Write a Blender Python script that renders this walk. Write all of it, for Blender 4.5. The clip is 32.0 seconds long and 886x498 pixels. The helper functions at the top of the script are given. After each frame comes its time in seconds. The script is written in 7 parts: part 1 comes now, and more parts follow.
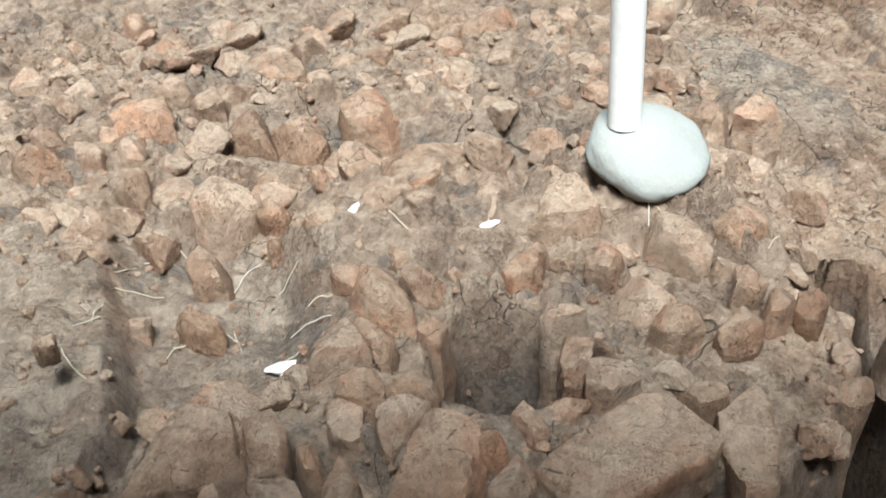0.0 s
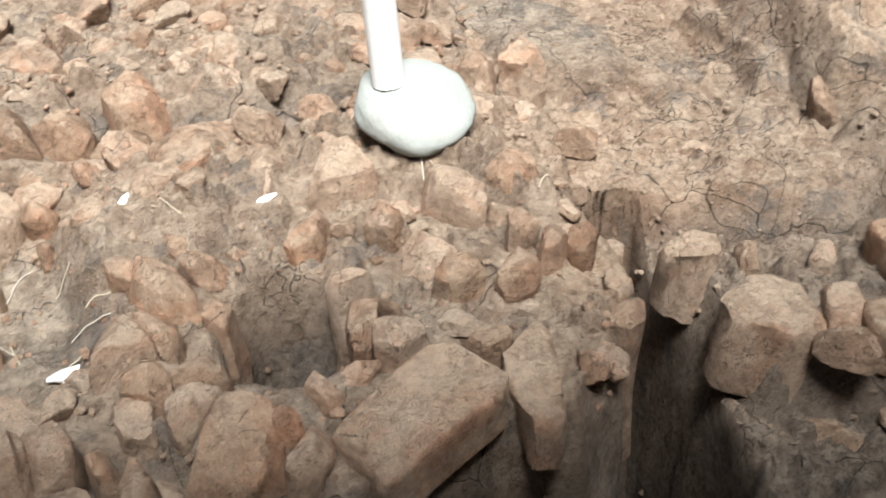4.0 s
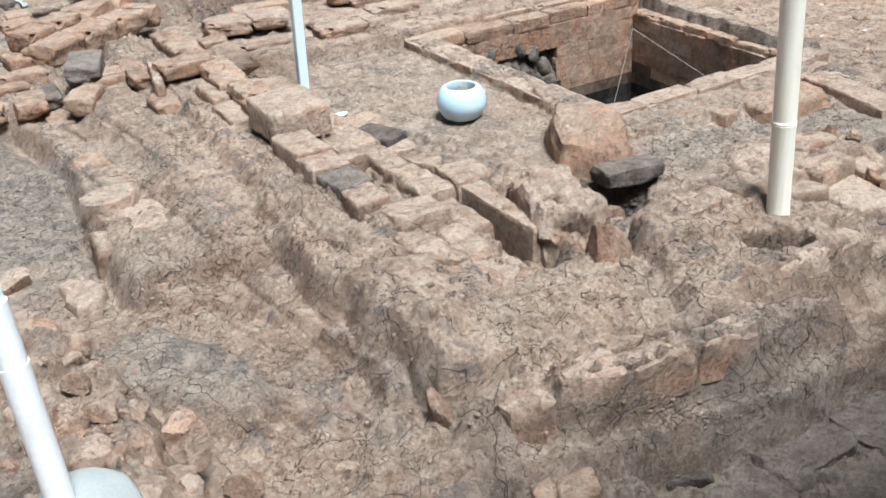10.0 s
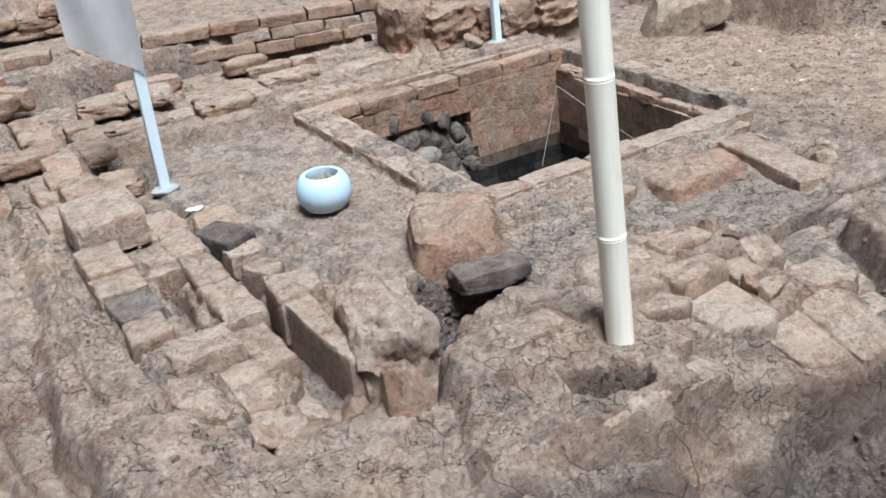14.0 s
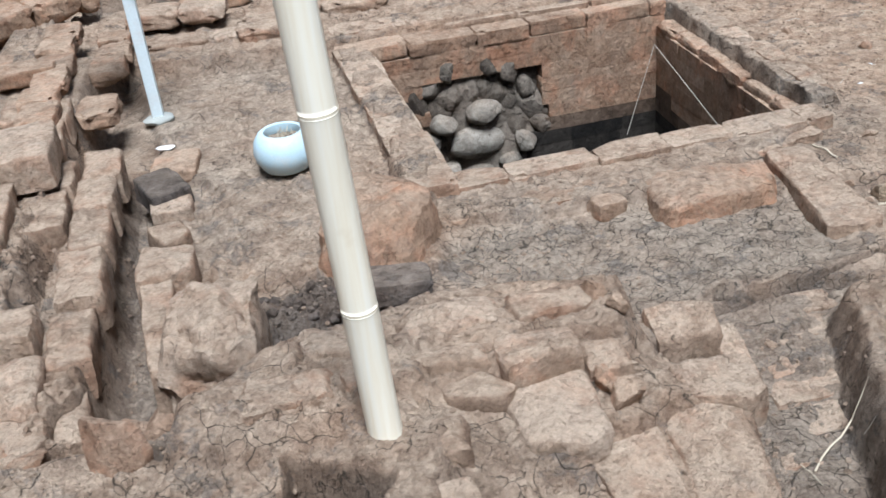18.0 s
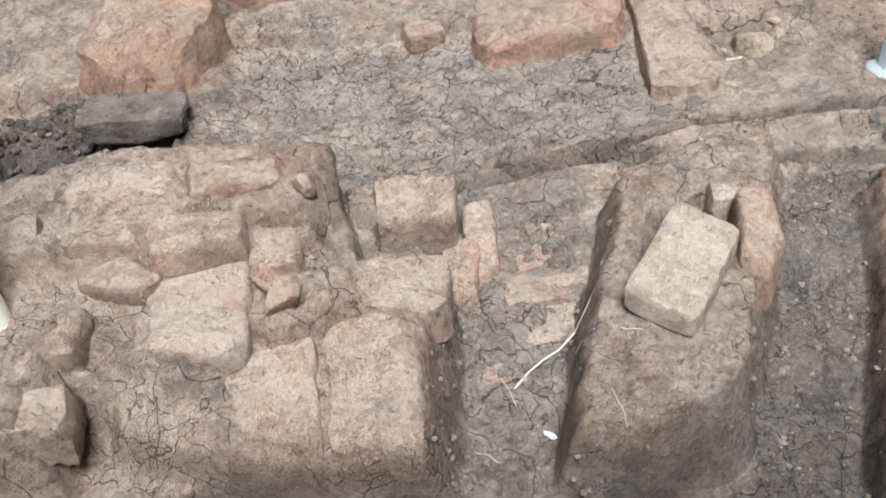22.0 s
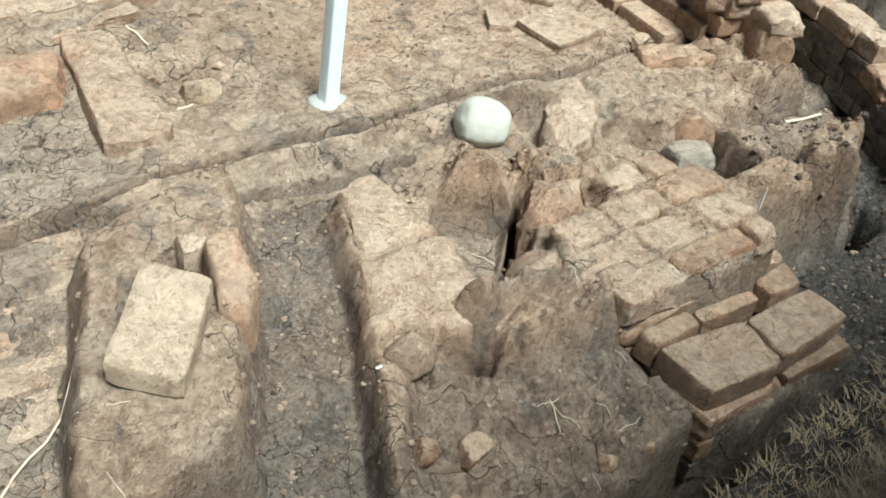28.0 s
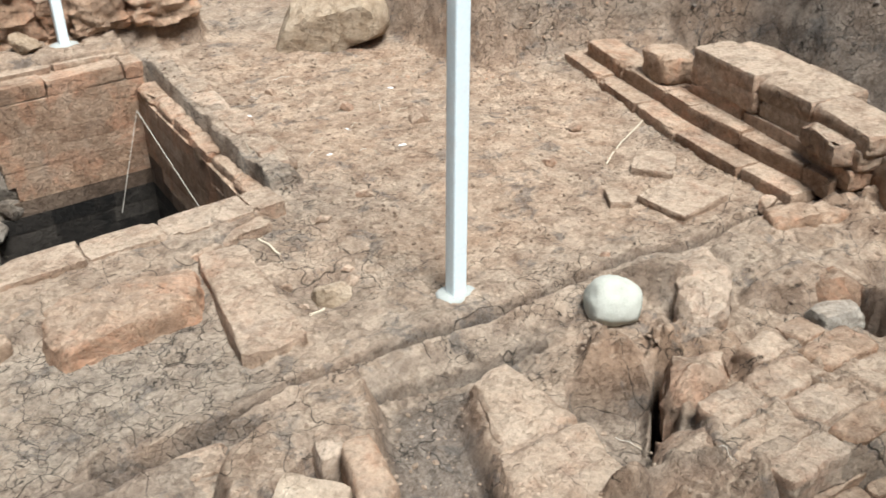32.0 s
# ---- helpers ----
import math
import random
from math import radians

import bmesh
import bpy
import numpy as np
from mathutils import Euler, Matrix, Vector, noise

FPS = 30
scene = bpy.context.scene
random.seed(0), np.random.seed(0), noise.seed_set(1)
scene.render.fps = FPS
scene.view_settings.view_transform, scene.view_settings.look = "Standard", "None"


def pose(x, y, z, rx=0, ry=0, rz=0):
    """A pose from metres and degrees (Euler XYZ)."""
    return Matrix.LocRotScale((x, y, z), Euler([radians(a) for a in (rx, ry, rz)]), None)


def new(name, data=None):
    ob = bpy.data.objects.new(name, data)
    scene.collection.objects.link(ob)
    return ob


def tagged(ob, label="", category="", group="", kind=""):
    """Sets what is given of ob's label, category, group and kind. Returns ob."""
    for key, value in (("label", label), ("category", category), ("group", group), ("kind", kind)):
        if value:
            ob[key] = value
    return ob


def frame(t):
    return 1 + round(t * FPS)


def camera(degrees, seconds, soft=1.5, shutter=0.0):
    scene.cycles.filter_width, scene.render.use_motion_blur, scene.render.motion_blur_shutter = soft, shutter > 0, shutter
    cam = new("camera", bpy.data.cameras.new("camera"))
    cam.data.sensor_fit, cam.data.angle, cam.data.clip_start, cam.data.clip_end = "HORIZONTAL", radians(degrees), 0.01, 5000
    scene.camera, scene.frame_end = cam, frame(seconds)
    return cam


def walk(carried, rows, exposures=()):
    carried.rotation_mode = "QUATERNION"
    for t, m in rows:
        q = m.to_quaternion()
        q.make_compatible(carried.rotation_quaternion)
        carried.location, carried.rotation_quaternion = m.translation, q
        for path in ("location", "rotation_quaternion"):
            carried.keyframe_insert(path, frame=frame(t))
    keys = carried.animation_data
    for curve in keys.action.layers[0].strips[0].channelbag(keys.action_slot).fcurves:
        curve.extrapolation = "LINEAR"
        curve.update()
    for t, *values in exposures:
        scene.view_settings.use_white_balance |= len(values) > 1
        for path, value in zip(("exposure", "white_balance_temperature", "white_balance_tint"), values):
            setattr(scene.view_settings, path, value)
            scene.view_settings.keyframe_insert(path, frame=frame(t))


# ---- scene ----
# ---------------------------------------------------------------- camera
cam = camera(47.1, 32.0, 1.5, 0.3)
METRES, EYE, TILT, LEAN, TURN = 4.8, 1.39, -34.8, 1.7, 0.0
ROWS = [
    (0.0, 0.0, 0.0, 0.0, 0.0, 0.0, -0.0),
    (0.5, 0.0004, 0.0014, -0.0012, 0.17, -2.24, 0.15),
    (1.0, 0.0016, 0.0028, -0.0022, 0.36, -3.93, 0.41),
    (1.5, 0.0036, 0.0041, -0.0023, 0.26, -4.84, 0.67),
    (2.0, 0.0045, 0.0033, -0.0029, -0.7, -4.95, 1.18),
    (2.5, 0.0066, 0.0019, -0.0027, -2.5, -4.93, 2.36),
    (4.5, 0.0219, -0.0018, 0.0007, -12.66, -1.07, 9.21),
    (5.0, 0.0254, -0.0016, 0.0017, -15.23, 1.08, 10.97),
    (5.5, 0.0295, -0.0046, 0.0056, -17.49, 3.31, 12.82),
    (6.0, 0.0352, -0.0154, 0.0188, -18.99, 4.23, 14.63),
    (6.5, 0.0457, -0.0337, 0.0414, -20.08, 3.96, 16.37),
    (7.0, 0.0523, -0.0543, 0.0695, -21.55, 2.86, 17.32),
    (7.5, 0.0513, -0.0702, 0.0812, -23.14, 2.81, 17.69),
    (8.0, 0.0487, -0.0847, 0.0863, -24.35, 2.6, 18.08),
    (8.5, 0.0449, -0.094, 0.0834, -25.14, 2.56, 18.36),
    (9.0, 0.0409, -0.1018, 0.0798, -25.73, 2.59, 18.7),
    (9.5, 0.0378, -0.1056, 0.0774, -26.19, 2.91, 18.97),
    (10.0, 0.0387, -0.1071, 0.0779, -26.33, 3.86, 19.07),
    (10.5, 0.0636, -0.1083, 0.0814, -24.95, 5.06, 19.44),
    (11.0, 0.0873, -0.1084, 0.0826, -23.88, 6.34, 19.78),
    (11.5, 0.105, -0.1033, 0.0875, -23.74, 7.08, 20.22),
    (12.0, 0.1237, -0.0908, 0.0936, -24.13, 7.51, 20.75),
    (12.5, 0.1491, -0.0749, 0.101, -24.7, 7.52, 21.45),
    (13.0, 0.1767, -0.0659, 0.1073, -25.42, 6.98, 22.2),
    (13.5, 0.2221, -0.0674, 0.1019, -24.62, 6.94, 22.38),
    (14.0, 0.2612, -0.0723, 0.0964, -24.09, 6.48, 21.27),
    (14.5, 0.2995, -0.0719, 0.0956, -23.07, 5.94, 19.61),
    (16.5, 0.4581, -0.0541, 0.0952, -14.69, 3.98, 13.72),
    (17.0, 0.4942, -0.0503, 0.0984, -12.66, 4.34, 12.59),
    (17.5, 0.5292, -0.0461, 0.1061, -11.29, 4.58, 11.7),
    (18.0, 0.5669, -0.0429, 0.1122, -10.3, 4.68, 11.29),
    (18.5, 0.6064, -0.0404, 0.115, -9.42, 4.95, 11.36),
    (19.0, 0.637, -0.0381, 0.1173, -10.0, 5.23, 11.69),
    (19.5, 0.6687, -0.0298, 0.1249, -10.69, 5.64, 11.87),
    (20.0, 0.7002, -0.0193, 0.1355, -11.18, 6.72, 11.07),
    (20.5, 0.7334, -0.005, 0.1432, -10.48, 5.15, 9.32),
    (21.0, 0.7602, -0.0015, 0.1445, -8.34, -0.37, 7.57),
    (21.5, 0.7693, 0.0028, 0.1445, -7.34, -5.17, 6.53),
    (22.0, 0.7739, 0.0051, 0.145, -7.25, -8.81, 7.0),
    (22.5, 0.7732, 0.0087, 0.1444, -8.73, -10.83, 7.84),
    (23.0, 0.7728, 0.0113, 0.1438, -11.37, -11.81, 8.48),
    (23.5, 0.7733, 0.0136, 0.143, -14.53, -12.68, 8.96),
    (24.0, 0.7736, 0.014, 0.1418, -17.68, -13.27, 9.32),
    (24.5, 0.7761, 0.0129, 0.1421, -20.65, -13.74, 9.62),
    (25.0, 0.779, 0.0108, 0.1431, -23.55, -14.07, 9.81),
    (25.5, 0.7818, 0.0091, 0.1432, -26.42, -14.15, 9.91),
    (26.0, 0.7831, 0.0081, 0.1438, -29.16, -14.0, 9.97),
    (26.5, 0.7846, 0.0084, 0.1437, -31.55, -13.54, 10.11),
    (28.5, 0.7997, 0.0078, 0.1473, -36.75, -10.37, 14.27),
    (29.0, 0.8022, 0.0083, 0.1478, -37.15, -8.8, 15.77),
    (29.5, 0.8042, 0.0093, 0.148, -37.14, -6.99, 17.16),
    (30.0, 0.8056, 0.0101, 0.1484, -36.72, -4.98, 18.19),
    (30.5, 0.8065, 0.0108, 0.1488, -35.75, -3.26, 18.83),
    (31.0, 0.8066, 0.012, 0.1498, -34.11, -1.84, 19.12),
    (31.5, 0.8054, 0.0131, 0.15, -31.78, -0.62, 18.99),
    (32.0, 0.8032, 0.0132, 0.1505, -28.73, 0.53, 18.3),
]
EXPOSURES = [(0.0, 0.75, 5800, 4), (1.0, 1.05, 5600, 2), (2.0, 1.1, 6000, 1), (5.0, 0.80, 6100, 9), (7.0, 0.62, 6000, 9), (8.0, 0.55, 6100, 11), (10.0, 0.55, 5500, 7), (11.0, 0.1, 6200, 13), (12.0, 0.15, 5900, 11), (13.0, 0.18, 5600, 9), (14.0, 0.32, 5300, 8), (17.0, 0.38, 5500, 9), (18.0, 0.28, 5500, 9), (19.0, 0.33, 5500, 9), (20.0, 0.1, 5400, 9), (22.0, 0.48, 5500, 9), (23.0, 0.55, 5300, 6), (25.0, 0.65, 5300, 7), (26.0, 0.68, 5100, 1), (27.0, 0.7, 5500, 1), (29.0, 0.66, 6100, -3), (30.0, 0.56, 6000, 7), (32.0, 0.6, 6000, 7)]
walk(cam, [(t, pose(0, 0, EYE, TILT, LEAN, TURN) @ pose(METRES * x, METRES * y, METRES * z, 90 + pitch, roll, yaw)) for t, x, y, z, yaw, pitch, roll in ROWS], EXPOSURES)

# ---------------------------------------------------------------- light
SUN_ELEVATION, SUN_TURN = 65.0, 180.0        # degrees; turn clockwise from north (+y)
world = bpy.data.worlds.new("world")
scene.world = world
world.use_nodes = True
sky = world.node_tree.nodes.new("ShaderNodeTexSky")
sky.sky_type, sky.sun_disc = "NISHITA", False
sky.sun_elevation, sky.sun_rotation = radians(SUN_ELEVATION), radians(SUN_TURN)
sky.air_density, sky.dust_density = 1.0, 4.0
veil = world.node_tree.nodes.new("ShaderNodeHueSaturation")      # thin cloud takes most of the blue out
veil.inputs["Saturation"].default_value = 0.35
world.node_tree.links.new(sky.outputs[0], veil.inputs["Color"])
world.node_tree.links.new(veil.outputs[0], world.node_tree.nodes["Background"].inputs[0])
world.node_tree.nodes["Background"].inputs[1].default_value = 0.047
sun = new("sun", bpy.data.lights.new("sun", "SUN"))
sun.data.energy, sun.data.angle, sun.data.color = 5.3, radians(22), (1.0, 0.955, 0.89)
sun.matrix_world = pose(0, 0, 6, 90 - SUN_ELEVATION, 0, 180 - SUN_TURN)


# ---------------------------------------------------------------- materials
def material(name, rough=0.9, metal=0.0):
    m = bpy.data.materials.new(name)
    m.use_nodes = True
    b = m.node_tree.nodes["Principled BSDF"]
    b.inputs["Roughness"].default_value, b.inputs["Metallic"].default_value = rough, metal
    b.inputs["Specular IOR Level"].default_value = 0.25
    return m, m.node_tree, b


def node(tree, kind, **inputs):
    n = tree.nodes.new("ShaderNode" + kind)
    for key, value in inputs.items():
        n.inputs[key.replace("_", " ")].default_value = value
    return n


def noise_tex(tree, where, scale, detail=4.0, rough=0.6, warp=0.0):
    n = node(tree, "TexNoise", Scale=scale, Detail=detail, Roughness=rough, Distortion=warp)
    tree.links.new(where, n.inputs["Vector"])
    return n.outputs["Fac"]


def ramp(tree, fac, *stops):
    n = tree.nodes.new("ShaderNodeValToRGB")
    while len(n.color_ramp.elements) < len(stops):
        n.color_ramp.elements.new(0.5)
    for e, (p, c) in zip(n.color_ramp.elements, stops):
        e.position, e.color = p, (*c, 1) if len(c) == 3 else c
    tree.links.new(fac, n.inputs[0])
    return n.outputs[0]


def mix(tree, fac, a, b, how="MIX"):
    n = tree.nodes.new("ShaderNodeMix")
    n.data_type, n.blend_type = "RGBA", how
    for value, socket in ((fac, n.inputs[0]), (a, n.inputs[6]), (b, n.inputs[7])):
        if isinstance(value, (int, float)):
            socket.default_value = value
        elif isinstance(value, tuple):
            socket.default_value = (*value, 1)
        else:
            tree.links.new(value, socket)
    return n.outputs[2]


def maths(tree, how, a, b=0.0, clamp=False):
    n = tree.nodes.new("ShaderNodeMath")
    n.operation, n.use_clamp = how, clamp
    for value, socket in ((a, n.inputs[0]), (b, n.inputs[1])):
        if isinstance(value, (int, float)):
            socket.default_value = value
        else:
            tree.links.new(value, socket)
    return n.outputs[0]


def attribute(tree, name):
    n = tree.nodes.new("ShaderNodeAttribute")
    n.attribute_name = name
    return n.outputs["Fac"]


def cracks(tree, where, scale, width, wobble=0.12):
    """0 in a crack, 1 away from it."""
    w = node(tree, "TexNoise", Scale=scale * 1.1, Detail=2.0)
    tree.links.new(where, w.inputs["Vector"])
    s = tree.nodes.new("ShaderNodeVectorMath")
    s.operation = "MULTIPLY_ADD"
    tree.links.new(w.outputs["Color"], s.inputs[0])
    s.inputs[1].default_value = (wobble, wobble, wobble)
    tree.links.new(where, s.inputs[2])
    v = tree.nodes.new("ShaderNodeTexVoronoi")
    v.feature = "DISTANCE_TO_EDGE"
    v.inputs["Scale"].default_value = scale
    tree.links.new(s.outputs[0], v.inputs["Vector"])
    n = tree.nodes.new("ShaderNodeMapRange")
    n.inputs["From Max"].default_value = width
    tree.links.new(v.outputs["Distance"], n.inputs["Value"])
    return n.outputs[0]


def bump(tree, b, *layers):
    """Relief from (height, strength, metres deep) layers, one on the other."""
    last = None
    for height, strength, depth in layers:
        n = node(tree, "Bump", Strength=strength, Distance=depth)
        tree.links.new(height, n.inputs["Height"])
        if last:
            tree.links.new(last, n.inputs["Normal"])
        last = n.outputs[0]
    tree.links.new(last, b.inputs["Normal"])


def crumbs(tree, where, scale, wobble=0.03):
    """Small angular crumbs pressed together: high in the middle of each, creased between them."""
    w = node(tree, "TexNoise", Scale=scale * 0.8, Detail=3.0)
    tree.links.new(where, w.inputs["Vector"])
    s = tree.nodes.new("ShaderNodeVectorMath")
    s.operation = "MULTIPLY_ADD"
    tree.links.new(w.outputs["Color"], s.inputs[0])
    s.inputs[1].default_value = (wobble, wobble, wobble)
    tree.links.new(where, s.inputs[2])
    v = tree.nodes.new("ShaderNodeTexVoronoi")
    v.inputs["Scale"].default_value = scale
    tree.links.new(s.outputs[0], v.inputs["Vector"])
    tall = tree.nodes.new("ShaderNodeSeparateXYZ")
    tree.links.new(v.outputs["Color"], tall.inputs[0])
    return maths(tree, "MULTIPLY", maths(tree, "SUBTRACT", 1.0, v.outputs["Distance"]), maths(tree, "ADD", maths(tree, "POWER", tall.outputs[0], 2.0), 0.15))


def place(tree):
    return tree.nodes.new("ShaderNodeNewGeometry").outputs["Position"]


def clay(tree, p, dust):
    """The colour of the dry clay that lies over everything: grey to tan, reddish where brick has crumbled into it,
    paler on level tops for dust and top light.
    """
    big, mid, fine, grit = noise_tex(tree, p, 1.7, 3), noise_tex(tree, p, 9, 7, 0.72, 0.2), noise_tex(tree, p, 55, 6, 0.78), noise_tex(tree, p, 240, 3, 0.7)
    grey = ramp(tree, mid, (0.30, (0.225, 0.188, 0.152)), (0.5, (0.315, 0.267, 0.218)), (0.68, (0.40, 0.345, 0.287)))
    red = ramp(tree, mid, (0.30, (0.30, 0.195, 0.132)), (0.5, (0.42, 0.288, 0.198)), (0.68, (0.52, 0.378, 0.272)))
    t = maths(tree, "ADD", dust, maths(tree, "MULTIPLY", maths(tree, "SUBTRACT", big, 0.5), 1.6), True)
    c = mix(tree, 0.85, mix(tree, t, grey, red), ramp(tree, noise_tex(tree, p, 3.6, 5, 0.7, 0.5), (0.36, (0.74, 0.70, 0.67)), (0.52, (1.0, 1.0, 1.0)), (0.68, (1.18, 1.17, 1.14))), "MULTIPLY")
    stain = ramp(tree, noise_tex(tree, p, 5.5, 8, 0.74, 0.4), (0.55, (0, 0, 0)), (0.61, (0.55, 0.55, 0.55)))
    c = mix(tree, stain, pale_tops(tree, c, mid), (0.155, 0.145, 0.135))
    return c, mid, fine, grit


def pale_tops(tree, c, mid, much=0.5):
    """Paler colour on faces that look up: dust, and top light painted in."""
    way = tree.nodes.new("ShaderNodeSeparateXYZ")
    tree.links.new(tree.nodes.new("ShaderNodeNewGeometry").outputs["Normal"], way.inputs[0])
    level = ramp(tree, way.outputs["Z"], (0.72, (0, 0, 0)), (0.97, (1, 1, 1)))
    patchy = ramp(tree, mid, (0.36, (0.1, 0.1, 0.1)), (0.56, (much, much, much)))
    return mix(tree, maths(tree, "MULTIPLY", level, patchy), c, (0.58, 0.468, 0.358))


def flakes(tree):
    """1 where the worn skin still holds, 0 where it has flaked away."""
    p = place(tree)
    broad, small = noise_tex(tree, p, 13, 6, 0.72, 0.5), noise_tex(tree, p, 34, 4, 0.65, 0.3)
    f = maths(tree, "ADD", maths(tree, "MULTIPLY", broad, 0.65), maths(tree, "MULTIPLY", small, 0.35))
    return ramp(tree, f, (0.445, (0, 0, 0)), (0.475, (0.75, 0.75, 0.75)), (0.60, (1, 1, 1)))


def grain(tree, c, fine, grit, much=0.8):
    patches = flakes(tree)
    c = mix(tree, much, c, ramp(tree, patches, (0.0, (0.80, 0.765, 0.735)), (1.0, (1.06, 1.06, 1.055))), "MULTIPLY")
    c = mix(tree, much, c, ramp(tree, fine, (0.32, (0.62, 0.59, 0.565)), (0.5, (1.0, 1.0, 1.0)), (0.66, (1.26, 1.25, 1.23))), "MULTIPLY")
    c = mix(tree, ramp(tree, grit, (0.28, (0.4, 0.4, 0.4)), (0.36, (0, 0, 0))), c, (0.13, 0.10, 0.08))
    return mix(tree, maths(tree, "MULTIPLY", ramp(tree, grit, (0.64, (0, 0, 0)), (0.72, (0.5, 0.5, 0.5))), much), c, (0.64, 0.55, 0.46))


def earth_material():
    """Dry clay soil with drying cracks here and there."""
    m, tree, b = material("dry_clay_earth", 0.95)
    p = place(tree)
    c, mid, fine, grit = clay(tree, p, attribute(tree, "brick_dust"))
    # dark earth colour: burnt patches, and shade painted into slots and hollows
    ash_and_shade = ramp(tree, fine, (0.35, (0.035, 0.033, 0.032)), (0.7, (0.17, 0.16, 0.15)))
    c = mix(tree, maths(tree, "MULTIPLY", attribute(tree, "ash_and_shade"), maths(tree, "ADD", mid, 0.25), True), c, ash_and_shade)
    c = grain(tree, c, fine, grit)
    where = noise_tex(tree, p, 1.9, 3)
    share = attribute(tree, "cracked")
    few = maths(tree, "GREATER_THAN", where, maths(tree, "ADD", maths(tree, "MULTIPLY", share, 0.36), 0.33))
    some = maths(tree, "GREATER_THAN", noise_tex(tree, p, 2.7, 3, 0.6), maths(tree, "ADD", maths(tree, "MULTIPLY", share, 0.42), 0.24))
    large = maths(tree, "MAXIMUM", cracks(tree, p, 4.3, 0.008, 0.22), few)
    small = maths(tree, "MAXIMUM", cracks(tree, p, 14, 0.026, 0.10), some)
    both = maths(tree, "MULTIPLY", large, small)
    c = mix(tree, maths(tree, "MULTIPLY", maths(tree, "SUBTRACT", 1.0, both), 0.8), c, (0.04, 0.036, 0.03))
    tree.links.new(c, b.inputs["Base Color"])
    bump(tree, b, (mid, 0.8, 0.020), (flakes(tree), 0.9, 0.008), (crumbs(tree, p, 26, 0.05), 1.0, 0.020), (crumbs(tree, p, 70, 0.02), 1.0, 0.010), (large, 1.0, 0.018), (small, 1.0, 0.012), (fine, 1.0, 0.016), (grit, 1.0, 0.004))
    return m


def brick_material(name, low, middle, high, dust=0.5, soil=0.5, fresh=0.0, speck=0.72):
    """Old hand-made brick or stone: mottled, pitted, with the site's clay sticking to it."""
    m, tree, b = material(name, 0.93)
    p = place(tree)
    info = tree.nodes.new("ShaderNodeObjectInfo").outputs["Random"]
    ground_colour, mid, fine, grit = clay(tree, p, 0.6)
    f = maths(tree, "ADD", noise_tex(tree, p, 12, 5, 0.65, 0.4), maths(tree, "MULTIPLY", maths(tree, "SUBTRACT", info, 0.5), 0.42))
    c = ramp(tree, f, (0.28, low), (0.5, middle), (0.74, high))
    c = mix(tree, maths(tree, "MULTIPLY", ramp(tree, noise_tex(tree, p, 4.3, 5, 0.7, 0.6), (0.50, (0, 0, 0)), (0.60, (1, 1, 1))), fresh), c, (0.60, 0.30, 0.175))
    stuck = ramp(tree, noise_tex(tree, p, 5, 5, 0.65), (0.36, (0, 0, 0)), (0.66, (1, 1, 1)))
    # dust sets how much lighter the upward faces are painted
    c = mix(tree, maths(tree, "MULTIPLY", stuck, soil), pale_tops(tree, c, mid, dust), ground_colour)
    c = grain(tree, c, fine, grit, speck)
    hair = cracks(tree, p, 9, 0.014, 0.06)
    hair = maths(tree, "MAXIMUM", hair, maths(tree, "GREATER_THAN", mid, 0.43))
    c = mix(tree, maths(tree, "MULTIPLY", maths(tree, "SUBTRACT", 1.0, hair), 0.6), c, (0.06, 0.047, 0.04))
    tree.links.new(c, b.inputs["Base Color"])
    bump(tree, b, (mid, 0.8, 0.014), (flakes(tree), 0.9, 0.007), (crumbs(tree, p, 34, 0.05), 1.0, 0.011), (crumbs(tree, p, 95, 0.02), 1.0, 0.006), (hair, 0.8, 0.009), (fine, 1.0, 0.014), (grit, 1.0, 0.003))
    return m


def plain_material(name, colour, rough=0.5, metal=0.0, stain=(0.5, 0.45, 0.4), amount=0.25, scale=14, relief=0.002):
    m, tree, b = material(name, rough, metal)
    p = place(tree)
    n, fine = noise_tex(tree, p, scale, 5, 0.65), noise_tex(tree, p, scale * 9, 3)
    c = mix(tree, maths(tree, "MULTIPLY", ramp(tree, n, (0.48, (0, 0, 0)), (0.7, (1, 1, 1))), amount), colour, stain)
    c = mix(tree, 0.3, c, ramp(tree, fine, (0.3, (0.8, 0.8, 0.8)), (0.7, (1.1, 1.1, 1.1))), "MULTIPLY")
    tree.links.new(c, b.inputs["Base Color"])
    bump(tree, b, (n, 0.5, relief), (fine, 0.5, relief * 0.5))
    return m


EARTH = earth_material()
BRICK = brick_material("old_brick", (0.27, 0.165, 0.105), (0.43, 0.285, 0.19), (0.54, 0.39, 0.28), 0.5, fresh=0.5)
BRICK_PALE = brick_material("dusty_brick", (0.29, 0.20, 0.14), (0.45, 0.33, 0.24), (0.60, 0.48, 0.375), 0.75, fresh=0.3)
BRICK_DARK = brick_material("dark_brick", (0.06, 0.052, 0.047), (0.14, 0.12, 0.108), (0.26, 0.225, 0.195), 0.15, soil=0.25)
STONE = brick_material("rubble_stone", (0.31, 0.205, 0.14), (0.48, 0.345, 0.25), (0.61, 0.47, 0.36), 0.65, soil=0.35, fresh=0.35)
COBBLE = brick_material("river_stone", (0.19, 0.175, 0.15), (0.31, 0.285, 0.245), (0.43, 0.40, 0.35), 0.3, soil=0.3)
BOULDER = brick_material("sandstone_boulder", (0.34, 0.25, 0.165), (0.47, 0.37, 0.265), (0.58, 0.48, 0.365), 0.35, soil=0.2)
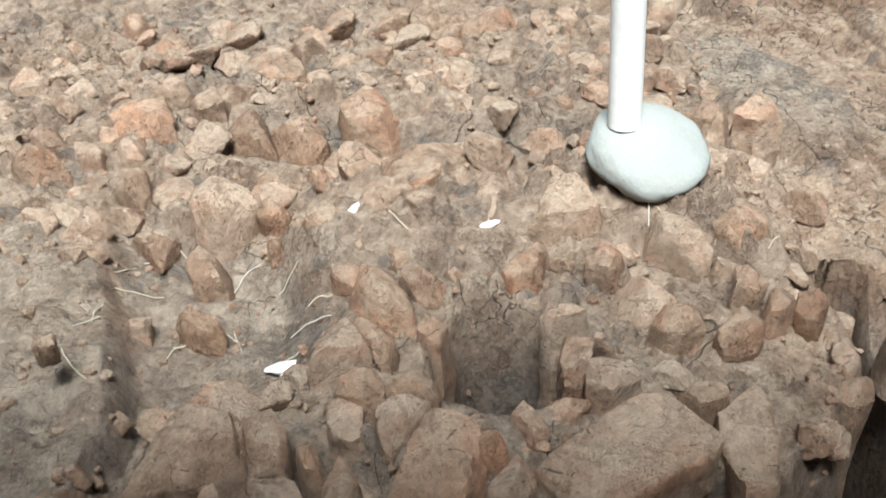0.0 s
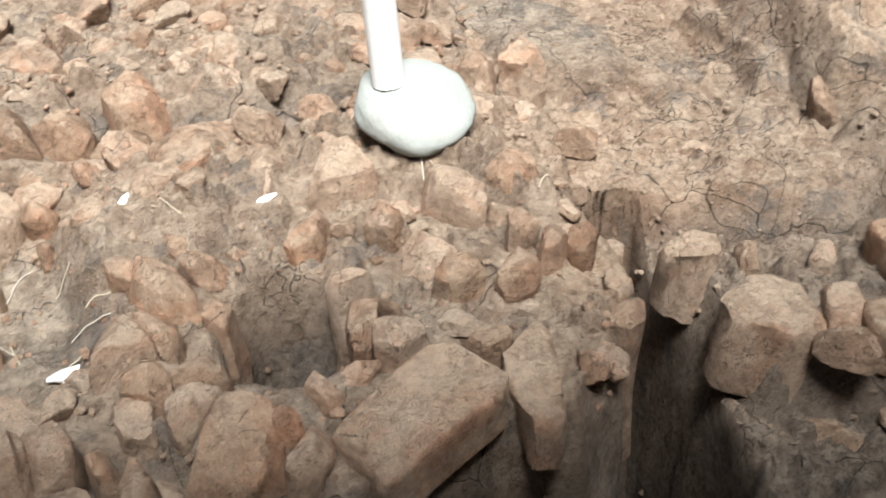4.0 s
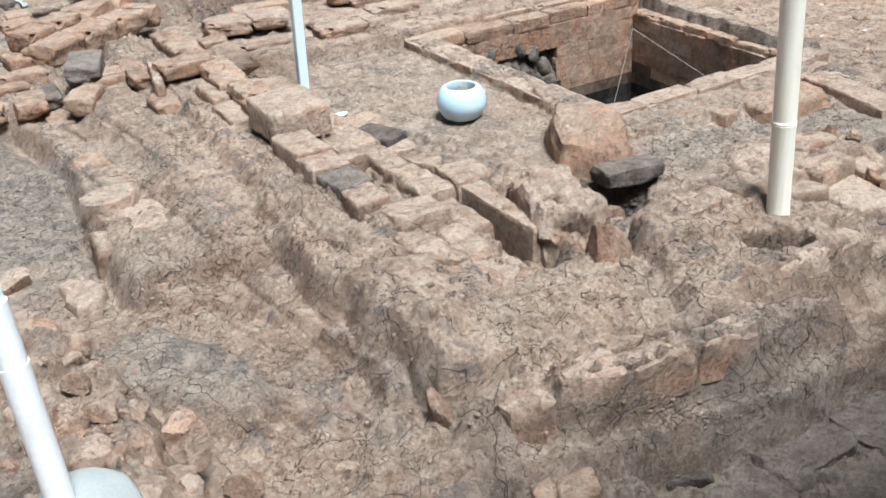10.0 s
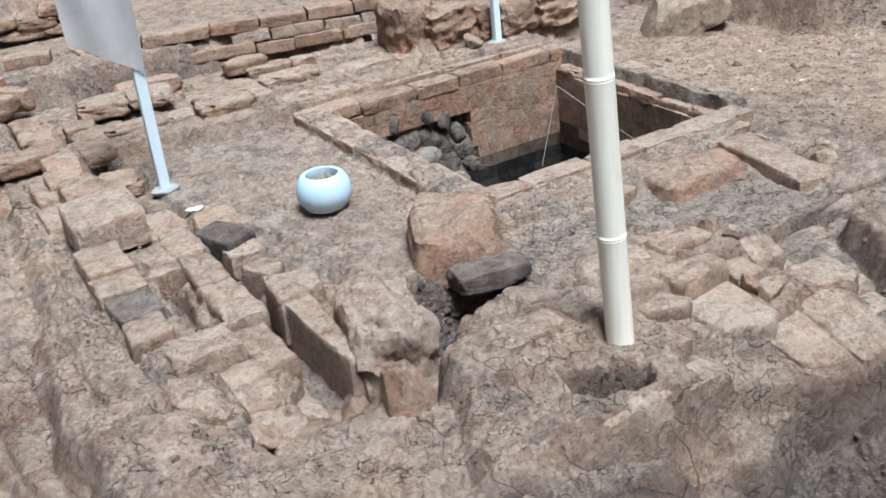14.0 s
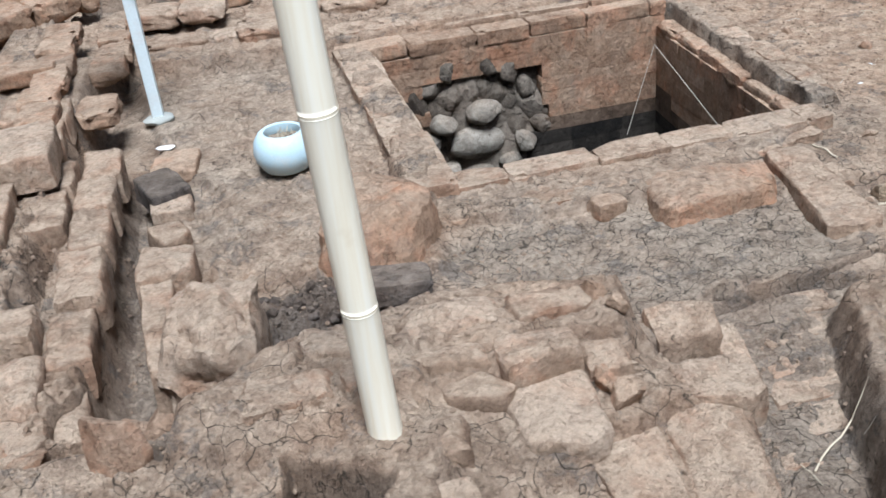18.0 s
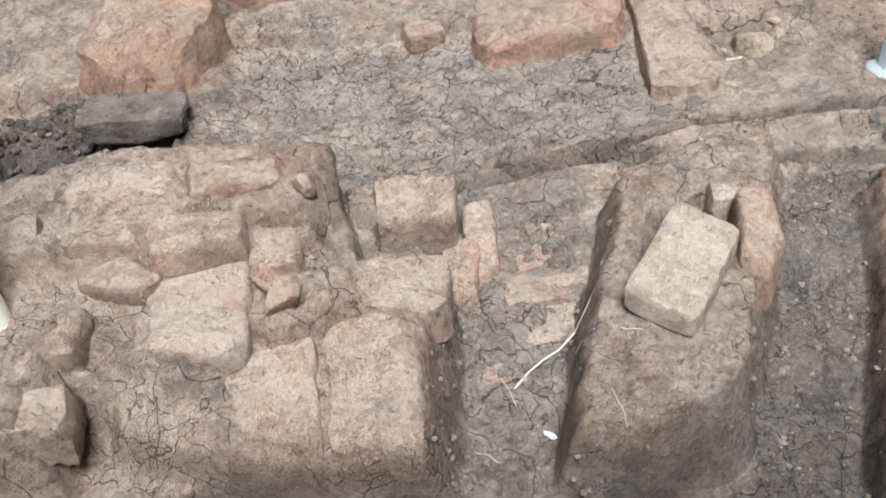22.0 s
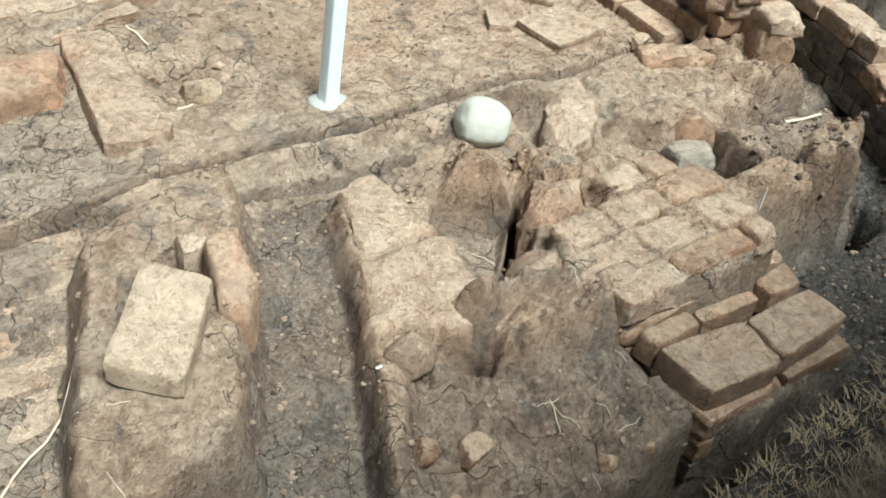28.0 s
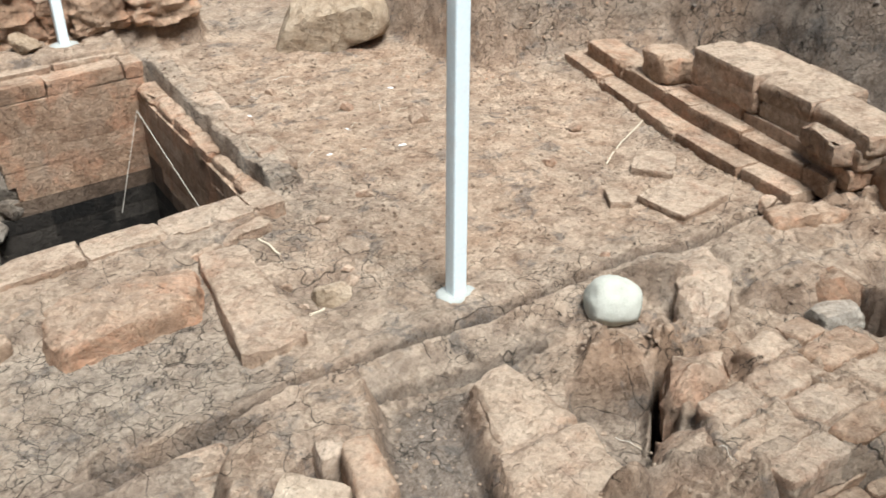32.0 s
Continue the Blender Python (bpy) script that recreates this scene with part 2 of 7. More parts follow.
CLOD = brick_material("dry_clay_crumb", (0.20, 0.14, 0.10), (0.34, 0.25, 0.18), (0.46, 0.36, 0.28), 0.35, soil=0.8)
PALE_STONE = plain_material("pale_grey_stone", (0.42, 0.425, 0.375), 0.85, 0.0, (0.34, 0.35, 0.30), 0.8, 22, 0.006)
CONCRETE = plain_material("cement", (0.34, 0.36, 0.34), 0.9, 0.0, (0.32, 0.31, 0.28), 0.6, 11, 0.006)
PVC = plain_material("white_plastic_pipe", (0.90, 0.90, 0.88), 0.5, 0.0, (0.62, 0.57, 0.5), 0.2, 7, 0.0006)
STEEL = plain_material("pale_blue_painted_steel", (0.74, 0.85, 0.89), 0.38, 0.0, (0.72, 0.75, 0.75), 0.6, 9, 0.0006)
POT = plain_material("pale_blue_glaze", (0.50, 0.66, 0.74), 0.3, 0.0, (0.62, 0.62, 0.58), 0.4, 16, 0.001)
CLOTH_WHITE = plain_material("white_cloth", (0.83, 0.82, 0.80), 0.9)
sheer = CLOTH_WHITE.node_tree.nodes.new("ShaderNodeBsdfTranslucent")
sheer.inputs["Color"].default_value = (0.9, 0.89, 0.87, 1)
both = CLOTH_WHITE.node_tree.nodes.new("ShaderNodeMixShader")
both.inputs[0].default_value = 0.45
CLOTH_WHITE.node_tree.links.new(CLOTH_WHITE.node_tree.nodes["Principled BSDF"].outputs[0], both.inputs[1])
CLOTH_WHITE.node_tree.links.new(sheer.outputs[0], both.inputs[2])
CLOTH_WHITE.node_tree.links.new(both.outputs[0], CLOTH_WHITE.node_tree.nodes["Material Output"].inputs["Surface"])
CLOTH_RED = plain_material("red_cloth", (0.62, 0.05, 0.05), 0.9)
STRING = plain_material("white_string", (0.62, 0.58, 0.50), 0.8)
STRAW = plain_material("dry_straw", (0.58, 0.51, 0.39), 0.8)
LEAF = plain_material("green_leaf", (0.07, 0.16, 0.035), 0.6, 0.0, (0.14, 0.22, 0.05), 0.6, 40)
LITTER = plain_material("white_litter", (0.75, 0.74, 0.72), 0.6)


def bamboo_material():
    m, tree, b = material("dry_bamboo", 0.42)
    p = place(tree)
    s = tree.nodes.new("ShaderNodeMapping")
    s.inputs["Scale"].default_value = (60, 60, 2.5)
    tree.links.new(p, s.inputs["Vector"])
    grain, big = noise_tex(tree, s.outputs[0], 1.0, 4), noise_tex(tree, p, 6, 4)
    c = ramp(tree, grain, (0.3, (0.84, 0.76, 0.59)), (0.55, (0.90, 0.85, 0.71)), (0.8, (0.92, 0.89, 0.79)))
    c = mix(tree, ramp(tree, big, (0.66, (0, 0, 0)), (0.80, (0.4, 0.4, 0.4))), c, (0.60, 0.47, 0.31))
    tree.links.new(c, b.inputs["Base Color"])
    bump(tree, b, (grain, 0.3, 0.002))
    return m


BAMBOO = bamboo_material()
BAMBOO_NODE = plain_material("bamboo_node", (0.84, 0.76, 0.60), 0.5, 0.0, (0.5, 0.4, 0.27), 0.5, 30)


# ---------------------------------------------------------------- noise and plan shapes
def lattice(i, j, seed):
    h = (i * 374761393 + j * 668265263 + seed * 1442695041) & 0xFFFFFFFF
    h = ((h ^ (h >> 13)) * 1274126177) & 0xFFFFFFFF
    return ((h ^ (h >> 16)) & 0xFFFF) / 65535.0


def value_noise(x, y, seed):
    i, j = np.floor(x).astype(np.int64), np.floor(y).astype(np.int64)
    u, v = x - i, y - j
    u, v = u * u * (3 - 2 * u), v * v * (3 - 2 * v)
    a, b, c, d = lattice(i, j, seed), lattice(i + 1, j, seed), lattice(i, j + 1, seed), lattice(i + 1, j + 1, seed)
    return (a * (1 - u) + b * u) * (1 - v) + (c * (1 - u) + d * u) * v - 0.5


def fbm(x, y, size, octaves=4, seed=0):
    """Rough noise of about -0.5 to 0.5 with lumps of that size in metres."""
    total, gain = 0.0, 1.0
    for k in range(octaves):
        total = total + gain * value_noise(x / size + 17.3 * k, y / size - 9.1 * k, seed + k)
        gain, size = gain * 0.5, size * 0.47
    return total


def outside(x, y, corners):
    """The distance from a polygon of the plan: minus inside, plus outside."""
    best, inside = np.full_like(x, 1e9), np.zeros(x.shape, bool)
    for (ax, ay), (bx, by) in zip(corners, corners[1:] + corners[:1]):
        dx, dy = bx - ax, by - ay
        k = np.clip(((x - ax) * dx + (y - ay) * dy) / (dx * dx + dy * dy), 0, 1)
        best = np.minimum(best, np.hypot(x - ax - k * dx, y - ay - k * dy))
        if dy:
            inside ^= ((ay > y) != (by > y)) & (x < dx * (y - ay) / dy + ax)
    return np.where(inside, -best, best)


def soft(d, edge):
    k = np.clip(0.5 - d / (2 * edge), 0, 1)
    return k * k * (3 - 2 * k)


def box(x0, y0, x1, y1):
    return [(x0, y0), (x1, y0), (x1, y1), (x0, y1)]


def band(points, width):
    """The outline of a strip of that width along a line of points."""
    sides = [], []
    for k, (x, y) in enumerate(points):
        (ax, ay), (bx, by) = points[max(k - 1, 0)], points[min(k + 1, len(points) - 1)]
        n = math.hypot(bx - ax, by - ay)
        ux, uy = (bx - ax) / n * width / 2, (by - ay) / n * width / 2
        sides[0].append((x - uy, y + ux))
        sides[1].append((x + uy, y - ux))
    return sides[0] + sides[1][::-1]


class Relief:
    """The dug ground as heights over the plan, laid down from large to small."""

    def __init__(self, x, y):
        self.x, self.y = x, y
        self.z, self.dust, self.ash_and_shade = np.zeros_like(x), np.full_like(x, 0.5), np.zeros_like(x)
        self.rough, self.cracked = np.full_like(x, 0.30), np.full_like(x, 0.6)
        self.wob = 0.75 * fbm(x, y, 0.26, 3, 5) + 0.12 * fbm(x, y, 0.08, 2, 6)
        self.flat = np.ones_like(x)

    def near(self, corners, margin):
        xs, ys = [c[0] for c in corners], [c[1] for c in corners]
        return (self.x > min(xs) - margin) & (self.x < max(xs) + margin) & (self.y > min(ys) - margin) & (self.y < max(ys) + margin)

    def area(self, corners, z=None, edge=0.03, ragged=0.06, slope=(0, 0), dust=None, ash_and_shade=None, add=0.0, over=None, under=None, rough=None, cracked=None):
        """Brings the ground inside an outline to a height (or by add up or down); over and under keep what is higher or lower."""
        m = self.near(corners, edge + ragged + 0.05)
        x, y = self.x[m], self.y[m]
        w = soft(outside(x, y, corners) + ragged * self.wob[m], edge)
        cx, cy = sum(c[0] for c in corners) / len(corners), sum(c[1] for c in corners) / len(corners)
        old = self.z[m]
        goal = old + add if z is None else z + slope[0] * (x - cx) + slope[1] * (y - cy)
        if over:
            goal = np.maximum(goal, old)
        if under:
            goal = np.minimum(goal, old)
        self.z[m] = old + (goal - old) * w
        if dust is not None:
            self.dust[m] += (dust - self.dust[m]) * w
        if ash_and_shade is not None:
            self.ash_and_shade[m] += (ash_and_shade - self.ash_and_shade[m]) * w
        if rough is not None:
            self.rough[m] += (rough - self.rough[m]) * w
        if cracked is not None:
            self.cracked[m] += (cracked - self.cracked[m]) * w

    def masonry(self, corners, turn=0.0, length=0.30, width=0.15, joint=0.02, uneven=0.016, edge=0.03):
        """Worn brickwork: joints washed out, bricks uneven."""
        m = self.near(corners, edge + 0.1)
        x, y = self.x[m], self.y[m]
        w = soft(outside(x, y, corners) + 0.04 * self.wob[m], edge)
        c, s = math.cos(radians(turn)), math.sin(radians(turn))
        u, v = c * x + s * y + 0.03 * self.wob[m], -s * x + c * y + 0.03 * self.wob[m]
        row = np.floor(v / width).astype(np.int64)
        u = u / length + 0.5 * (row % 2) + 0.3 * lattice(row, row * 0, 3)
        col = np.floor(u).astype(np.int64)
        gap = np.minimum(np.minimum(u - col, 1 - u + col) * length, np.minimum(v / width - row, 1 - v / width + row) * width)
        self.z[m] += w * (uneven * (lattice(col, row, 8) - 0.5) - joint * np.exp(-(gap / 0.008) ** 2))

    def clods(self, size, height, seed, share):
        """Flat-topped lumps, some proud and some not, more of them where old brick crumbles."""
        m = (self.x > -1.6) & (self.x < 8) & (self.y > 0.6) & (self.y < 9)
        x, y = self.x[m] / size + 0.5 * self.wob[m], self.y[m] / size - 0.5 * self.wob[m]
        i, j = np.floor(x).astype(np.int64), np.floor(y).astype(np.int64)
        near, second, tall = np.full_like(x, 9.0), np.full_like(x, 9.0), np.zeros_like(x)
        for a in (-1, 0, 1):
            for b in (-1, 0, 1):
                d = np.hypot(i + a + 0.15 + 0.7 * lattice(i + a, j + b, seed) - x, j + b + 0.15 + 0.7 * lattice(i + a, j + b, seed + 1) - y)
                closer = d < near
                second = np.where(closer, near, np.minimum(second, d))
                tall = np.where(closer, lattice(i + a, j + b, seed + 2), tall)
                near = np.where(closer, d, near)
        proud = np.clip((tall - share) / (1 - share), 0, 1)
        patch = np.clip(0.5 + 2.2 * fbm(self.x[m], self.y[m], 0.6, 2, seed + 7) + 0.5 * self.dust[m], 0.1, 1)
        self.z[m] += height * proud * patch * self.rough[m] * self.flat[m] * np.clip((second - near) * 3.5, 0, 1)

    def ridge(self, points, width, height, edge=0.03, **more):
        self.area(band(points, width), add=height, edge=edge, **more)


# ---------------------------------------------------------------- unseen light blockers added behind the walker
def slab(name, x0, y0, z0, x1, y1, z1, mat, label, category):
    bm = bmesh.new()
    bmesh.ops.create_cube(bm, size=1, matrix=Matrix.Translation(((x0 + x1) / 2, (y0 + y1) / 2, (z0 + z1) / 2)) @ Matrix.Diagonal((x1 - x0, y1 - y0, z1 - z0, 1)))
    me = bpy.data.meshes.new(name)
    bm.to_mesh(me)
    bm.free()
    me.materials.append(mat)
    return tagged(new(name, me), label, category, kind="structure")


# sheet and screen stay out of view; they only darken the near ground
SHEET = plain_material("blocker_sheet", (0.24, 0.22, 0.20), 0.7, 0.0, (0.32, 0.27, 0.22), 0.5, 3)
slab("ceiling", -7, -4.2, 2.60, 13, 0.10, 2.65, SHEET, "plain unseen sheet added over the path to shade the near ground", "roof")
slab("wall_south", -7, -4.26, 0.2, 13, -4.2, 2.65, SHEET, "plain unseen screen added behind the path to block light", "wall")


# ---------------------------------------------------------------- the dug ground
def spread(first, last, step, far, growth=1.35):
    """Even steps from first to last, then ever wider ones out to far on both sides."""
    inner = list(np.arange(first, last, step))
    out, k = [], step
    while not out or out[-1] < far:
        k *= growth
        out.append((out[-1] if out else 0) + k)
    return np.array([first - o for o in out[::-1]] + inner + [inner[-1] + o for o in out])


def rows_north():
    ys, step = [0.80], 0.0078
    while ys[-1] < 9.5:
        if ys[-1] > 3.2:
            step = min(step * 1.01, 0.035)
        ys.append(ys[-1] + step)
    k = 0.05
    while ys[-1] < 400:
        k *= 1.35
        ys.append(ys[-1] + k)
    k, south = 0.03, [0.80]
    while south[-1] > -400:
        k *= 1.35
        south.append(south[-1] - k)
    return np.array(south[:0:-1] + ys)


# bricks in the top of the block round the bamboo: height of the top, outline
BLOCK_TOP = [
    (0.345, (3.28, 2.26), (3.49, 2.21), (3.49, 2.11), (3.28, 2.11)),
    (0.30, (3.50, 2.20), (3.62, 2.18), (3.61, 2.05), (3.49, 2.07)),
    (0.335, (3.06, 2.27), (3.27, 2.25), (3.27, 2.17), (3.10, 2.17)),
    (0.295, (3.11, 2.17), (3.26, 2.16), (3.31, 2.10), (3.26, 2.05), (3.12, 2.09)),
    (0.262, (3.25, 2.16), (3.49, 2.13), (3.48, 1.89), (3.42, 1.86), (3.27, 1.91)),
    (0.165, (3.41, 1.91), (3.62, 1.94), (3.60, 1.68), (3.42, 1.73)),
    (0.155, (3.63, 1.96), (3.85, 1.99), (3.81, 1.65), (3.61, 1.67)),
    (0.225, (3.71, 2.11), (3.94, 2.10), (3.92, 1.94), (3.85, 1.91), (3.72, 1.97)),
]
BLOCK_NOTCH = [
    (0.15, (3.80, 2.46), (4.02, 2.45), (4.00, 2.32), (3.79, 2.31)),
    (0.15, (4.03, 2.47), (4.12, 2.47), (4.09, 2.25), (4.01, 2.23)),
    (0.13, (3.95, 2.36), (4.06, 2.33), (4.02, 2.16), (3.94, 2.17)),
    (0.08, (3.73, 2.66), (4.12, 2.62), (4.14, 2.56), (4.03, 2.55), (3.73, 2.57)),
]


def dig(g):
    x, y = g.x, g.y
    g.z += 0.03 * fbm(x, y, 1.3, 3, 1)
    # low ground on the walker's side, and the low dark earth to the east
    g.area([(0.4, -0.5), (9, -0.5), (9, 1.6), (4.6, 1.75), (2.6, 1.7), (1.6, 1.6), (0.9, 1.9), (0.55, 1.7)], -0.16, 0.10, dust=0.3, ash_and_shade=0.42, rough=0.8, cracked=0.35)
    g.area([(3.8, 1.5), (5.5, 1.5), (6.0, 2.35), (5.7, 2.5), (5.0, 2.62), (3.9, 2.60)], -0.03, 0.06, dust=0.3, rough=0.6, cracked=0.35)
    g.area([(6.35, 0.3), (9.5, 0.3), (9.5, 3.4), (7.6, 3.7), (7.45, 2.6), (7.15, 2.2), (6.7, 2.1), (6.5, 1.8)], -0.30, 0.10, dust=0.1, ash_and_shade=0.5, rough=0.6, cracked=0.35)
    # rubble mound
    g.area([(-3, 0.70), (-0.2, 0.78), (0.0, 0.92), (0.15, 0.97), (0.36, 1.07), (0.52, 1.06), (0.63, 1.2), (0.73, 1.36), (0.69, 1.62), (0.78, 2.05), (0.72, 2.9), (0.3, 3.3), (-3, 3.9)], 0.19, 0.035, 0.05, dust=0.55, ash_and_shade=0.1, rough=0.8, cracked=0.35)
    g.area([(-0.35, 1.55), (0.1, 1.72), (0.62, 1.6), (0.62, 1.95), (0.1, 2.02), (-0.35, 1.95)], 0.262, 0.09, dust=0.6, rough=0.95, cracked=0.2)
    g.area([(-0.6, 2.2), (-0.3, 2.1), (0.1, 2.1), (0.45, 2.12), (0.4, 2.28), (0.0, 2.25), (-0.5, 2.4)], 0.10, 0.05, dust=0.1, rough=0.95, cracked=0.2)
    g.area([(-0.72, 1.82), (-0.40, 1.80), (-0.30, 1.58), (-0.30, 1.36), (-0.5, 1.28), (-0.58, 1.1), (-0.62, 1.45)], 0.13, 0.05, dust=0.0, ash_and_shade=0.12, rough=0.5, cracked=0.2)
    # hole between the stones, its shade painted dark
    g.area([(-0.03, 1.43), (0.02, 1.48), (0.12, 1.46), (0.19, 1.43), (0.18, 1.29), (0.05, 1.24), (-0.02, 1.29)], -0.32, 0.03, dust=0.0, ash_and_shade=0.85, rough=0.95, cracked=0.2)
    g.area([(-2, 0.6), (-0.55, 0.6), (-0.585, 1.28), (-0.665, 1.5), (-0.78, 1.74), (-0.98, 1.88), (-2, 1.9)], 0.225, 0.022, dust=0.05, ash_and_shade=0.05, rough=0.6, cracked=0.2)
    g.area([(-0.58, 0.8), (0.06, 0.9), (0.08, 1.05), (-0.05, 1.12), (-0.25, 1.16), (-0.55, 1.18)], 0.125, 0.04, 0.05, dust=0.3, ash_and_shade=0.3)
    # sloping clay between mound and long wall
    g.area([(0.70, 2.0), (0.80, 1.86), (1.25, 1.72), (1.52, 1.86), (1.47, 2.2), (1.46, 3.3), (0.95, 3.45), (0.62, 3.2), (0.70, 2.6)], 0.015, 0.07, 0.05, (0.09, 0.01), dust=0.8, ash_and_shade=0.14, rough=0.45, cracked=0.62)
    g.area([(1.28, 2.75), (1.52, 2.65), (1.56, 3.4), (1.26, 3.4)], 0.10, 0.08, 0.06, dust=0.7, rough=0.4, cracked=0.6)
    g.area([(0.62, 3.05), (0.90, 3.08), (1.08, 2.72), (1.12, 2.42), (0.98, 2.3), (0.80, 2.5), (0.66, 2.75)], 0.085, 0.07, 0.05, dust=0.1, rough=0.25, cracked=0.6)
    g.area([(1.00, 3.3), (1.20, 3.3), (1.27, 2.5), (1.25, 2.15), (1.10, 2.15), (1.12, 2.6)], 0.05, 0.04, 0.05, dust=0.7, rough=0.25, cracked=0.7)
    g.area([(1.34, 2.62), (1.42, 2.64), (1.47, 2.3), (1.44, 2.14), (1.36, 2.16), (1.37, 2.4)], 0.125, 0.035, 0.03, dust=0.6, rough=0.5, cracked=0.7)
    g.area(band([(1.13, 3.15), (1.24, 2.9), (1.33, 2.68)], 0.05), add=-0.03, edge=0.03, ragged=0.03)
    # broken masonry block with loose bricks
    g.area([(0.92, 1.70), (1.4, 1.64), (1.8, 1.62), (1.85, 1.22), (1.3, 1.18), (0.98, 1.28), (0.95, 1.5)], -0.01, 0.03, 0.04, dust=0.5, rough=0.7, cracked=0.2)
    g.area([(1.85, 1.15), (2.6, 1.05), (3.1, 1.35), (3.0, 1.58), (2.3, 1.62), (1.9, 1.65)], -0.14, 0.04, 0.05, dust=0.15, ash_and_shade=0.25, rough=0.7, cracked=0.2)
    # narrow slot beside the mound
    g.area([(0.79, 1.90), (0.90, 1.86), (0.90, 1.62), (0.895, 1.36), (0.86, 1.12), (0.86, 0.7), (0.5, 0.7), (0.62, 1.12), (0.745, 1.38), (0.745, 1.6)], -1.7, 0.028, 0.05, dust=0.3, ash_and_shade=0.5, rough=0.6, cracked=0.1)
    g.area([(0.02, 0.55), (0.06, 0.91), (0.17, 0.955), (0.37, 1.055), (0.53, 1.045), (0.64, 1.10), (0.75, 0.9), (0.7, 0.55)], -1.5, 0.02, 0.02, dust=0.15, ash_and_shade=0.35, rough=0.6, cracked=0.3)
    # long brick wall and its lower steps
    g.area([(0.92, 3.35), (1.45, 3.30), (1.50, 4.5), (1.5, 6.0), (0.92, 6.0), (0.98, 4.7), (0.92, 4.1)], 0.12, 0.05, 0.06, dust=0.55, rough=0.4, cracked=0.6)
    g.area([(1.26, 3.36), (1.60, 3.05), (1.80, 4.3), (1.84, 6.2), (1.26, 6.2), (1.29, 4.5)], 0.19, 0.08, 0.07, dust=0.55, rough=0.4, cracked=0.6)
    g.area([(1.47, 2.02), (1.44, 2.5), (1.46, 2.9), (1.50, 3.4), (1.60, 4.2), (1.68, 5.8), (1.55, 6.6), (1.95, 6.7), (2.18, 5.7), (2.08, 4.6), (2.04, 3.9), (2.0, 3.3), (1.98, 2.9), (1.96, 2.4), (1.92, 1.98), (1.7, 1.92)], 0.245, 0.045, 0.07, dust=0.6, rough=0.6, cracked=0.6)
    g.area([(1.48, 2.10), (1.56, 2.7), (1.74, 2.75), (1.84, 2.35), (1.74, 2.1)], 0.27, 0.06, dust=0.6, rough=0.6, cracked=0.6)
    g.area([(2.02, 2.45), (2.18, 2.45), (2.22, 3.3), (2.24, 4.4), (2.1, 4.4), (2.02, 3.3)], 0.165, 0.02, 0.02, dust=0.55, rough=0.75, cracked=0.5)
    g.area([(-0.5, 3.9), (0.78, 3.95), (0.90, 4.2), (0.98, 4.8), (0.82, 5.5), (-0.5, 5.7)], 0.03, 0.05, 0.10, dust=0.0, ash_and_shade=0.25, rough=0.3, cracked=0.9)
    g.area([(-0.5, 5.6), (1.0, 5.6), (1.6, 6.4), (1.4, 9.5), (-0.5, 9.5)], 0.22, 0.08, 0.12, dust=0.6, rough=0.75, cracked=0.5)
    # worn ridge on the walker's side
    g.area([(1.42, 1.86), (1.52, 1.66), (1.9, 1.54), (2.4, 1.46), (2.95, 1.46), (3.0, 1.75), (2.6, 1.85), (1.6, 2.0)], 0.05, 0.04, 0.05, dust=0.55, rough=0.5, cracked=0.6)
    g.area([(1.46, 1.88), (1.54, 1.78), (1.92, 1.66), (2.34, 1.56), (2.78, 1.58), (3.0, 1.9), (2.3, 2.3), (1.98, 2.32), (1.62, 2.15)], 0.215, 0.045, 0.05, (0.03, 0.09), dust=0.6, rough=0.4, cracked=0.5)
    g.area([(1.72, 1.80), (1.92, 1.75), (2.36, 1.66), (2.38, 1.575), (1.9, 1.65), (1.70, 1.71)], 0.255, 0.02, 0.03, dust=0.75, rough=0.6, cracked=0.6)
    g.area(band([(1.48, 1.93), (1.58, 1.96), (1.70, 1.94)], 0.06), add=-0.10, edge=0.03, ragged=0.02, ash_and_shade=0.25)
    g.area(band([(1.84, 1.83), (2.1, 1.775), (2.42, 1.70)], 0.016), add=-0.035, edge=0.012, ragged=0.02, ash_and_shade=0.3)
    # big masonry block round the bamboo, falling in steps towards the walker
    g.area([(2.3, 1.86), (2.42, 2.25), (2.7, 2.48), (3.2, 2.55), (3.71, 2.45), (3.76, 2.1), (3.94, 1.98), (3.87, 1.66), (3.6, 1.62), (3.4, 1.68), (3.15, 1.60), (2.7, 1.66)], 0.14, 0.025, 0.05, (0, 0.36), dust=0.7, ash_and_shade=0.05, rough=0.4, cracked=0.5)
    g.area([(3.05, 1.88), (3.45, 1.84), (3.66, 1.95), (3.95, 1.93), (3.95, 2.12), (3.75, 2.16), (3.1, 2.2)], 0.228, 0.02, 0.04, dust=0.7, rough=0.45, cracked=0.5)
    g.area([(2.32, 1.80), (2.75, 1.70), (3.05, 1.72), (3.14, 2.0), (3.1, 2.2), (2.5, 2.25), (2.32, 2.0)], 0.285, 0.05, 0.05, dust=0.7, rough=0.5, cracked=0.4)
    g.area([(2.44, 2.18), (2.6, 2.05), (2.86, 2.08), (3.25, 2.16), (3.66, 2.16), (3.71, 2.42), (3.2, 2.52), (2.72, 2.46), (2.46, 2.30)], 0.34, 0.04, 0.05, dust=0.75, rough=0.45, cracked=0.45)
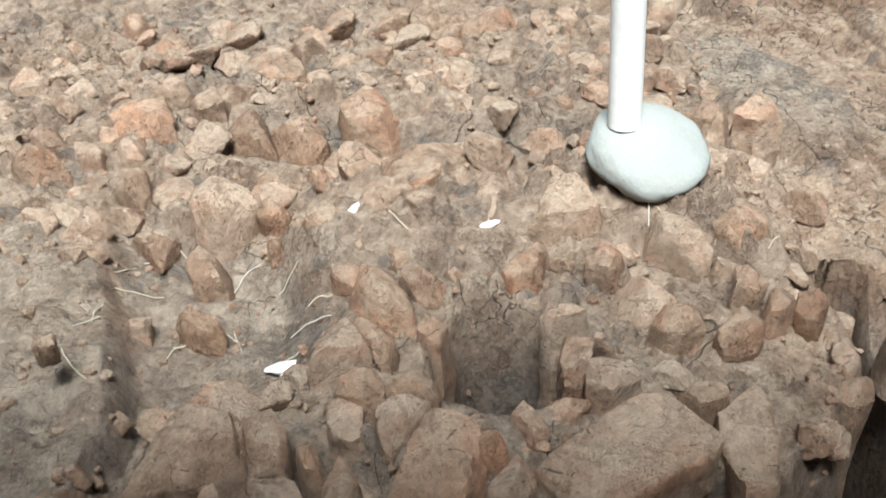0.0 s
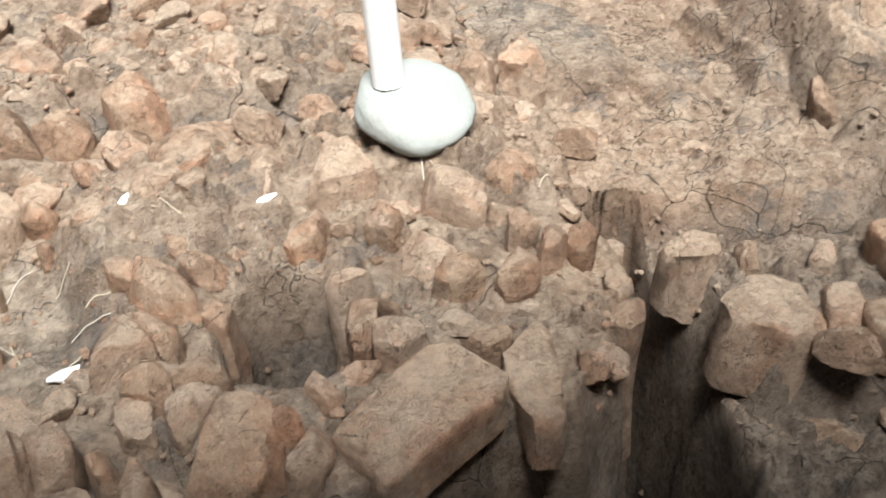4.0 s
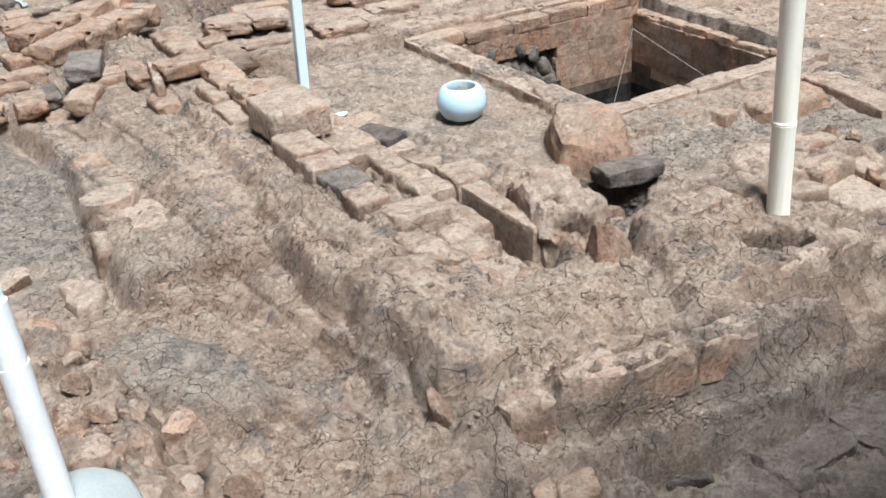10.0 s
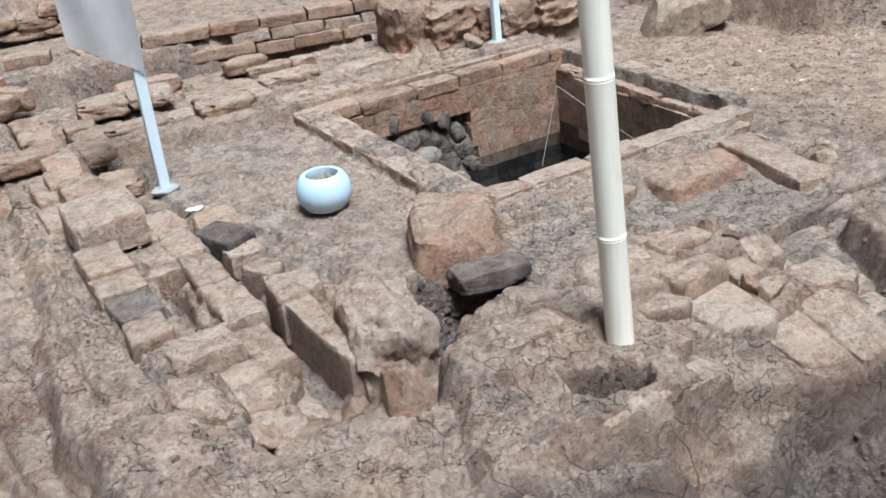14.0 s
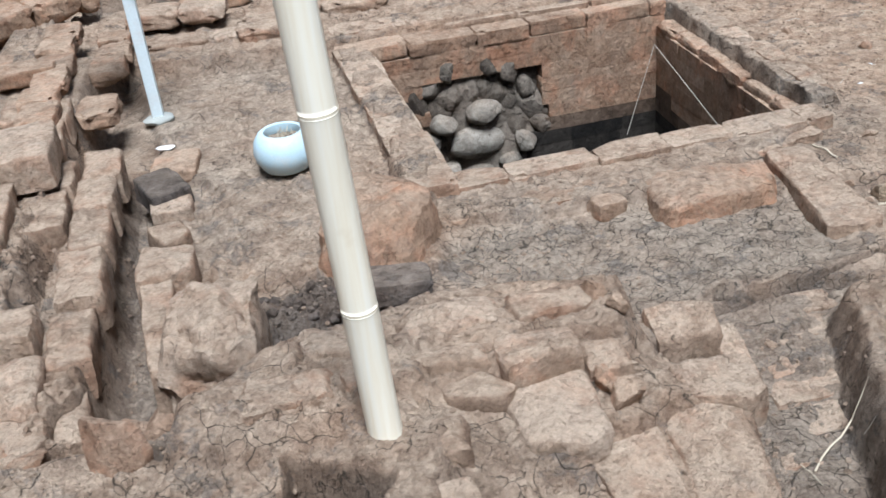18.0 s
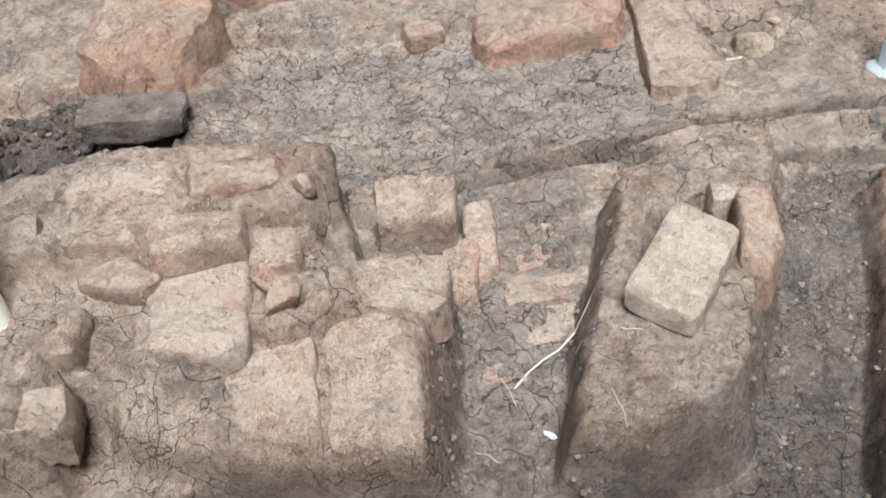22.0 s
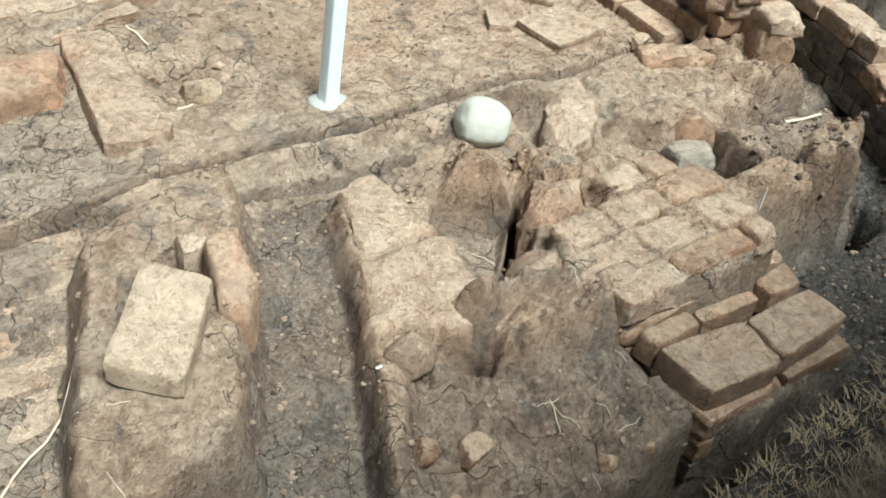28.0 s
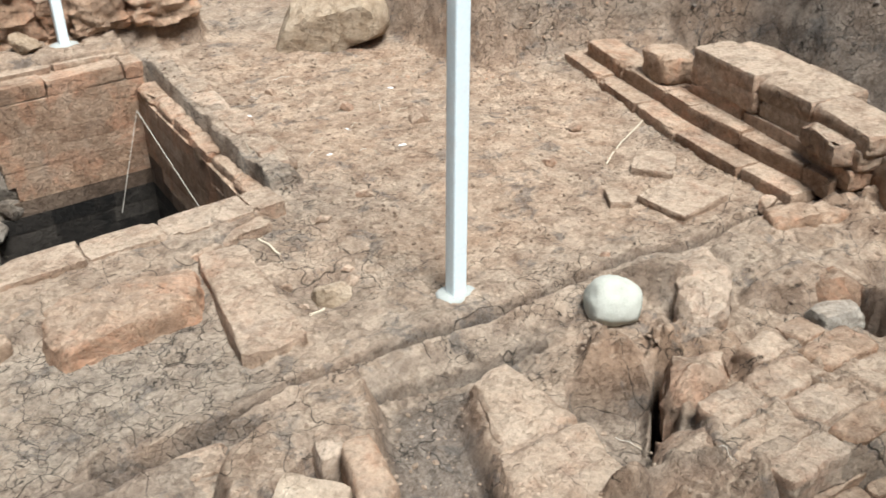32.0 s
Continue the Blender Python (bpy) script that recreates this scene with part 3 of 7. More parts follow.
    g.area([(3.16, 1.94), (3.42, 1.90), (3.62, 1.95), (3.87, 1.99), (3.83, 1.65), (3.42, 1.68), (3.17, 1.80)], 0.155, 0.03, 0.03, (0, 0.30), dust=0.7, rough=0.45, cracked=0.5)
    g.area([(2.72, 1.85), (2.92, 1.85), (2.94, 1.90), (2.74, 1.92)], 0.17, 0.02, 0.02, dust=0.1, ash_and_shade=0.3, rough=0.5, cracked=0.45)
    g.area([(3.72, 2.52), (4.12, 2.52), (4.12, 2.2), (4.03, 1.98), (3.92, 1.84), (3.78, 2.0), (3.74, 2.2)], 0.125, 0.025, 0.03, dust=0.5, rough=0.35, cracked=0.45)
    for top, *outline in BLOCK_TOP:
        g.area(outline, top - 0.014, 0.045, 0.01, (0, 0.28 if top < 0.17 else 0), dust=0.7, rough=0.15, cracked=0.4)
    g.area([(3.80, 2.24), (3.94, 2.24), (3.94, 2.31), (3.80, 2.31)], -0.10, 0.012, 0.02, ash_and_shade=0.4, rough=0.5, cracked=0.45)
    g.area([(3.62, 2.56), (4.05, 2.55), (4.3, 2.62), (4.3, 2.72), (3.6, 2.68)], -0.05, 0.03, 0.04, ash_and_shade=0.35, rough=0.5, cracked=0.45)
    # crooked trench between wall and platform
    g.area([(2.46, 3.0), (2.74, 3.0), (2.78, 3.6), (2.72, 4.1), (2.46, 4.1)], 0.02, 0.03, 0.05, rough=0.8, cracked=0.1)
    # platform, pit rims
    g.area([(2.72, 3.3), (3.36, 3.3), (3.40, 5.62), (2.30, 5.62), (2.42, 4.5), (2.7, 4.0)], 0.045, 0.03, 0.05, dust=0.4, rough=0.35, cracked=0.45)
    g.area([(3.30, 2.62), (4.30, 2.74), (4.75, 2.70), (4.75, 3.3), (3.4, 3.35)], -0.02, 0.05, 0.05, dust=0.1, ash_and_shade=0.10, rough=0.28, cracked=1.0)
    g.area([(1.9, 5.66), (3.40, 5.54), (4.6, 5.52), (5.30, 5.50), (5.2, 6.3), (4.4, 6.6), (1.9, 6.9)], 0.14, 0.02, 0.05, dust=0.65, rough=0.35, cracked=0.45)
    g.area([(2.0, 6.9), (3.7, 6.85), (4.5, 6.55), (4.8, 12), (2.0, 12)], 0.34, 0.04, 0.08, dust=0.6, rough=0.35, cracked=0.45)
    g.area([(4.45, 5.92), (5.1, 5.82), (5.75, 5.74), (5.8, 6.0), (5.2, 6.15), (4.6, 6.5)], 0.22, 0.03, 0.08, dust=0.6, rough=0.35, cracked=0.45)
    g.area(box(3.37, 3.62, 3.57, 5.5), 0.10, 0.02, 0.03, dust=0.5, rough=0.35, cracked=0.45)
    g.area([(3.42, 3.46), (3.8, 3.38), (4.3, 3.36), (5.14, 3.62), (5.22, 3.79), (3.5, 3.80)], 0.05, 0.02, 0.03, dust=0.5, rough=0.35, cracked=0.45)
    g.area([(3.02, 3.28), (3.38, 3.20), (3.45, 3.5), (3.36, 3.66), (3.15, 3.62), (3.08, 3.4)], 0.05, 0.05, 0.05, (0, 0.1), dust=0.9, rough=0.5, cracked=0.45)
    g.area([(5.20, 3.85), (5.36, 3.8), (5.48, 5.7), (5.3, 5.7)], 0.06, 0.02, 0.04, dust=0.3, rough=0.35, cracked=0.45)
    # pit bottom and cut sides coloured dark in place of their shade
    g.area([(3.585, 3.80), (5.22, 3.765), (5.32, 5.46), (3.575, 5.46)], -2.8, 0.014, 0.02, dust=0.2, ash_and_shade=0.7, rough=0.35, cracked=0.45)
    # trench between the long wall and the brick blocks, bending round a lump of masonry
    g.area([(2.28, 4.5), (2.26, 3.72), (2.25, 3.3), (2.23, 2.9), (2.19, 2.64), (2.24, 2.58), (2.40, 2.60), (2.52, 2.68), (2.72, 2.78), (2.96, 2.84), (3.24, 2.86), (3.22, 3.0), (3.0, 3.12), (2.78, 3.06), (2.68, 2.84), (2.56, 2.72), (2.44, 2.78), (2.42, 3.0), (2.38, 3.5), (2.38, 4.5)], -0.08, 0.03, 0.01, dust=0.3, ash_and_shade=0.45, rough=0.6, cracked=0.2, under=True)
    g.area([(2.64, 2.76), (2.96, 2.86), (3.24, 2.88), (3.22, 3.0), (3.0, 3.10), (2.8, 3.04)], -0.14, 0.03, 0.02, ash_and_shade=0.5, rough=0.9)
    # shade of the trench's end put into the colour
    g.area([(2.10, 2.50), (2.22, 2.46), (2.36, 2.54), (2.42, 2.66), (2.2, 2.68), (2.12, 2.6)], -0.24, 0.02, 0.01, ash_and_shade=1.0, rough=0.6)
    g.area(band([(1.90, 2.36), (2.06, 2.34), (2.2, 2.42), (2.36, 2.52)], 0.045), add=-0.14, edge=0.02, ragged=0.02, ash_and_shade=0.6)
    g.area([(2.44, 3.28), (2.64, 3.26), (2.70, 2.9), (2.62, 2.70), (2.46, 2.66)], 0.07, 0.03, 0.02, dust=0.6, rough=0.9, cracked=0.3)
    # hollow by the bamboo, painted dark for its shade
    g.area([(2.72, 2.02), (2.93, 1.90), (2.88, 1.82), (2.69, 1.90)], 0.02, 0.018, 0.005, ash_and_shade=0.9)
    # two low masonry blocks and the gaps beside them, whose beds carry painted roof shade
    g.area([(3.96, 2.66), (4.44, 2.62), (4.30, 2.2), (4.14, 1.72), (4.14, 1.34), (3.80, 1.34), (3.92, 2.0)], -0.07, 0.04, 0.04, (0, 0.10), dust=0.3, ash_and_shade=0.35, rough=0.28, cracked=0.55)
    g.area([(4.96, 2.42), (5.18, 2.4), (5.02, 1.95), (4.76, 1.34), (4.10, 1.34), (4.12, 1.56), (4.5, 1.62), (4.65, 1.9)], -0.09, 0.04, 0.04, (0, 0.11), dust=0.35, ash_and_shade=0.8, rough=0.28, cracked=0.55)
    g.area([(4.46, 2.42), (4.72, 2.52), (4.91, 2.48), (4.80, 2.18), (4.62, 1.84), (4.51, 1.66), (4.27, 1.57), (4.11, 1.63), (4.21, 1.88), (4.34, 2.18)], 0.12, 0.035, 0.05, dust=0.6, ash_and_shade=0.03, rough=0.28, cracked=0.55)
    g.area([(4.50, 2.22), (4.70, 2.25), (4.66, 2.12), (4.5, 2.1)], 0.06, 0.02, 0.03, ash_and_shade=0.3, rough=0.28, cracked=0.55)
    g.area([(5.14, 2.32), (5.31, 2.40), (5.33, 2.05), (5.24, 1.72), (5.12, 1.5), (4.85, 1.3), (4.68, 1.3), (4.76, 1.55), (4.95, 1.85)], 0.035, 0.035, 0.05, dust=0.6, ash_and_shade=0.03, rough=0.28, cracked=0.55)
    g.area([(4.9, 1.55), (5.15, 1.55), (5.1, 1.3), (4.7, 1.2), (4.68, 1.35)], -0.05, 0.05, 0.05, dust=0.5, ash_and_shade=0.25, rough=1.0, cracked=0.35)
    g.area([(5.06, 1.72), (5.6, 1.62), (5.65, 1.4), (5.6, 1.24), (5.2, 1.2), (4.95, 1.35)], -0.18, 0.05, 0.05, dust=0.4, ash_and_shade=0.45, rough=1.0, cracked=0.35)
    g.ridge([(5.18, 1.72), (5.4, 1.72), (5.6, 1.62)], 0.12, 0.13, 0.03)
    # small hollow with lumps round it, and the brick-faced block
    g.area([(5.36, 2.3), (5.6, 2.45), (6.0, 2.3), (6.1, 2.0), (5.75, 1.85), (5.5, 1.9)], -0.02, 0.05, 0.08, dust=0.6, rough=0.5, cracked=0.4)
    g.area([(5.02, 1.74), (5.20, 1.62), (5.58, 1.57), (5.64, 1.30), (5.2, 1.22), (4.90, 1.30), (4.86, 1.5)], -0.10, 0.04, 0.05, (0.0, 0.28), dust=0.5, ash_and_shade=0.5, rough=1.0, cracked=0.35)
    g.area([(5.47, 2.25), (5.59, 2.23), (5.66, 2.12), (5.52, 1.94), (5.31, 1.80), (5.30, 1.95), (5.36, 2.14)], -0.15, 0.03, 0.04, dust=0.3, ash_and_shade=0.3, rough=0.6)
    g.area([(5.89, 2.02), (6.11, 2.02), (6.25, 1.82), (6.21, 1.54), (6.14, 1.49), (5.60, 1.55), (5.49, 1.67), (5.55, 1.82), (5.62, 1.90), (5.85, 1.91)], 0.058, 0.018, 0.03, dust=0.65, ash_and_shade=0.03, rough=0.4, cracked=0.6)
    g.area([(5.62, 2.36), (5.95, 2.32), (6.2, 2.2), (6.7, 2.1), (6.85, 2.4), (6.5, 2.55), (6.1, 2.55), (5.7, 2.55)], 0.0, 0.05, 0.06, dust=0.45, rough=0.5, cracked=0.4)
    g.area([(5.90, 2.56), (6.06, 2.50), (6.10, 2.28), (5.96, 2.28)], 0.11, 0.05, 0.06, dust=0.6, rough=0.5, cracked=0.4)
    g.area([(6.20, 2.22), (6.42, 2.25), (6.45, 2.1), (6.25, 2.08)], 0.09, 0.05, 0.06, dust=0.6, rough=0.5, cracked=0.4)
    g.area([(6.42, 2.08), (6.55, 2.08), (6.5, 1.86), (6.38, 1.88)], -0.25, 0.03, 0.04, ash_and_shade=0.5, rough=0.5, cracked=0.4)
    g.area([(6.55, 2.05), (7.1, 2.0), (7.0, 1.82), (6.5, 1.84)], 0.02, 0.04, 0.06, dust=0.5, rough=0.5, cracked=0.4)
    g.area([(6.84, 2.12), (7.1, 2.08), (7.16, 2.5), (6.86, 2.5)], 0.07, 0.05, 0.04, dust=0.7, rough=0.8)
    # rounded eroded masses of old masonry
    knobs = [
        (0.0, (6.35, 1.84), (6.54, 1.87), (6.64, 1.76), (6.57, 1.66), (6.40, 1.72)),
        (0.03, (6.62, 1.78), (6.73, 1.87), (7.05, 1.88), (7.06, 1.79), (6.77, 1.62)),
        (0.03, (5.19, 1.66), (5.28, 1.72), (5.43, 1.71), (5.59, 1.65), (5.56, 1.56), (5.34, 1.58), (5.17, 1.60)),
        (0.03, (5.45, 2.24), (5.60, 2.34), (5.68, 2.26), (5.64, 2.12), (5.54, 2.18)),
        (0.03, (5.72, 2.26), (5.86, 2.24), (5.96, 2.10), (5.90, 2.04), (5.76, 2.14)),
    ]
    for top, *outline in knobs:
        g.area(outline, top + 0.02, 0.035, 0.04, dust=0.8, ash_and_shade=0.05, rough=0.8, cracked=0.5)
    g.area(band([(5.74, 2.16), (5.57, 1.97), (5.47, 1.86), (5.32, 1.80)], 0.05), -0.42, 0.014, 0.02, ash_and_shade=0.6)
    g.area([(6.37, 1.92), (6.42, 2.0), (6.53, 1.97), (6.52, 1.89), (6.40, 1.87)], -0.3, 0.02, 0.02, ash_and_shade=0.6)
    # burnt earth
    g.area([(4.24, 1.50), (4.52, 1.60), (4.58, 1.72), (4.46, 1.68), (4.30, 1.58)], add=0.0, edge=0.05, ragged=0.10, ash_and_shade=0.3, rough=0.5)
    g.area([(3.30, 1.30), (3.75, 1.38), (3.72, 1.52), (3.30, 1.58)], add=0.0, edge=0.06, ragged=0.10, ash_and_shade=0.5)
    g.area([(4.80, 1.48), (5.06, 1.5), (5.3, 1.56), (5.2, 1.4), (4.9, 1.38)], add=0.0, edge=0.06, ragged=0.10, ash_and_shade=0.5)
    # dark trench with its shade painted in, and the earth bank at the walker's feet
    g.area([(5.0, 1.18), (5.6, 1.24), (5.72, 1.16), (6.3, 1.18), (6.6, 1.5), (7.3, 1.8), (8.5, 1.8), (8.5, 0.8), (5.0, 0.8)], -0.85, 0.04, 0.06, dust=0.1, ash_and_shade=1.3, rough=1.0, cracked=0.1)
    g.area([(6.28, 1.3), (6.32, 1.66), (6.55, 1.62), (7.1, 1.66), (7.3, 2.1), (7.55, 2.3), (8.2, 2.0), (8.2, 0.9), (6.3, 0.9)], -0.34, 0.05, 0.05, dust=0.1, ash_and_shade=1.3, rough=0.6, cracked=0.2)
    g.area([(4.2, 1.0), (4.6, 1.42), (4.95, 1.5), (5.6, 1.45), (5.7, 1.1)], add=0.0, edge=0.08, ragged=0.10, ash_and_shade=0.45)
    # brown trodden floor east of the pit, and burnt earth at the trench's end
    g.area([(5.55, 2.95), (6.8, 2.75), (6.9, 4.4), (6.4, 5.6), (5.55, 5.7)], add=0.0, edge=0.2, ragged=0.2, dust=0.95, rough=0.2, cracked=0.2)
    g.area([(2.70, 2.80), (3.3, 2.86), (3.34, 3.16), (3.0, 3.3), (2.74, 3.2)], add=0.0, edge=0.07, ragged=0.1, ash_and_shade=0.85, rough=1.2)
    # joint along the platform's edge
    g.area(band([(4.2, 2.68), (4.34, 2.64), (4.76, 2.69), (5.08, 2.67), (5.37, 2.64), (5.69, 2.65), (6.1, 2.67), (6.28, 2.60), (6.61, 2.62), (6.8, 2.58)], 0.036), add=-0.10, edge=0.012, ragged=0.03, ash_and_shade=0.8)
    g.area(band([(3.9, 2.58), (4.3, 2.62), (4.9, 2.55), (5.3, 2.44), (5.5, 2.46)], 0.034), add=-0.08, edge=0.014, ragged=0.015, ash_and_shade=0.5)
    g.area([(4.98, 3.0), (5.18, 2.98), (5.2, 3.18), (5.02, 3.22)], add=-0.05, edge=0.06, ragged=0.05, ash_and_shade=0.2)
    # brick paths and earth banks far off
    g.area([(6.72, 5.6), (6.78, 4.55), (7.2, 4.5), (7.6, 4.2), (14, 4.6), (14, 14), (6.6, 14)], 0.85, 0.16, 0.06, dust=0.45, rough=0.9, cracked=0.1)
    g.area([(7.75, 4.6), (7.75, 3.2), (8.1, 2.6), (8.2, 1.2), (14, 0), (14, 5)], 0.8, 0.22, 0.06, dust=0.5, rough=1.1, cracked=0.9)
    g.area([(-0.8, 9.0), (2, 9.6), (4.8, 9.0), (7, 9.0), (7, 30), (-9, 30), (-9, 9.0)], 0.9, 0.25, 0.2, dust=0.4, rough=0.9, cracked=0.1)
    g.area([(-30, -30), (30, -30), (30, 0.9), (9, 0.98), (5.6, 0.97), (5.1, 0.95), (4.7, 0.86), (4.2, 0.78), (2.0, 0.6), (0.6, 0.5), (-1, 0.45), (-30, 0.4)], 0.34, 0.03, 0.05, (0, 0), dust=0.5, rough=0.9, cracked=0.1)
    # worn brickwork and clods
    for corners, turn in (
        ([(1.45, 2.6), (1.6, 3.4), (1.72, 4.3), (1.72, 6.4), (2.15, 6.4), (2.08, 4.6), (2.05, 2.6)], 94),
        ([(1.0, 3.0), (1.6, 2.9), (1.72, 6.0), (1.0, 6.0)], 94),
        ([(1.02, 2.1), (1.4, 2.1), (1.4, 3.3), (1.02, 3.3)], 97),
        ([(2.6, 2.1), (3.65, 2.1), (3.65, 2.45), (2.8, 2.5)], -6),
        ([(4.14, 1.64), (4.92, 1.8), (4.9, 2.5), (4.4, 2.5)], 68),
        ([(3.9, 1.7), (4.45, 1.8), (4.5, 2.65), (3.95, 2.65)], -4),
        ([(5.1, 1.5), (5.35, 1.5), (5.35, 2.4), (5.1, 2.4)], 75),
        ([(5.46, 1.6), (6.2, 1.6), (6.2, 2.0), (5.5, 1.9)], 2),
        ([(2.0, 5.75), (5.2, 5.7), (5.2, 6.8), (2.0, 6.8)], 0),
        ([(1.5, 1.7), (2.55, 1.6), (2.55, 1.95), (1.6, 2.0)], -8),
    ):
        g.masonry(corners, turn, joint=0.006 if turn in (68, 75, -4) else 0.013, uneven=0.012)
    slopes = np.gradient(g.z, y[:, 0], x[0])
    g.flat = 1 / (1 + (np.hypot(*slopes) / 0.7) ** 2)
    g.clods(0.17, 0.020, 50, 0.6)
    g.clods(0.09, 0.020, 51, 0.55)
    g.clods(0.046, 0.034, 52, 0.55)
    g.clods(0.026, 0.022, 53, 0.5)
    rough = g.rough
    inner = soft(outside(x, y, box(-2.5, 0.6, 8.5, 10)), 0.4)
    g.z += inner * rough * (0.25 + 0.75 * g.flat) * (0.040 * fbm(x, y, 0.17, 4, 21) + 0.036 * fbm(x, y, 0.045, 3, 22))
    hard = fbm(x, y, 0.09, 2, 31)
    g.z += inner * 0.014 * np.clip(np.abs(hard) * 4 - 0.3, 0, 1) * rough
    return g


def make_ground():
    xs, ys = spread(-1.45, 8.3, 0.0082, 400), rows_north()
    x, y = np.meshgrid(xs, ys)
    g = dig(Relief(x, y))
    nx, ny = len(xs), len(ys)
    mesh = bpy.data.meshes.new("ground")
    mesh.vertices.add(nx * ny)
    # the sheet's points slip a little sideways, so that cut faces look torn and not combed
    steep = (1 - g.flat) * np.where((x > -1.45) & (x < 8.25) & (y > 0.5) & (y < 9), 1.0, 0.0)
    jx, jy = (steep * (0.026 * fbm(y + x * 0.6 + k, g.z * 0.9, 0.14, 2, 41 + k)) for k in (0, 7))
    co = np.stack([x + jx, y + jy, g.z], -1).astype(np.float32)
    mesh.vertices.foreach_set("co", co.ravel())
    i = np.arange(nx * ny).reshape(ny, nx)
    quads = np.stack([i[:-1, :-1], i[:-1, 1:], i[1:, 1:], i[1:, :-1]], -1).reshape(-1, 4)
    mesh.loops.add(quads.size)
    mesh.loops.foreach_set("vertex_index", quads.ravel().astype(np.int32))
    mesh.polygons.add(len(quads))
    mesh.polygons.foreach_set("loop_start", np.arange(0, quads.size, 4, dtype=np.int32))
    mesh.polygons.foreach_set("use_smooth", np.ones(len(quads), bool))
    mesh.update()
    for name, values in (("brick_dust", g.dust), ("ash_and_shade", g.ash_and_shade), ("cracked", g.cracked)):
        mesh.attributes.new(name, "FLOAT", "POINT").data.foreach_set("value", values.ravel().astype(np.float32))
    mesh.materials.append(EARTH)
    tagged(new("ground", mesh), "dry cracked clay of an excavation with worn brick foundations", "ground", kind="structure")
    return xs, ys, g.z


GROUND_X, GROUND_Y, GROUND_Z = make_ground()


def ground(x, y):
    """The ground's height at a place of the plan."""
    i = int(np.clip(np.searchsorted(GROUND_X, x) - 1, 0, len(GROUND_X) - 2))
    j = int(np.clip(np.searchsorted(GROUND_Y, y) - 1, 0, len(GROUND_Y) - 2))
    u, v = (x - GROUND_X[i]) / (GROUND_X[i + 1] - GROUND_X[i]), (y - GROUND_Y[j]) / (GROUND_Y[j + 1] - GROUND_Y[j])
    z = GROUND_Z
    return float((z[j, i] * (1 - u) + z[j, i + 1] * u) * (1 - v) + (z[j + 1, i] * (1 - u) + z[j + 1, i + 1] * u) * v)


# ---------------------------------------------------------------- building blocks
def link(name, bm, mat, parent=None, smooth=True):
    me = bpy.data.meshes.new(name)
    bm.to_mesh(me)
    bm.free()
    for p in me.polygons:
        p.use_smooth = smooth
    if smooth:
        sharpen(me, 55)
    me.materials.append(mat)
    ob = new(name, me)
    if parent:
        ob.parent = parent
    return ob


def part(name, bm, mat, parent, label="", smooth=True):
    ob = link(name, bm, mat, parent, smooth)
    return tagged(ob, label) if label else ob


def sharpen(me, degrees=38):
    """Keeps edges steeper than that crisp."""
    me.set_sharp_from_angle(angle=radians(degrees))


def worn_brick_mesh(seed, wear=0.05):
    """A unit brick (1 x 1 x 1, to be scaled) with rounded, chipped edges and uneven faces."""
    rnd = random.Random(seed)
    bm = bmesh.new()
    bmesh.ops.create_cube(bm, size=1)
    bmesh.ops.subdivide_edges(bm, edges=bm.edges[:], cuts=6, use_grid_fill=True)
    off = Vector((rnd.uniform(0, 90), rnd.uniform(0, 90), rnd.uniform(0, 90)))
    chips = [(Vector((rnd.choice((-0.5, 0.5)), rnd.choice((-0.5, 0.5)), rnd.choice((-0.5, 0.5, 0.5)))), rnd.uniform(0.15, 0.42)) for _ in range(3)]
    for v in bm.verts:
        p = v.co.copy()
        n = sum(abs(c) > 0.49 for c in p)
        d = wear * (0.9 if n == 2 else 1.7 if n == 3 else 0.0)
        q = p * (1 - d)
        for c, r in chips:
            k = (p - c).length
            if k < r:
                q *= 1 - min(0.28, wear * 5) * (1 - k / r)
        q += noise.noise_vector(p * 2.1 + off) * wear * 0.9 + noise.noise_vector(p * 5 + off) * wear * 0.6 + noise.noise_vector(p * 11 + off) * wear * 0.4
        v.co = q
    me = bpy.data.meshes.new("brick")
    bm.to_mesh(me)
    bm.free()
    for p in me.polygons:
        p.use_smooth = True
    sharpen(me, 42)
    return me


def rock_mesh(seed, planes=9, rounded=0.0, level=4):
    """A unit rock: a lump cut by random planes, roughened."""
    rnd = random.Random(seed)
    bm = bmesh.new()
    bmesh.ops.create_icosphere(bm, subdivisions=level, radius=1)
    cuts = []
    for _ in range(planes):
        n = Vector((rnd.gauss(0, 1), rnd.gauss(0, 1), rnd.gauss(0, 1))).normalized()
        cuts.append((n, rnd.uniform(0.30, 0.50)))
    off = Vector((rnd.uniform(0, 90), rnd.uniform(0, 90), rnd.uniform(0, 90)))
    for v in bm.verts:
        d = v.co.normalized()
        r = 0.74
        for n, k in cuts:
            c = n.dot(d)
            if c > 0.05:
                r = min(r, k / c)
        r = r * (1 - rounded) + 0.5 * rounded
        r *= 1 + 0.05 * noise.noise(d * 2.3 + off) + (0.035 * noise.noise(d * 6 + off) + 0.02 * noise.noise(d * 15 + off)) * (1 - 0.7 * rounded)
        v.co = d * r
    me = bpy.data.meshes.new("rock")
    bm.to_mesh(me)
    bm.free()
    for p in me.polygons:
        p.use_smooth = True
    sharpen(me, 34)
    return me


BRICKS = [worn_brick_mesh(k, 0.05) for k in range(9)]
LINING = [worn_brick_mesh(90 + k, 0.007) for k in range(6)]
FLAT = [worn_brick_mesh(70 + k, 0.03) for k in range(6)]
WORN = [worn_brick_mesh(40 + k, 0.075) for k in range(7)]


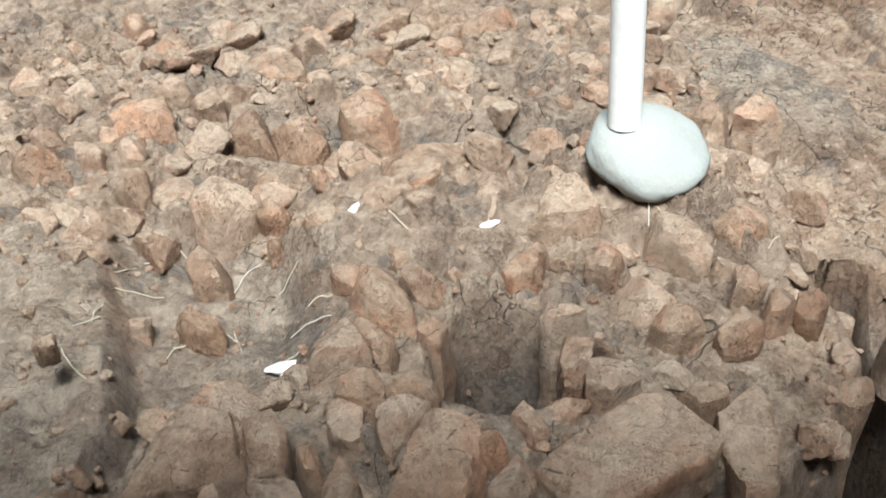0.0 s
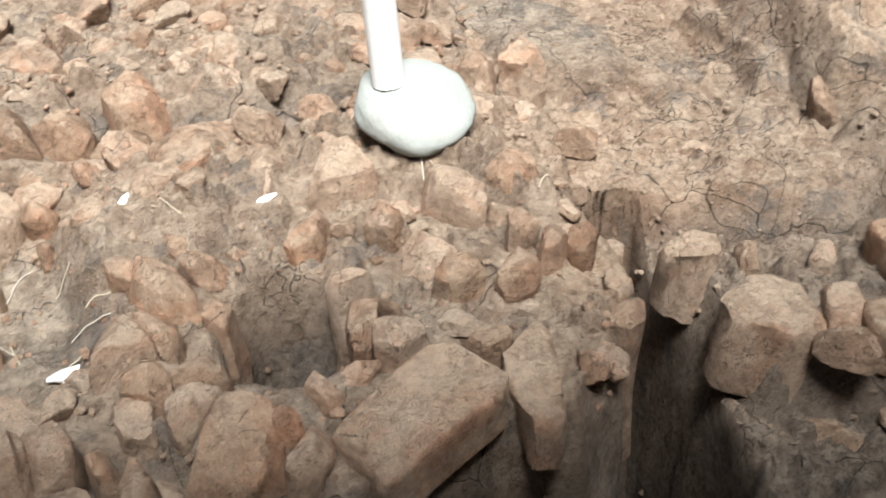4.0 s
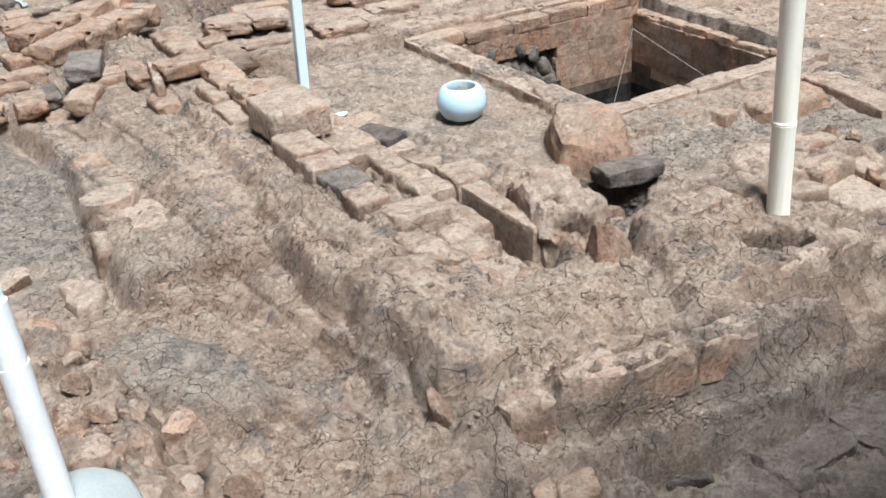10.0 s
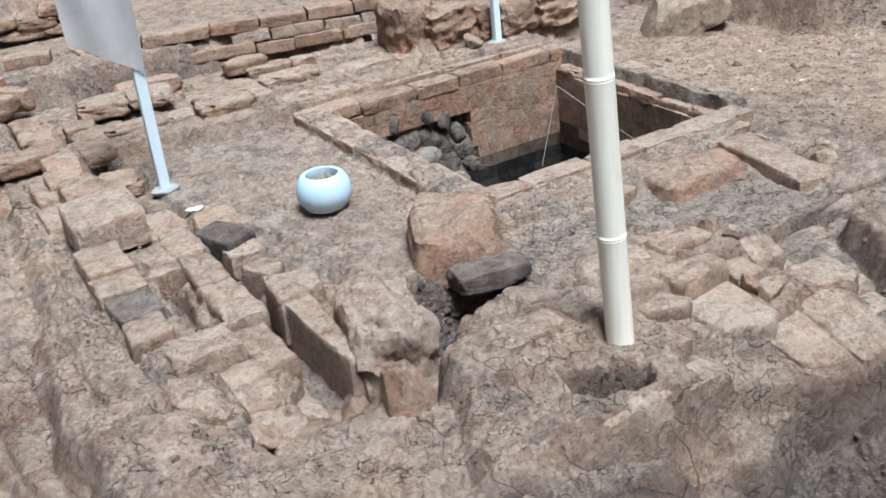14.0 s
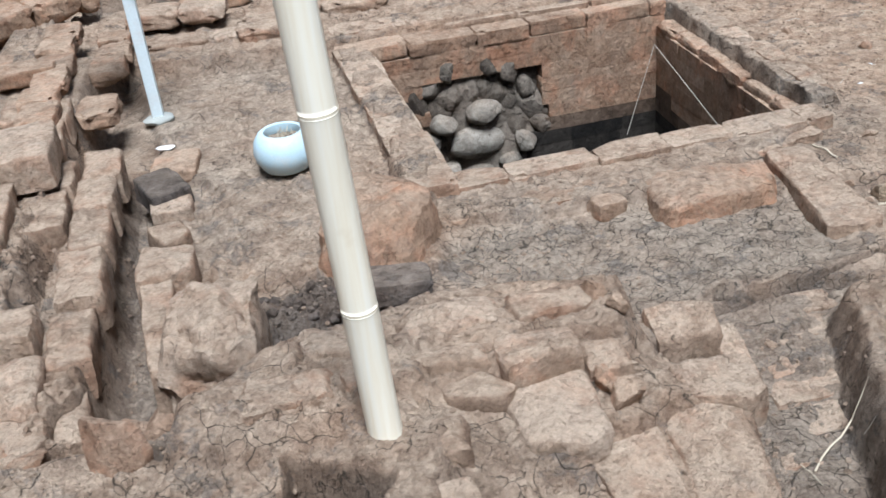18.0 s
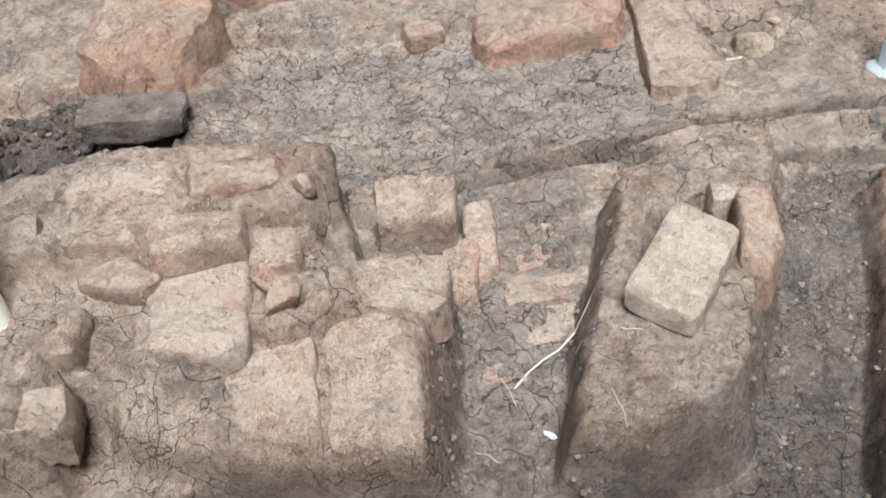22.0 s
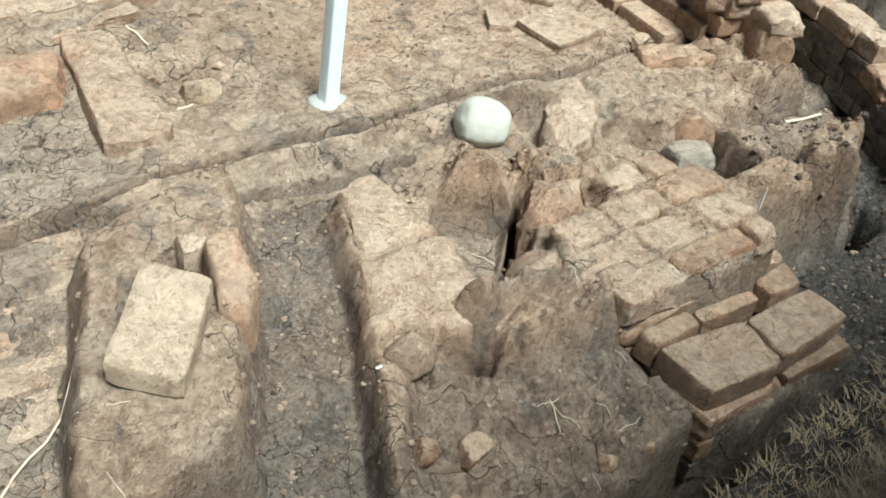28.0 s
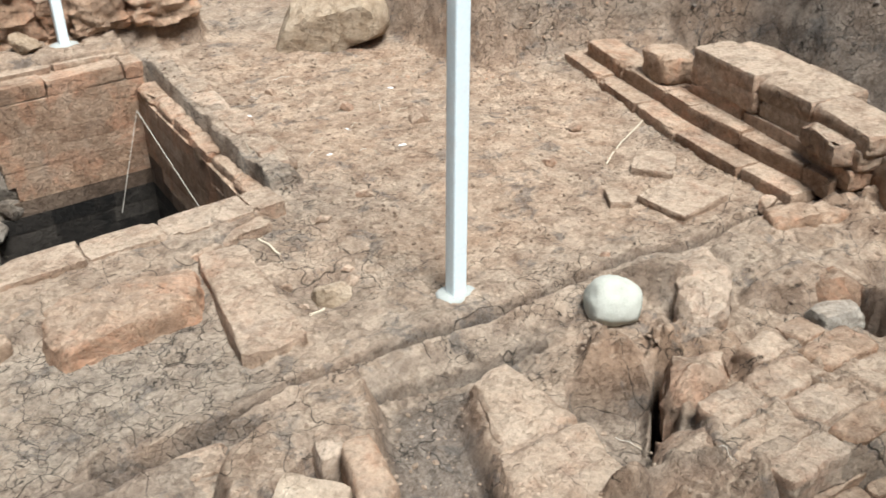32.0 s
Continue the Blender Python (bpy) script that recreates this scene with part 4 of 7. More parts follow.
def crag_mesh(seed):
    """A unit block of crumbling masonry: a box eaten away by weather."""
    rnd = random.Random(seed)
    bm = bmesh.new()
    bmesh.ops.create_cube(bm, size=1)
    bmesh.ops.subdivide_edges(bm, edges=bm.edges[:], cuts=17, use_grid_fill=True)
    off = Vector((rnd.uniform(0, 90), rnd.uniform(0, 90), rnd.uniform(0, 90)))
    for v in bm.verts:
        p = v.co.copy()
        q = p.normalized() * 0.56
        k = 0.32 + 0.2 * noise.noise(p * 1.7 + off)
        q = p * (1 - k) + q * k
        q += noise.noise_vector(p * 2.6 + off) * 0.09 + noise.noise_vector(p * 6 + off) * 0.05 + noise.noise_vector(p * 14 + off) * 0.028
        ledge = noise.noise(Vector((p.x * 1.5, p.y * 1.5, p.z * 7)) + off)
        v.co = Vector((q.x * (1 + 0.10 * ledge), q.y * (1 + 0.10 * ledge), q.z))
    me = bpy.data.meshes.new("crag")
    bm.to_mesh(me)
    bm.free()
    for p in me.polygons:
        p.use_smooth = True
    sharpen(me, 40)
    return me


CRAGS = [crag_mesh(700 + k) for k in range(5)]
ROCKS = [rock_mesh(100 + k) for k in range(12)]
PEBBLES = [rock_mesh(200 + k, 9, 0.2, 2) for k in range(5)]
SMOOTH = [rock_mesh(300 + k, 5, 0.75) for k in range(4)]
LUMPS = [rock_mesh(500 + k, 8, 0.4, 4) for k in range(7)]
MESHES = {}


def of(me, mat):
    """The same mesh in another material."""
    key = (me.name, mat.name)
    if key not in MESHES:
        MESHES[key] = me.copy()
        MESHES[key].materials.clear()
        MESHES[key].materials.append(mat)
    return MESHES[key]


def lay(name, me, mat, x, y, z, size, turn=0.0, lean=(0, 0), parent=None):
    ob = new(name, of(me, mat))
    ob.matrix_world = pose(x, y, z, lean[0], lean[1], turn) @ Matrix.Diagonal((*size, 1))
    if parent:
        ob.parent = parent
    return ob


def brick(x, y, top, length=0.30, width=0.18, height=0.07, turn=0.0, mat=None, parent=None, worn=False, lean=None, name="brick"):
    rnd = random.random
    lean = lean or ((rnd() - 0.5) * 4, (rnd() - 0.5) * 4)
    return lay(name, random.choice(LINING if worn == "lining" else FLAT if worn is None else WORN if worn else BRICKS), mat or BRICK, x, y, top - height / 2, (length, width, height), turn, lean, parent)


def course(parent, ax, ay, bx, by, top, length=0.30, width=0.16, height=0.07, mat=None, worn=False, skip=0.0, jitter=0.008, shift=0.0):
    """A row of bricks from a to b, end to end."""
    d, turn = math.hypot(bx - ax, by - ay), math.degrees(math.atan2(by - ay, bx - ax))
    ux, uy, s = (bx - ax) / d, (by - ay) / d, -shift * length
    while s < d - 0.04:
        l = min(length * random.uniform(0.78, 1.15), d - s + 0.02)
        if s + l > 0.05 and random.random() >= skip:
            a = max(s, 0)
            mid, k = (a + s + l) / 2, random.uniform(-jitter, jitter)
            brick(ax + ux * mid - uy * k, ay + uy * mid + ux * k, top + random.uniform(-jitter, jitter) - (0.009 if worn else 0.0), s + l - a - 0.003, width * random.uniform(0.94, 1.04), height, turn + random.uniform(-2, 2), mat, parent, worn)
        s += l


def empty(name, label, category, kind="", group=""):
    return tagged(new(name), label, category, group, kind)


def stone(x, y, wide, deep, tall=None, turn=None, sink=0.3, mat=None, label="", name="stone", group="", z=None, meshes=None):
    tall = tall or min(wide, deep) * 0.85
    z = ground(x, y) if z is None else z
    ob = lay(name, random.choice(meshes or ROCKS), mat or STONE, x, y, z + tall * (0.5 - sink), (wide * 1.08, deep * 1.08, tall * 1.08), 0.0, (random.uniform(-14, 14), random.uniform(-14, 14)))
    return tagged(ob, label or "angular reddish-brown stone half sunk in dry clay", "stone", group)


def shaped(name, corners, top, height, mat, parent=None, edge=0.014, wear=0.006, tilt=(0.0, 0.0), dome=0.0, flare=0.03, depth=1.0, bed=None, facets=0):
    """A worn brick or stone over an outline of the plan: upright sides, rounded rim, uneven top; bed: how far it stands out of the ground at most."""
    far = max(c[1] for c in corners)
    corners = [(x, far - (far - y) * depth) for x, y in corners]
    cx, cy = sum(c[0] for c in corners) / len(corners), sum(c[1] for c in corners) / len(corners)
    if bed is not None:
        top = min(top, ground(cx, cy) + bed)
    line = []
    for (ax, ay), (bx, by) in zip(corners, corners[1:] + corners[:1]):
        n = max(3, min(8, int(math.hypot(bx - ax, by - ay) / 0.022)))
        line += [(ax + (bx - ax) * k / n - cx, ay + (by - ay) * k / n - cy) for k in range(n)]
    n = len(line)
    line = [(0.64 * line[k][0] + 0.18 * (line[k - 1][0] + line[(k + 1) % n][0]), 0.64 * line[k][1] + 0.18 * (line[k - 1][1] + line[(k + 1) % n][1])) for k in range(n)]
    radius = sum(math.hypot(*p) for p in line) / n
    inset = min(0.45, edge / radius)
    rings = ((1 + flare, -height), (1 + flare * 0.7, -height * 0.55)) + (((1 + flare * 0.35, -height * 0.36), (1 + flare * 0.2, -height * 0.22)) if facets else ()) + ((1.0, -edge * 1.3), (1 - inset * 0.3, -edge * 0.35), (1 - inset, 0.0), ((1 - inset) * 0.62, dome * 0.7), ((1 - inset) * 0.28, dome))
    off = Vector((random.uniform(0, 90), random.uniform(0, 90), random.uniform(0, 90)))
    verts = []
    for scale, z in rings + ((0.0, dome),):
        for x, y in line if scale else [(0.0, 0.0)]:
            p = Vector((x * scale, y * scale, z))
            p += noise.noise_vector(p * 9 + off) * wear * 1.3 + noise.noise_vector(p * 24 + off) * wear * 0.9 + noise.noise_vector(p * 60 + off) * wear * 0.5
            p.z += (tilt[0] * x + tilt[1] * y) * scale
            verts.append(p)
    for _ in range(facets):
        a, b = random.uniform(0, 2 * math.pi), random.uniform(0.25, 1.2)
        way = Vector((math.cos(a) * math.cos(b), math.sin(a) * math.cos(b), math.sin(b)))
        far = max(p.dot(way) for p in verts) - random.uniform(0.10, 0.32) * radius
        verts = [p - way * max(0.0, p.dot(way) - far) * 0.94 for p in verts]
    faces = [(r * n + k, r * n + (k + 1) % n, (r + 1) * n + (k + 1) % n, (r + 1) * n + k) for r in range(len(rings) - 1) for k in range(n)]
    faces += [((len(rings) - 1) * n + k, (len(rings) - 1) * n + (k + 1) % n, len(rings) * n) for k in range(n)]
    if sum(a[0] * b[1] - a[1] * b[0] for a, b in zip(line, line[1:] + line[:1])) < 0:
        faces = [f[::-1] for f in faces]
    me = bpy.data.meshes.new(name)
    me.from_pydata(verts, [], faces)
    for p in me.polygons:
        p.use_smooth = True
    sharpen(me, 30 if facets else 46)
    me.materials.append(mat)
    ob = new(name, me)
    ob.location = (cx, cy, top)
    if parent:
        ob.parent = parent
    return ob


# ---------------------------------------------------------------- poles
def tube(bm, a, b, ra, rb=None, sides=20, cap=True):
    """A round bar from a to b."""
    a, b = Vector(a), Vector(b)
    m = Matrix.Translation((a + b) / 2) @ (b - a).to_track_quat("Z", "Y").to_matrix().to_4x4()
    bmesh.ops.create_cone(bm, cap_ends=cap, segments=sides, radius1=ra, radius2=ra if rb is None else rb, depth=(b - a).length, matrix=m)
    return bm


def square_bar(a, b, width):
    a, b = Vector(a), Vector(b)
    bm = bmesh.new()
    m = Matrix.Translation((a + b) / 2) @ (b - a).to_track_quat("Z", "Y").to_matrix().to_4x4() @ Matrix.Diagonal((width, width, (b - a).length, 1))
    bmesh.ops.create_cube(bm, size=1, matrix=m)
    edges = [e for e in bm.edges if (e.verts[0].co - e.verts[1].co).length > width * 2]
    bmesh.ops.bevel(bm, geom=edges, offset=width * 0.12, segments=3, profile=0.5, affect="EDGES")
    return bm


def lump(size, seed, squash=1.0, level=3, rough=0.10):
    bm = bmesh.new()
    bmesh.ops.create_icosphere(bm, subdivisions=level, radius=0.5)
    off = Vector((seed * 7.7, seed * 3.1, 5))
    for v in bm.verts:
        d = v.co.normalized()
        k = 1 + rough * noise.noise(d * 1.6 + off) + rough * 0.35 * noise.noise(d * 5 + off)
        v.co = Vector((v.co.x * size[0], v.co.y * size[1], v.co.z * size[2])) * k
    return bm


def ring_profile(profile, sides=40):
    """A turned body from (radius, height) pairs."""
    bm = bmesh.new()
    loops = []
    for r, z in profile:
        loops.append([bm.verts.new((r * math.cos(2 * math.pi * k / sides), r * math.sin(2 * math.pi * k / sides), z)) for k in range(sides)])
    for a, b in zip(loops, loops[1:]):
        for k in range(sides):
            bm.faces.new((a[k], a[(k + 1) % sides], b[(k + 1) % sides], b[k]))
    bm.faces.new(loops[0][::-1])
    bm.faces.new(loops[-1])
    bmesh.ops.recalc_face_normals(bm, faces=bm.faces[:])
    return bm


def pipe_pole(x, y):
    z = ground(x, y)
    pole = empty("roof_post", "white plastic pipe post in a round cement foot on rubble", "post")
    pole.location = (x, y, z)
    foot = part("cement_foot", lump((0.25, 0.27, 0.115), 3, rough=0.11, level=4), CONCRETE, pole, "lumpy pale grey cement foot")
    foot.location = (0.045, -0.01, 0.045)
    foot.rotation_euler = (radians(14), radians(6), 0)
    up = Vector((-0.034, 0.043, 0.998))
    bm = tube(bmesh.new(), up * 0.10, up * 0.49, 0.0345, 0.0345, 28)
    part("pipe_sleeve", bm, PVC, pole, "white plastic pipe sleeve")
    bm = tube(bmesh.new(), up * 0.46, up * 0.645, 0.0325, 0.0325, 28)
    part("upper_sleeve", bm, PVC, pole, "white plastic pipe sleeve")
    part("steel_post", square_bar(up * 0.60, up * 2.9, 0.042), STEEL, pole, "pale blue painted square steel post")


def bamboo_pole(x, y):
    z = ground(x, y)
    pole = empty("bamboo_post", "dry yellow bamboo post standing on worn brickwork", "post")
    pole.location = (x, y, z)
    up = Vector((-0.044, 0.004, 0.999))
    s, r, k = -0.03, 0.042, 0
    while s < 2.6:
        l = (0.37, 0.47, 0.49, 0.50, 0.50, 0.50, 0.50, 0.50)[k % 8]
        bm = bmesh.new()
        for a, b, ra, rb in ((0, 0.006, 1.01, 1.018), (0.006, 0.02, 1.018, 1.0), (0.02, l * 0.6, 1.0, 0.99), (l * 0.6, l - 0.012, 0.99, 1.0), (l - 0.012, l, 1.0, 1.02)):
            tube(bm, up * (s + a), up * (s + b), r * ra, r * rb, 26, cap=a == 0)
        bmesh.ops.remove_doubles(bm, verts=bm.verts[:], dist=0.0008)
        joint = part("bamboo_joint", bm, BAMBOO, pole)
        part("node_ring", tube(bmesh.new(), up * (s + 0.004), up * (s + 0.010), r * 1.022, r * 1.022, 26), BAMBOO_NODE, joint, "pale raised ring")
        s, r, k = s + l, r * 0.985, k + 1


def steel_pole(x, y, up, width, foot, name_label, base=None):
    z = ground(x, y)
    pole = empty("roof_post", name_label, "post")
    pole.location = (x, y, z)
    up = Vector(up)
    part("steel_post", square_bar(up * -0.05, up * 2.9, width), STEEL, pole)
    part("cement_foot", lump((foot, foot * 0.8, foot * 0.35), int(x * 10), rough=0.25), base or CONCRETE, pole, "crumbling cement patch")
    return pole


pipe_pole(0.349, 1.865)
bamboo_pole(2.95, 2.03)
steel_pole(5.42, 2.79, (0.03, 0.0, 1.0), 0.052, 0.13, "pale blue square steel post in cracked clay")
steel_pole(5.0, 5.72, (0.0, -0.01, 1.0), 0.05, 0.14, "pale blue steel post on old brickwork")
flag_pole = steel_pole(2.42, 5.03, (-0.005, -0.07, 0.996), 0.055, 0.15, "leaning pale blue steel post with a small red and white flag")
steel_pole(1.45, 7.9, (0.0, -0.05, 1.0), 0.05, 0.14, "pale blue steel post among brick walls")


def flag(parent):
    """A small cloth tied to the post, red over white, hanging in folds."""
    for name, mat, z0, z1, label in (("white_half", CLOTH_WHITE, 0.64, 1.15, "white half of the cloth"), ("red_half", CLOTH_RED, 1.15, 1.6, "red half of the cloth")):
        bm = bmesh.new()
        n, rows = 14, 10
        grid = []
        for j in range(rows + 1):
            k = j / rows
            row = []
            for i in range(n + 1):
                u = i / n
                x = -0.33 * (1 - u) + 0.02
                z = z0 + (z1 - z0) * k + (0.22 * (1 - u) * (1 - k) if name == "white_half" else 0)
                row.append(bm.verts.new((x, -0.06 - 0.07 * z + 0.025 * math.sin(u * 9 + k * 2), z)))
            grid.append(row)
        for a, b in zip(grid, grid[1:]):
            for i in range(n):
                bm.faces.new((a[i], a[i + 1], b[i + 1], b[i]))
        bmesh.ops.solidify(bm, geom=bm.faces[:], thickness=0.003)
        part(name, bm, mat, parent, label)


flag(flag_pole)


# ---------------------------------------------------------------- pot
def flower_pot(x, y):
    z = ground(x, y)
    pot = empty("pot", "squat round pale blue pot standing on dry clay", "pot")
    pot.location = (x, y, z)
    outer = [(0.07, 0.0), (0.10, 0.015), (0.128, 0.06), (0.134, 0.095), (0.126, 0.14), (0.105, 0.172), (0.088, 0.182), (0.078, 0.178), (0.076, 0.150), (0.09, 0.12)]
    part("body", ring_profile(outer), POT, pot)
    bm = ring_profile([(0.082, 0.10), (0.086, 0.135), (0.06, 0.142), (0.02, 0.146)], 24)
    for v in bm.verts:
        v.co.z += 0.012 * noise.noise(v.co * 40)
    part("soil", bm, EARTH, pot, "dark ashes and sticks filling")
    rnd = random.Random(5)
    for _ in range(22):
        a, r = rnd.uniform(0, 6.28), rnd.uniform(0, 0.055)
        bm = tube(bmesh.new(), (r * math.cos(a), r * math.sin(a), 0.13), (r * math.cos(a) + rnd.uniform(-0.02, 0.02), r * math.sin(a) + rnd.uniform(-0.02, 0.02), rnd.uniform(0.16, 0.185)), 0.0018, 0.0014, 6)
        part("incense_stick", bm, STRAW, pot)


flower_pot(2.95, 4.17)


# ---------------------------------------------------------------- rubble mound
# outlines of the stones that lie in the mound, each with the height of its top
STONES_FRONT = [
    (0.24, (-0.45, 1.20), (-0.37, 1.20), (-0.34, 1.07), (-0.46, 1.06), (-0.52, 1.01), (-0.55, 1.02), (-0.51, 1.11)),
    (0.24, (-0.37, 1.20), (-0.30, 1.20), (-0.28, 1.16), (-0.28, 1.10), (-0.34, 1.07)),
    (0.18, (-0.51, 1.11), (-0.46, 1.10), (-0.42, 1.03), (-0.46, 0.94), (-0.52, 0.93), (-0.52, 1.00)),
    (0.2, (-0.40, 1.10), (-0.36, 1.09), (-0.33, 1.01), (-0.37, 1.00), (-0.41, 1.03)),
    (0.2, (-0.34, 1.13), (-0.30, 1.13), (-0.25, 1.07), (-0.24, 1.02), (-0.29, 0.98), (-0.34, 1.08)),
    (0.22, (-0.27, 1.14), (-0.23, 1.14), (-0.21, 1.09), (-0.25, 1.08)),
    (0.22, (-0.20, 1.12), (-0.16, 1.06), (-0.13, 0.98), (-0.16, 0.88), (-0.20, 0.89), (-0.22, 1.03)),
    (0.13, (-0.12, 1.05), (-0.09, 1.06), (-0.03, 0.99), (-0.03, 0.95), (-0.08, 0.96), (-0.12, 1.01)),
]
STONES_LEDGE = [
    (0.22, (-0.23, 1.25), (-0.18, 1.24), (-0.16, 1.20), (-0.16, 1.11), (-0.22, 1.12)),
    (0.235, (-0.15, 1.20), (-0.07, 1.23), (-0.04, 1.23), (-0.08, 1.17), (-0.12, 1.13), (-0.14, 1.14)),
    (0.25, (-0.12, 1.08), (-0.04, 1.21), (0.01, 1.20), (0.03, 1.14), (0.02, 1.01), (-0.04, 0.94), (-0.11, 0.98), (-0.13, 1.03)),
    (0.23, (0.03, 1.15), (0.06, 1.15), (0.07, 1.10), (0.06, 1.06), (0.02, 1.08)),
    (0.22, (0.03, 1.04), (0.08, 1.12), (0.12, 1.07), (0.10, 1.02), (0.06, 0.98), (0.03, 1.01)),
    (0.17, (0.09, 1.04), (0.13, 1.07), (0.14, 1.02), (0.12, 0.99), (0.09, 1.01)),
    (0.23, (0.06, 1.19), (0.09, 1.24), (0.12, 1.20), (0.14, 1.14), (0.11, 1.11), (0.08, 1.16)),
    (0.22, (0.13, 1.22), (0.16, 1.24), (0.21, 1.23), (0.18, 1.18), (0.14, 1.16)),
]
STONES_EDGE = [
    (0.27, (0.21, 1.27), (0.27, 1.29), (0.29, 1.24), (0.24, 1.19), (0.20, 1.22)),
    (0.25, (0.17, 1.34), (0.20, 1.39), (0.28, 1.38), (0.27, 1.32), (0.21, 1.29), (0.20, 1.21), (0.16, 1.21)),
    (0.25, (0.35, 1.23), (0.39, 1.25), (0.44, 1.23), (0.42, 1.18), (0.37, 1.16)),
    (0.29, (0.44, 1.36), (0.50, 1.45), (0.53, 1.37), (0.52, 1.33), (0.45, 1.31)),
    (0.29, (0.50, 1.53), (0.54, 1.54), (0.56, 1.49), (0.54, 1.45), (0.49, 1.46)),
    (0.28, (0.55, 1.43), (0.60, 1.50), (0.61, 1.42), (0.58, 1.34), (0.54, 1.34)),
    (0.25, (0.64, 1.50), (0.67, 1.48), (0.66, 1.37), (0.63, 1.32), (0.60, 1.37)),
    (0.2, (0.63, 1.28), (0.69, 1.30), (0.68, 1.23), (0.64, 1.20), (0.62, 1.22)),
    (0.28, (0.50, 1.67), (0.54, 1.72), (0.62, 1.71), (0.60, 1.63), (0.53, 1.57), (0.50, 1.62)),
    (0.28, (0.38, 1.69), (0.42, 1.71), (0.47, 1.69), (0.49, 1.57), (0.46, 1.53), (0.41, 1.58), (0.36, 1.62)),
]
STONES_CREST = [
    (0.29, (0.15, 1.69), (0.21, 1.86), (0.26, 1.79), (0.30, 1.67), (0.17, 1.66), (0.13, 1.68)),
    (0.28, (0.03, 1.87), (0.10, 1.84), (0.14, 1.81), (0.09, 1.69), (0.06, 1.56), (0.02, 1.58), (0.02, 1.74)),
    (0.25, (0.08, 1.54), (0.16, 1.66), (0.18, 1.61), (0.15, 1.50), (0.10, 1.49)),
    (0.26, (0.25, 1.57), (0.29, 1.65), (0.32, 1.57), (0.32, 1.47), (0.28, 1.41), (0.24, 1.47)),
    (0.24, (0.14, 1.45), (0.23, 1.46), (0.23, 1.42), (0.16, 1.40)),
    (0.25, (0.33, 1.42), (0.37, 1.45), (0.42, 1.43), (0.44, 1.38), (0.36, 1.36)),
    (0.26, (-0.27, 1.26), (-0.23, 1.40), (-0.21, 1.42), (-0.15, 1.34), (-0.15, 1.28), (-0.20, 1.27), (-0.24, 1.21), (-0.26, 1.22)),
    (0.26, (-0.21, 1.42), (-0.16, 1.41), (-0.11, 1.36), (-0.12, 1.29), (-0.14, 1.28), (-0.16, 1.34)),
]
STONES_HOLLOW = [
    (0.25, (-0.21, 1.26), (-0.18, 1.29), (-0.14, 1.28), (-0.13, 1.21), (-0.16, 1.19), (-0.21, 1.23)),
    (0.25, (-0.13, 1.27), (-0.07, 1.29), (-0.04, 1.25), (-0.04, 1.22), (-0.10, 1.20), (-0.13, 1.21)),
    (0.23, (-0.08, 1.45), (-0.02, 1.43), (-0.02, 1.38), (-0.04, 1.26), (-0.08, 1.32)),
    (0.27, (-0.19, 1.56), (-0.14, 1.53), (-0.09, 1.45), (-0.09, 1.38), (-0.12, 1.37), (-0.17, 1.40), (-0.21, 1.50)),
    (0.27, (-0.25, 1.56), (-0.22, 1.59), (-0.19, 1.54), (-0.19, 1.45), (-0.24, 1.52)),
    (0.28, (-0.33, 1.72), (-0.27, 1.79), (-0.23, 1.72), (-0.23, 1.59), (-0.29, 1.62)),
    (0.26, (-0.59, 1.84), (-0.58, 1.94), (-0.52, 1.93), (-0.43, 1.82), (-0.49, 1.75), (-0.56, 1.78)),
    (0.26, (-0.77, 1.91), (-0.75, 1.99), (-0.70, 1.97), (-0.68, 1.85), (-0.70, 1.78), (-0.74, 1.82)),
    (0.19, (-0.58, 1.70), (-0.57, 1.78), (-0.53, 1.75), (-0.48, 1.65), (-0.47, 1.54), (-0.54, 1.55)),
    (0.19, (-0.55, 1.50), (-0.53, 1.55), (-0.46, 1.51), (-0.45, 1.44), (-0.49, 1.44)),
    (0.17, (-0.67, 1.54), (-0.61, 1.55), (-0.59, 1.49), (-0.64, 1.49)),
]
STONES_BANK = [
    (0.19, (-0.41, 1.76), (-0.39, 1.78), (-0.36, 1.74), (-0.39, 1.71)),
    (0.21, (-0.46, 1.99), (-0.44, 2.04), (-0.40, 1.97), (-0.42, 1.95)),
    (0.22, (-0.44, 1.84), (-0.40, 1.88), (-0.35, 1.84), (-0.37, 1.79), (-0.43, 1.81)),
    (0.26, (-0.32, 2.06), (-0.28, 2.14), (-0.25, 2.06), (-0.27, 1.98), (-0.30, 2.01)),
    (0.28, (-0.20, 1.87), (-0.16, 1.96), (-0.06, 2.01), (-0.00, 2.02), (0.03, 1.93), (0.03, 1.87), (-0.08, 1.79), (-0.15, 1.77)),
    (0.24, (-0.15, 1.65), (-0.10, 1.66), (-0.09, 1.61), (-0.12, 1.58)),
    (0.26, (-0.06, 1.75), (-0.00, 1.77), (-0.01, 1.67), (-0.05, 1.65)),
    (0.1, (-0.04, 0.97), (0.05, 0.99), (0.11, 0.94), (0.00, 0.93)),
]
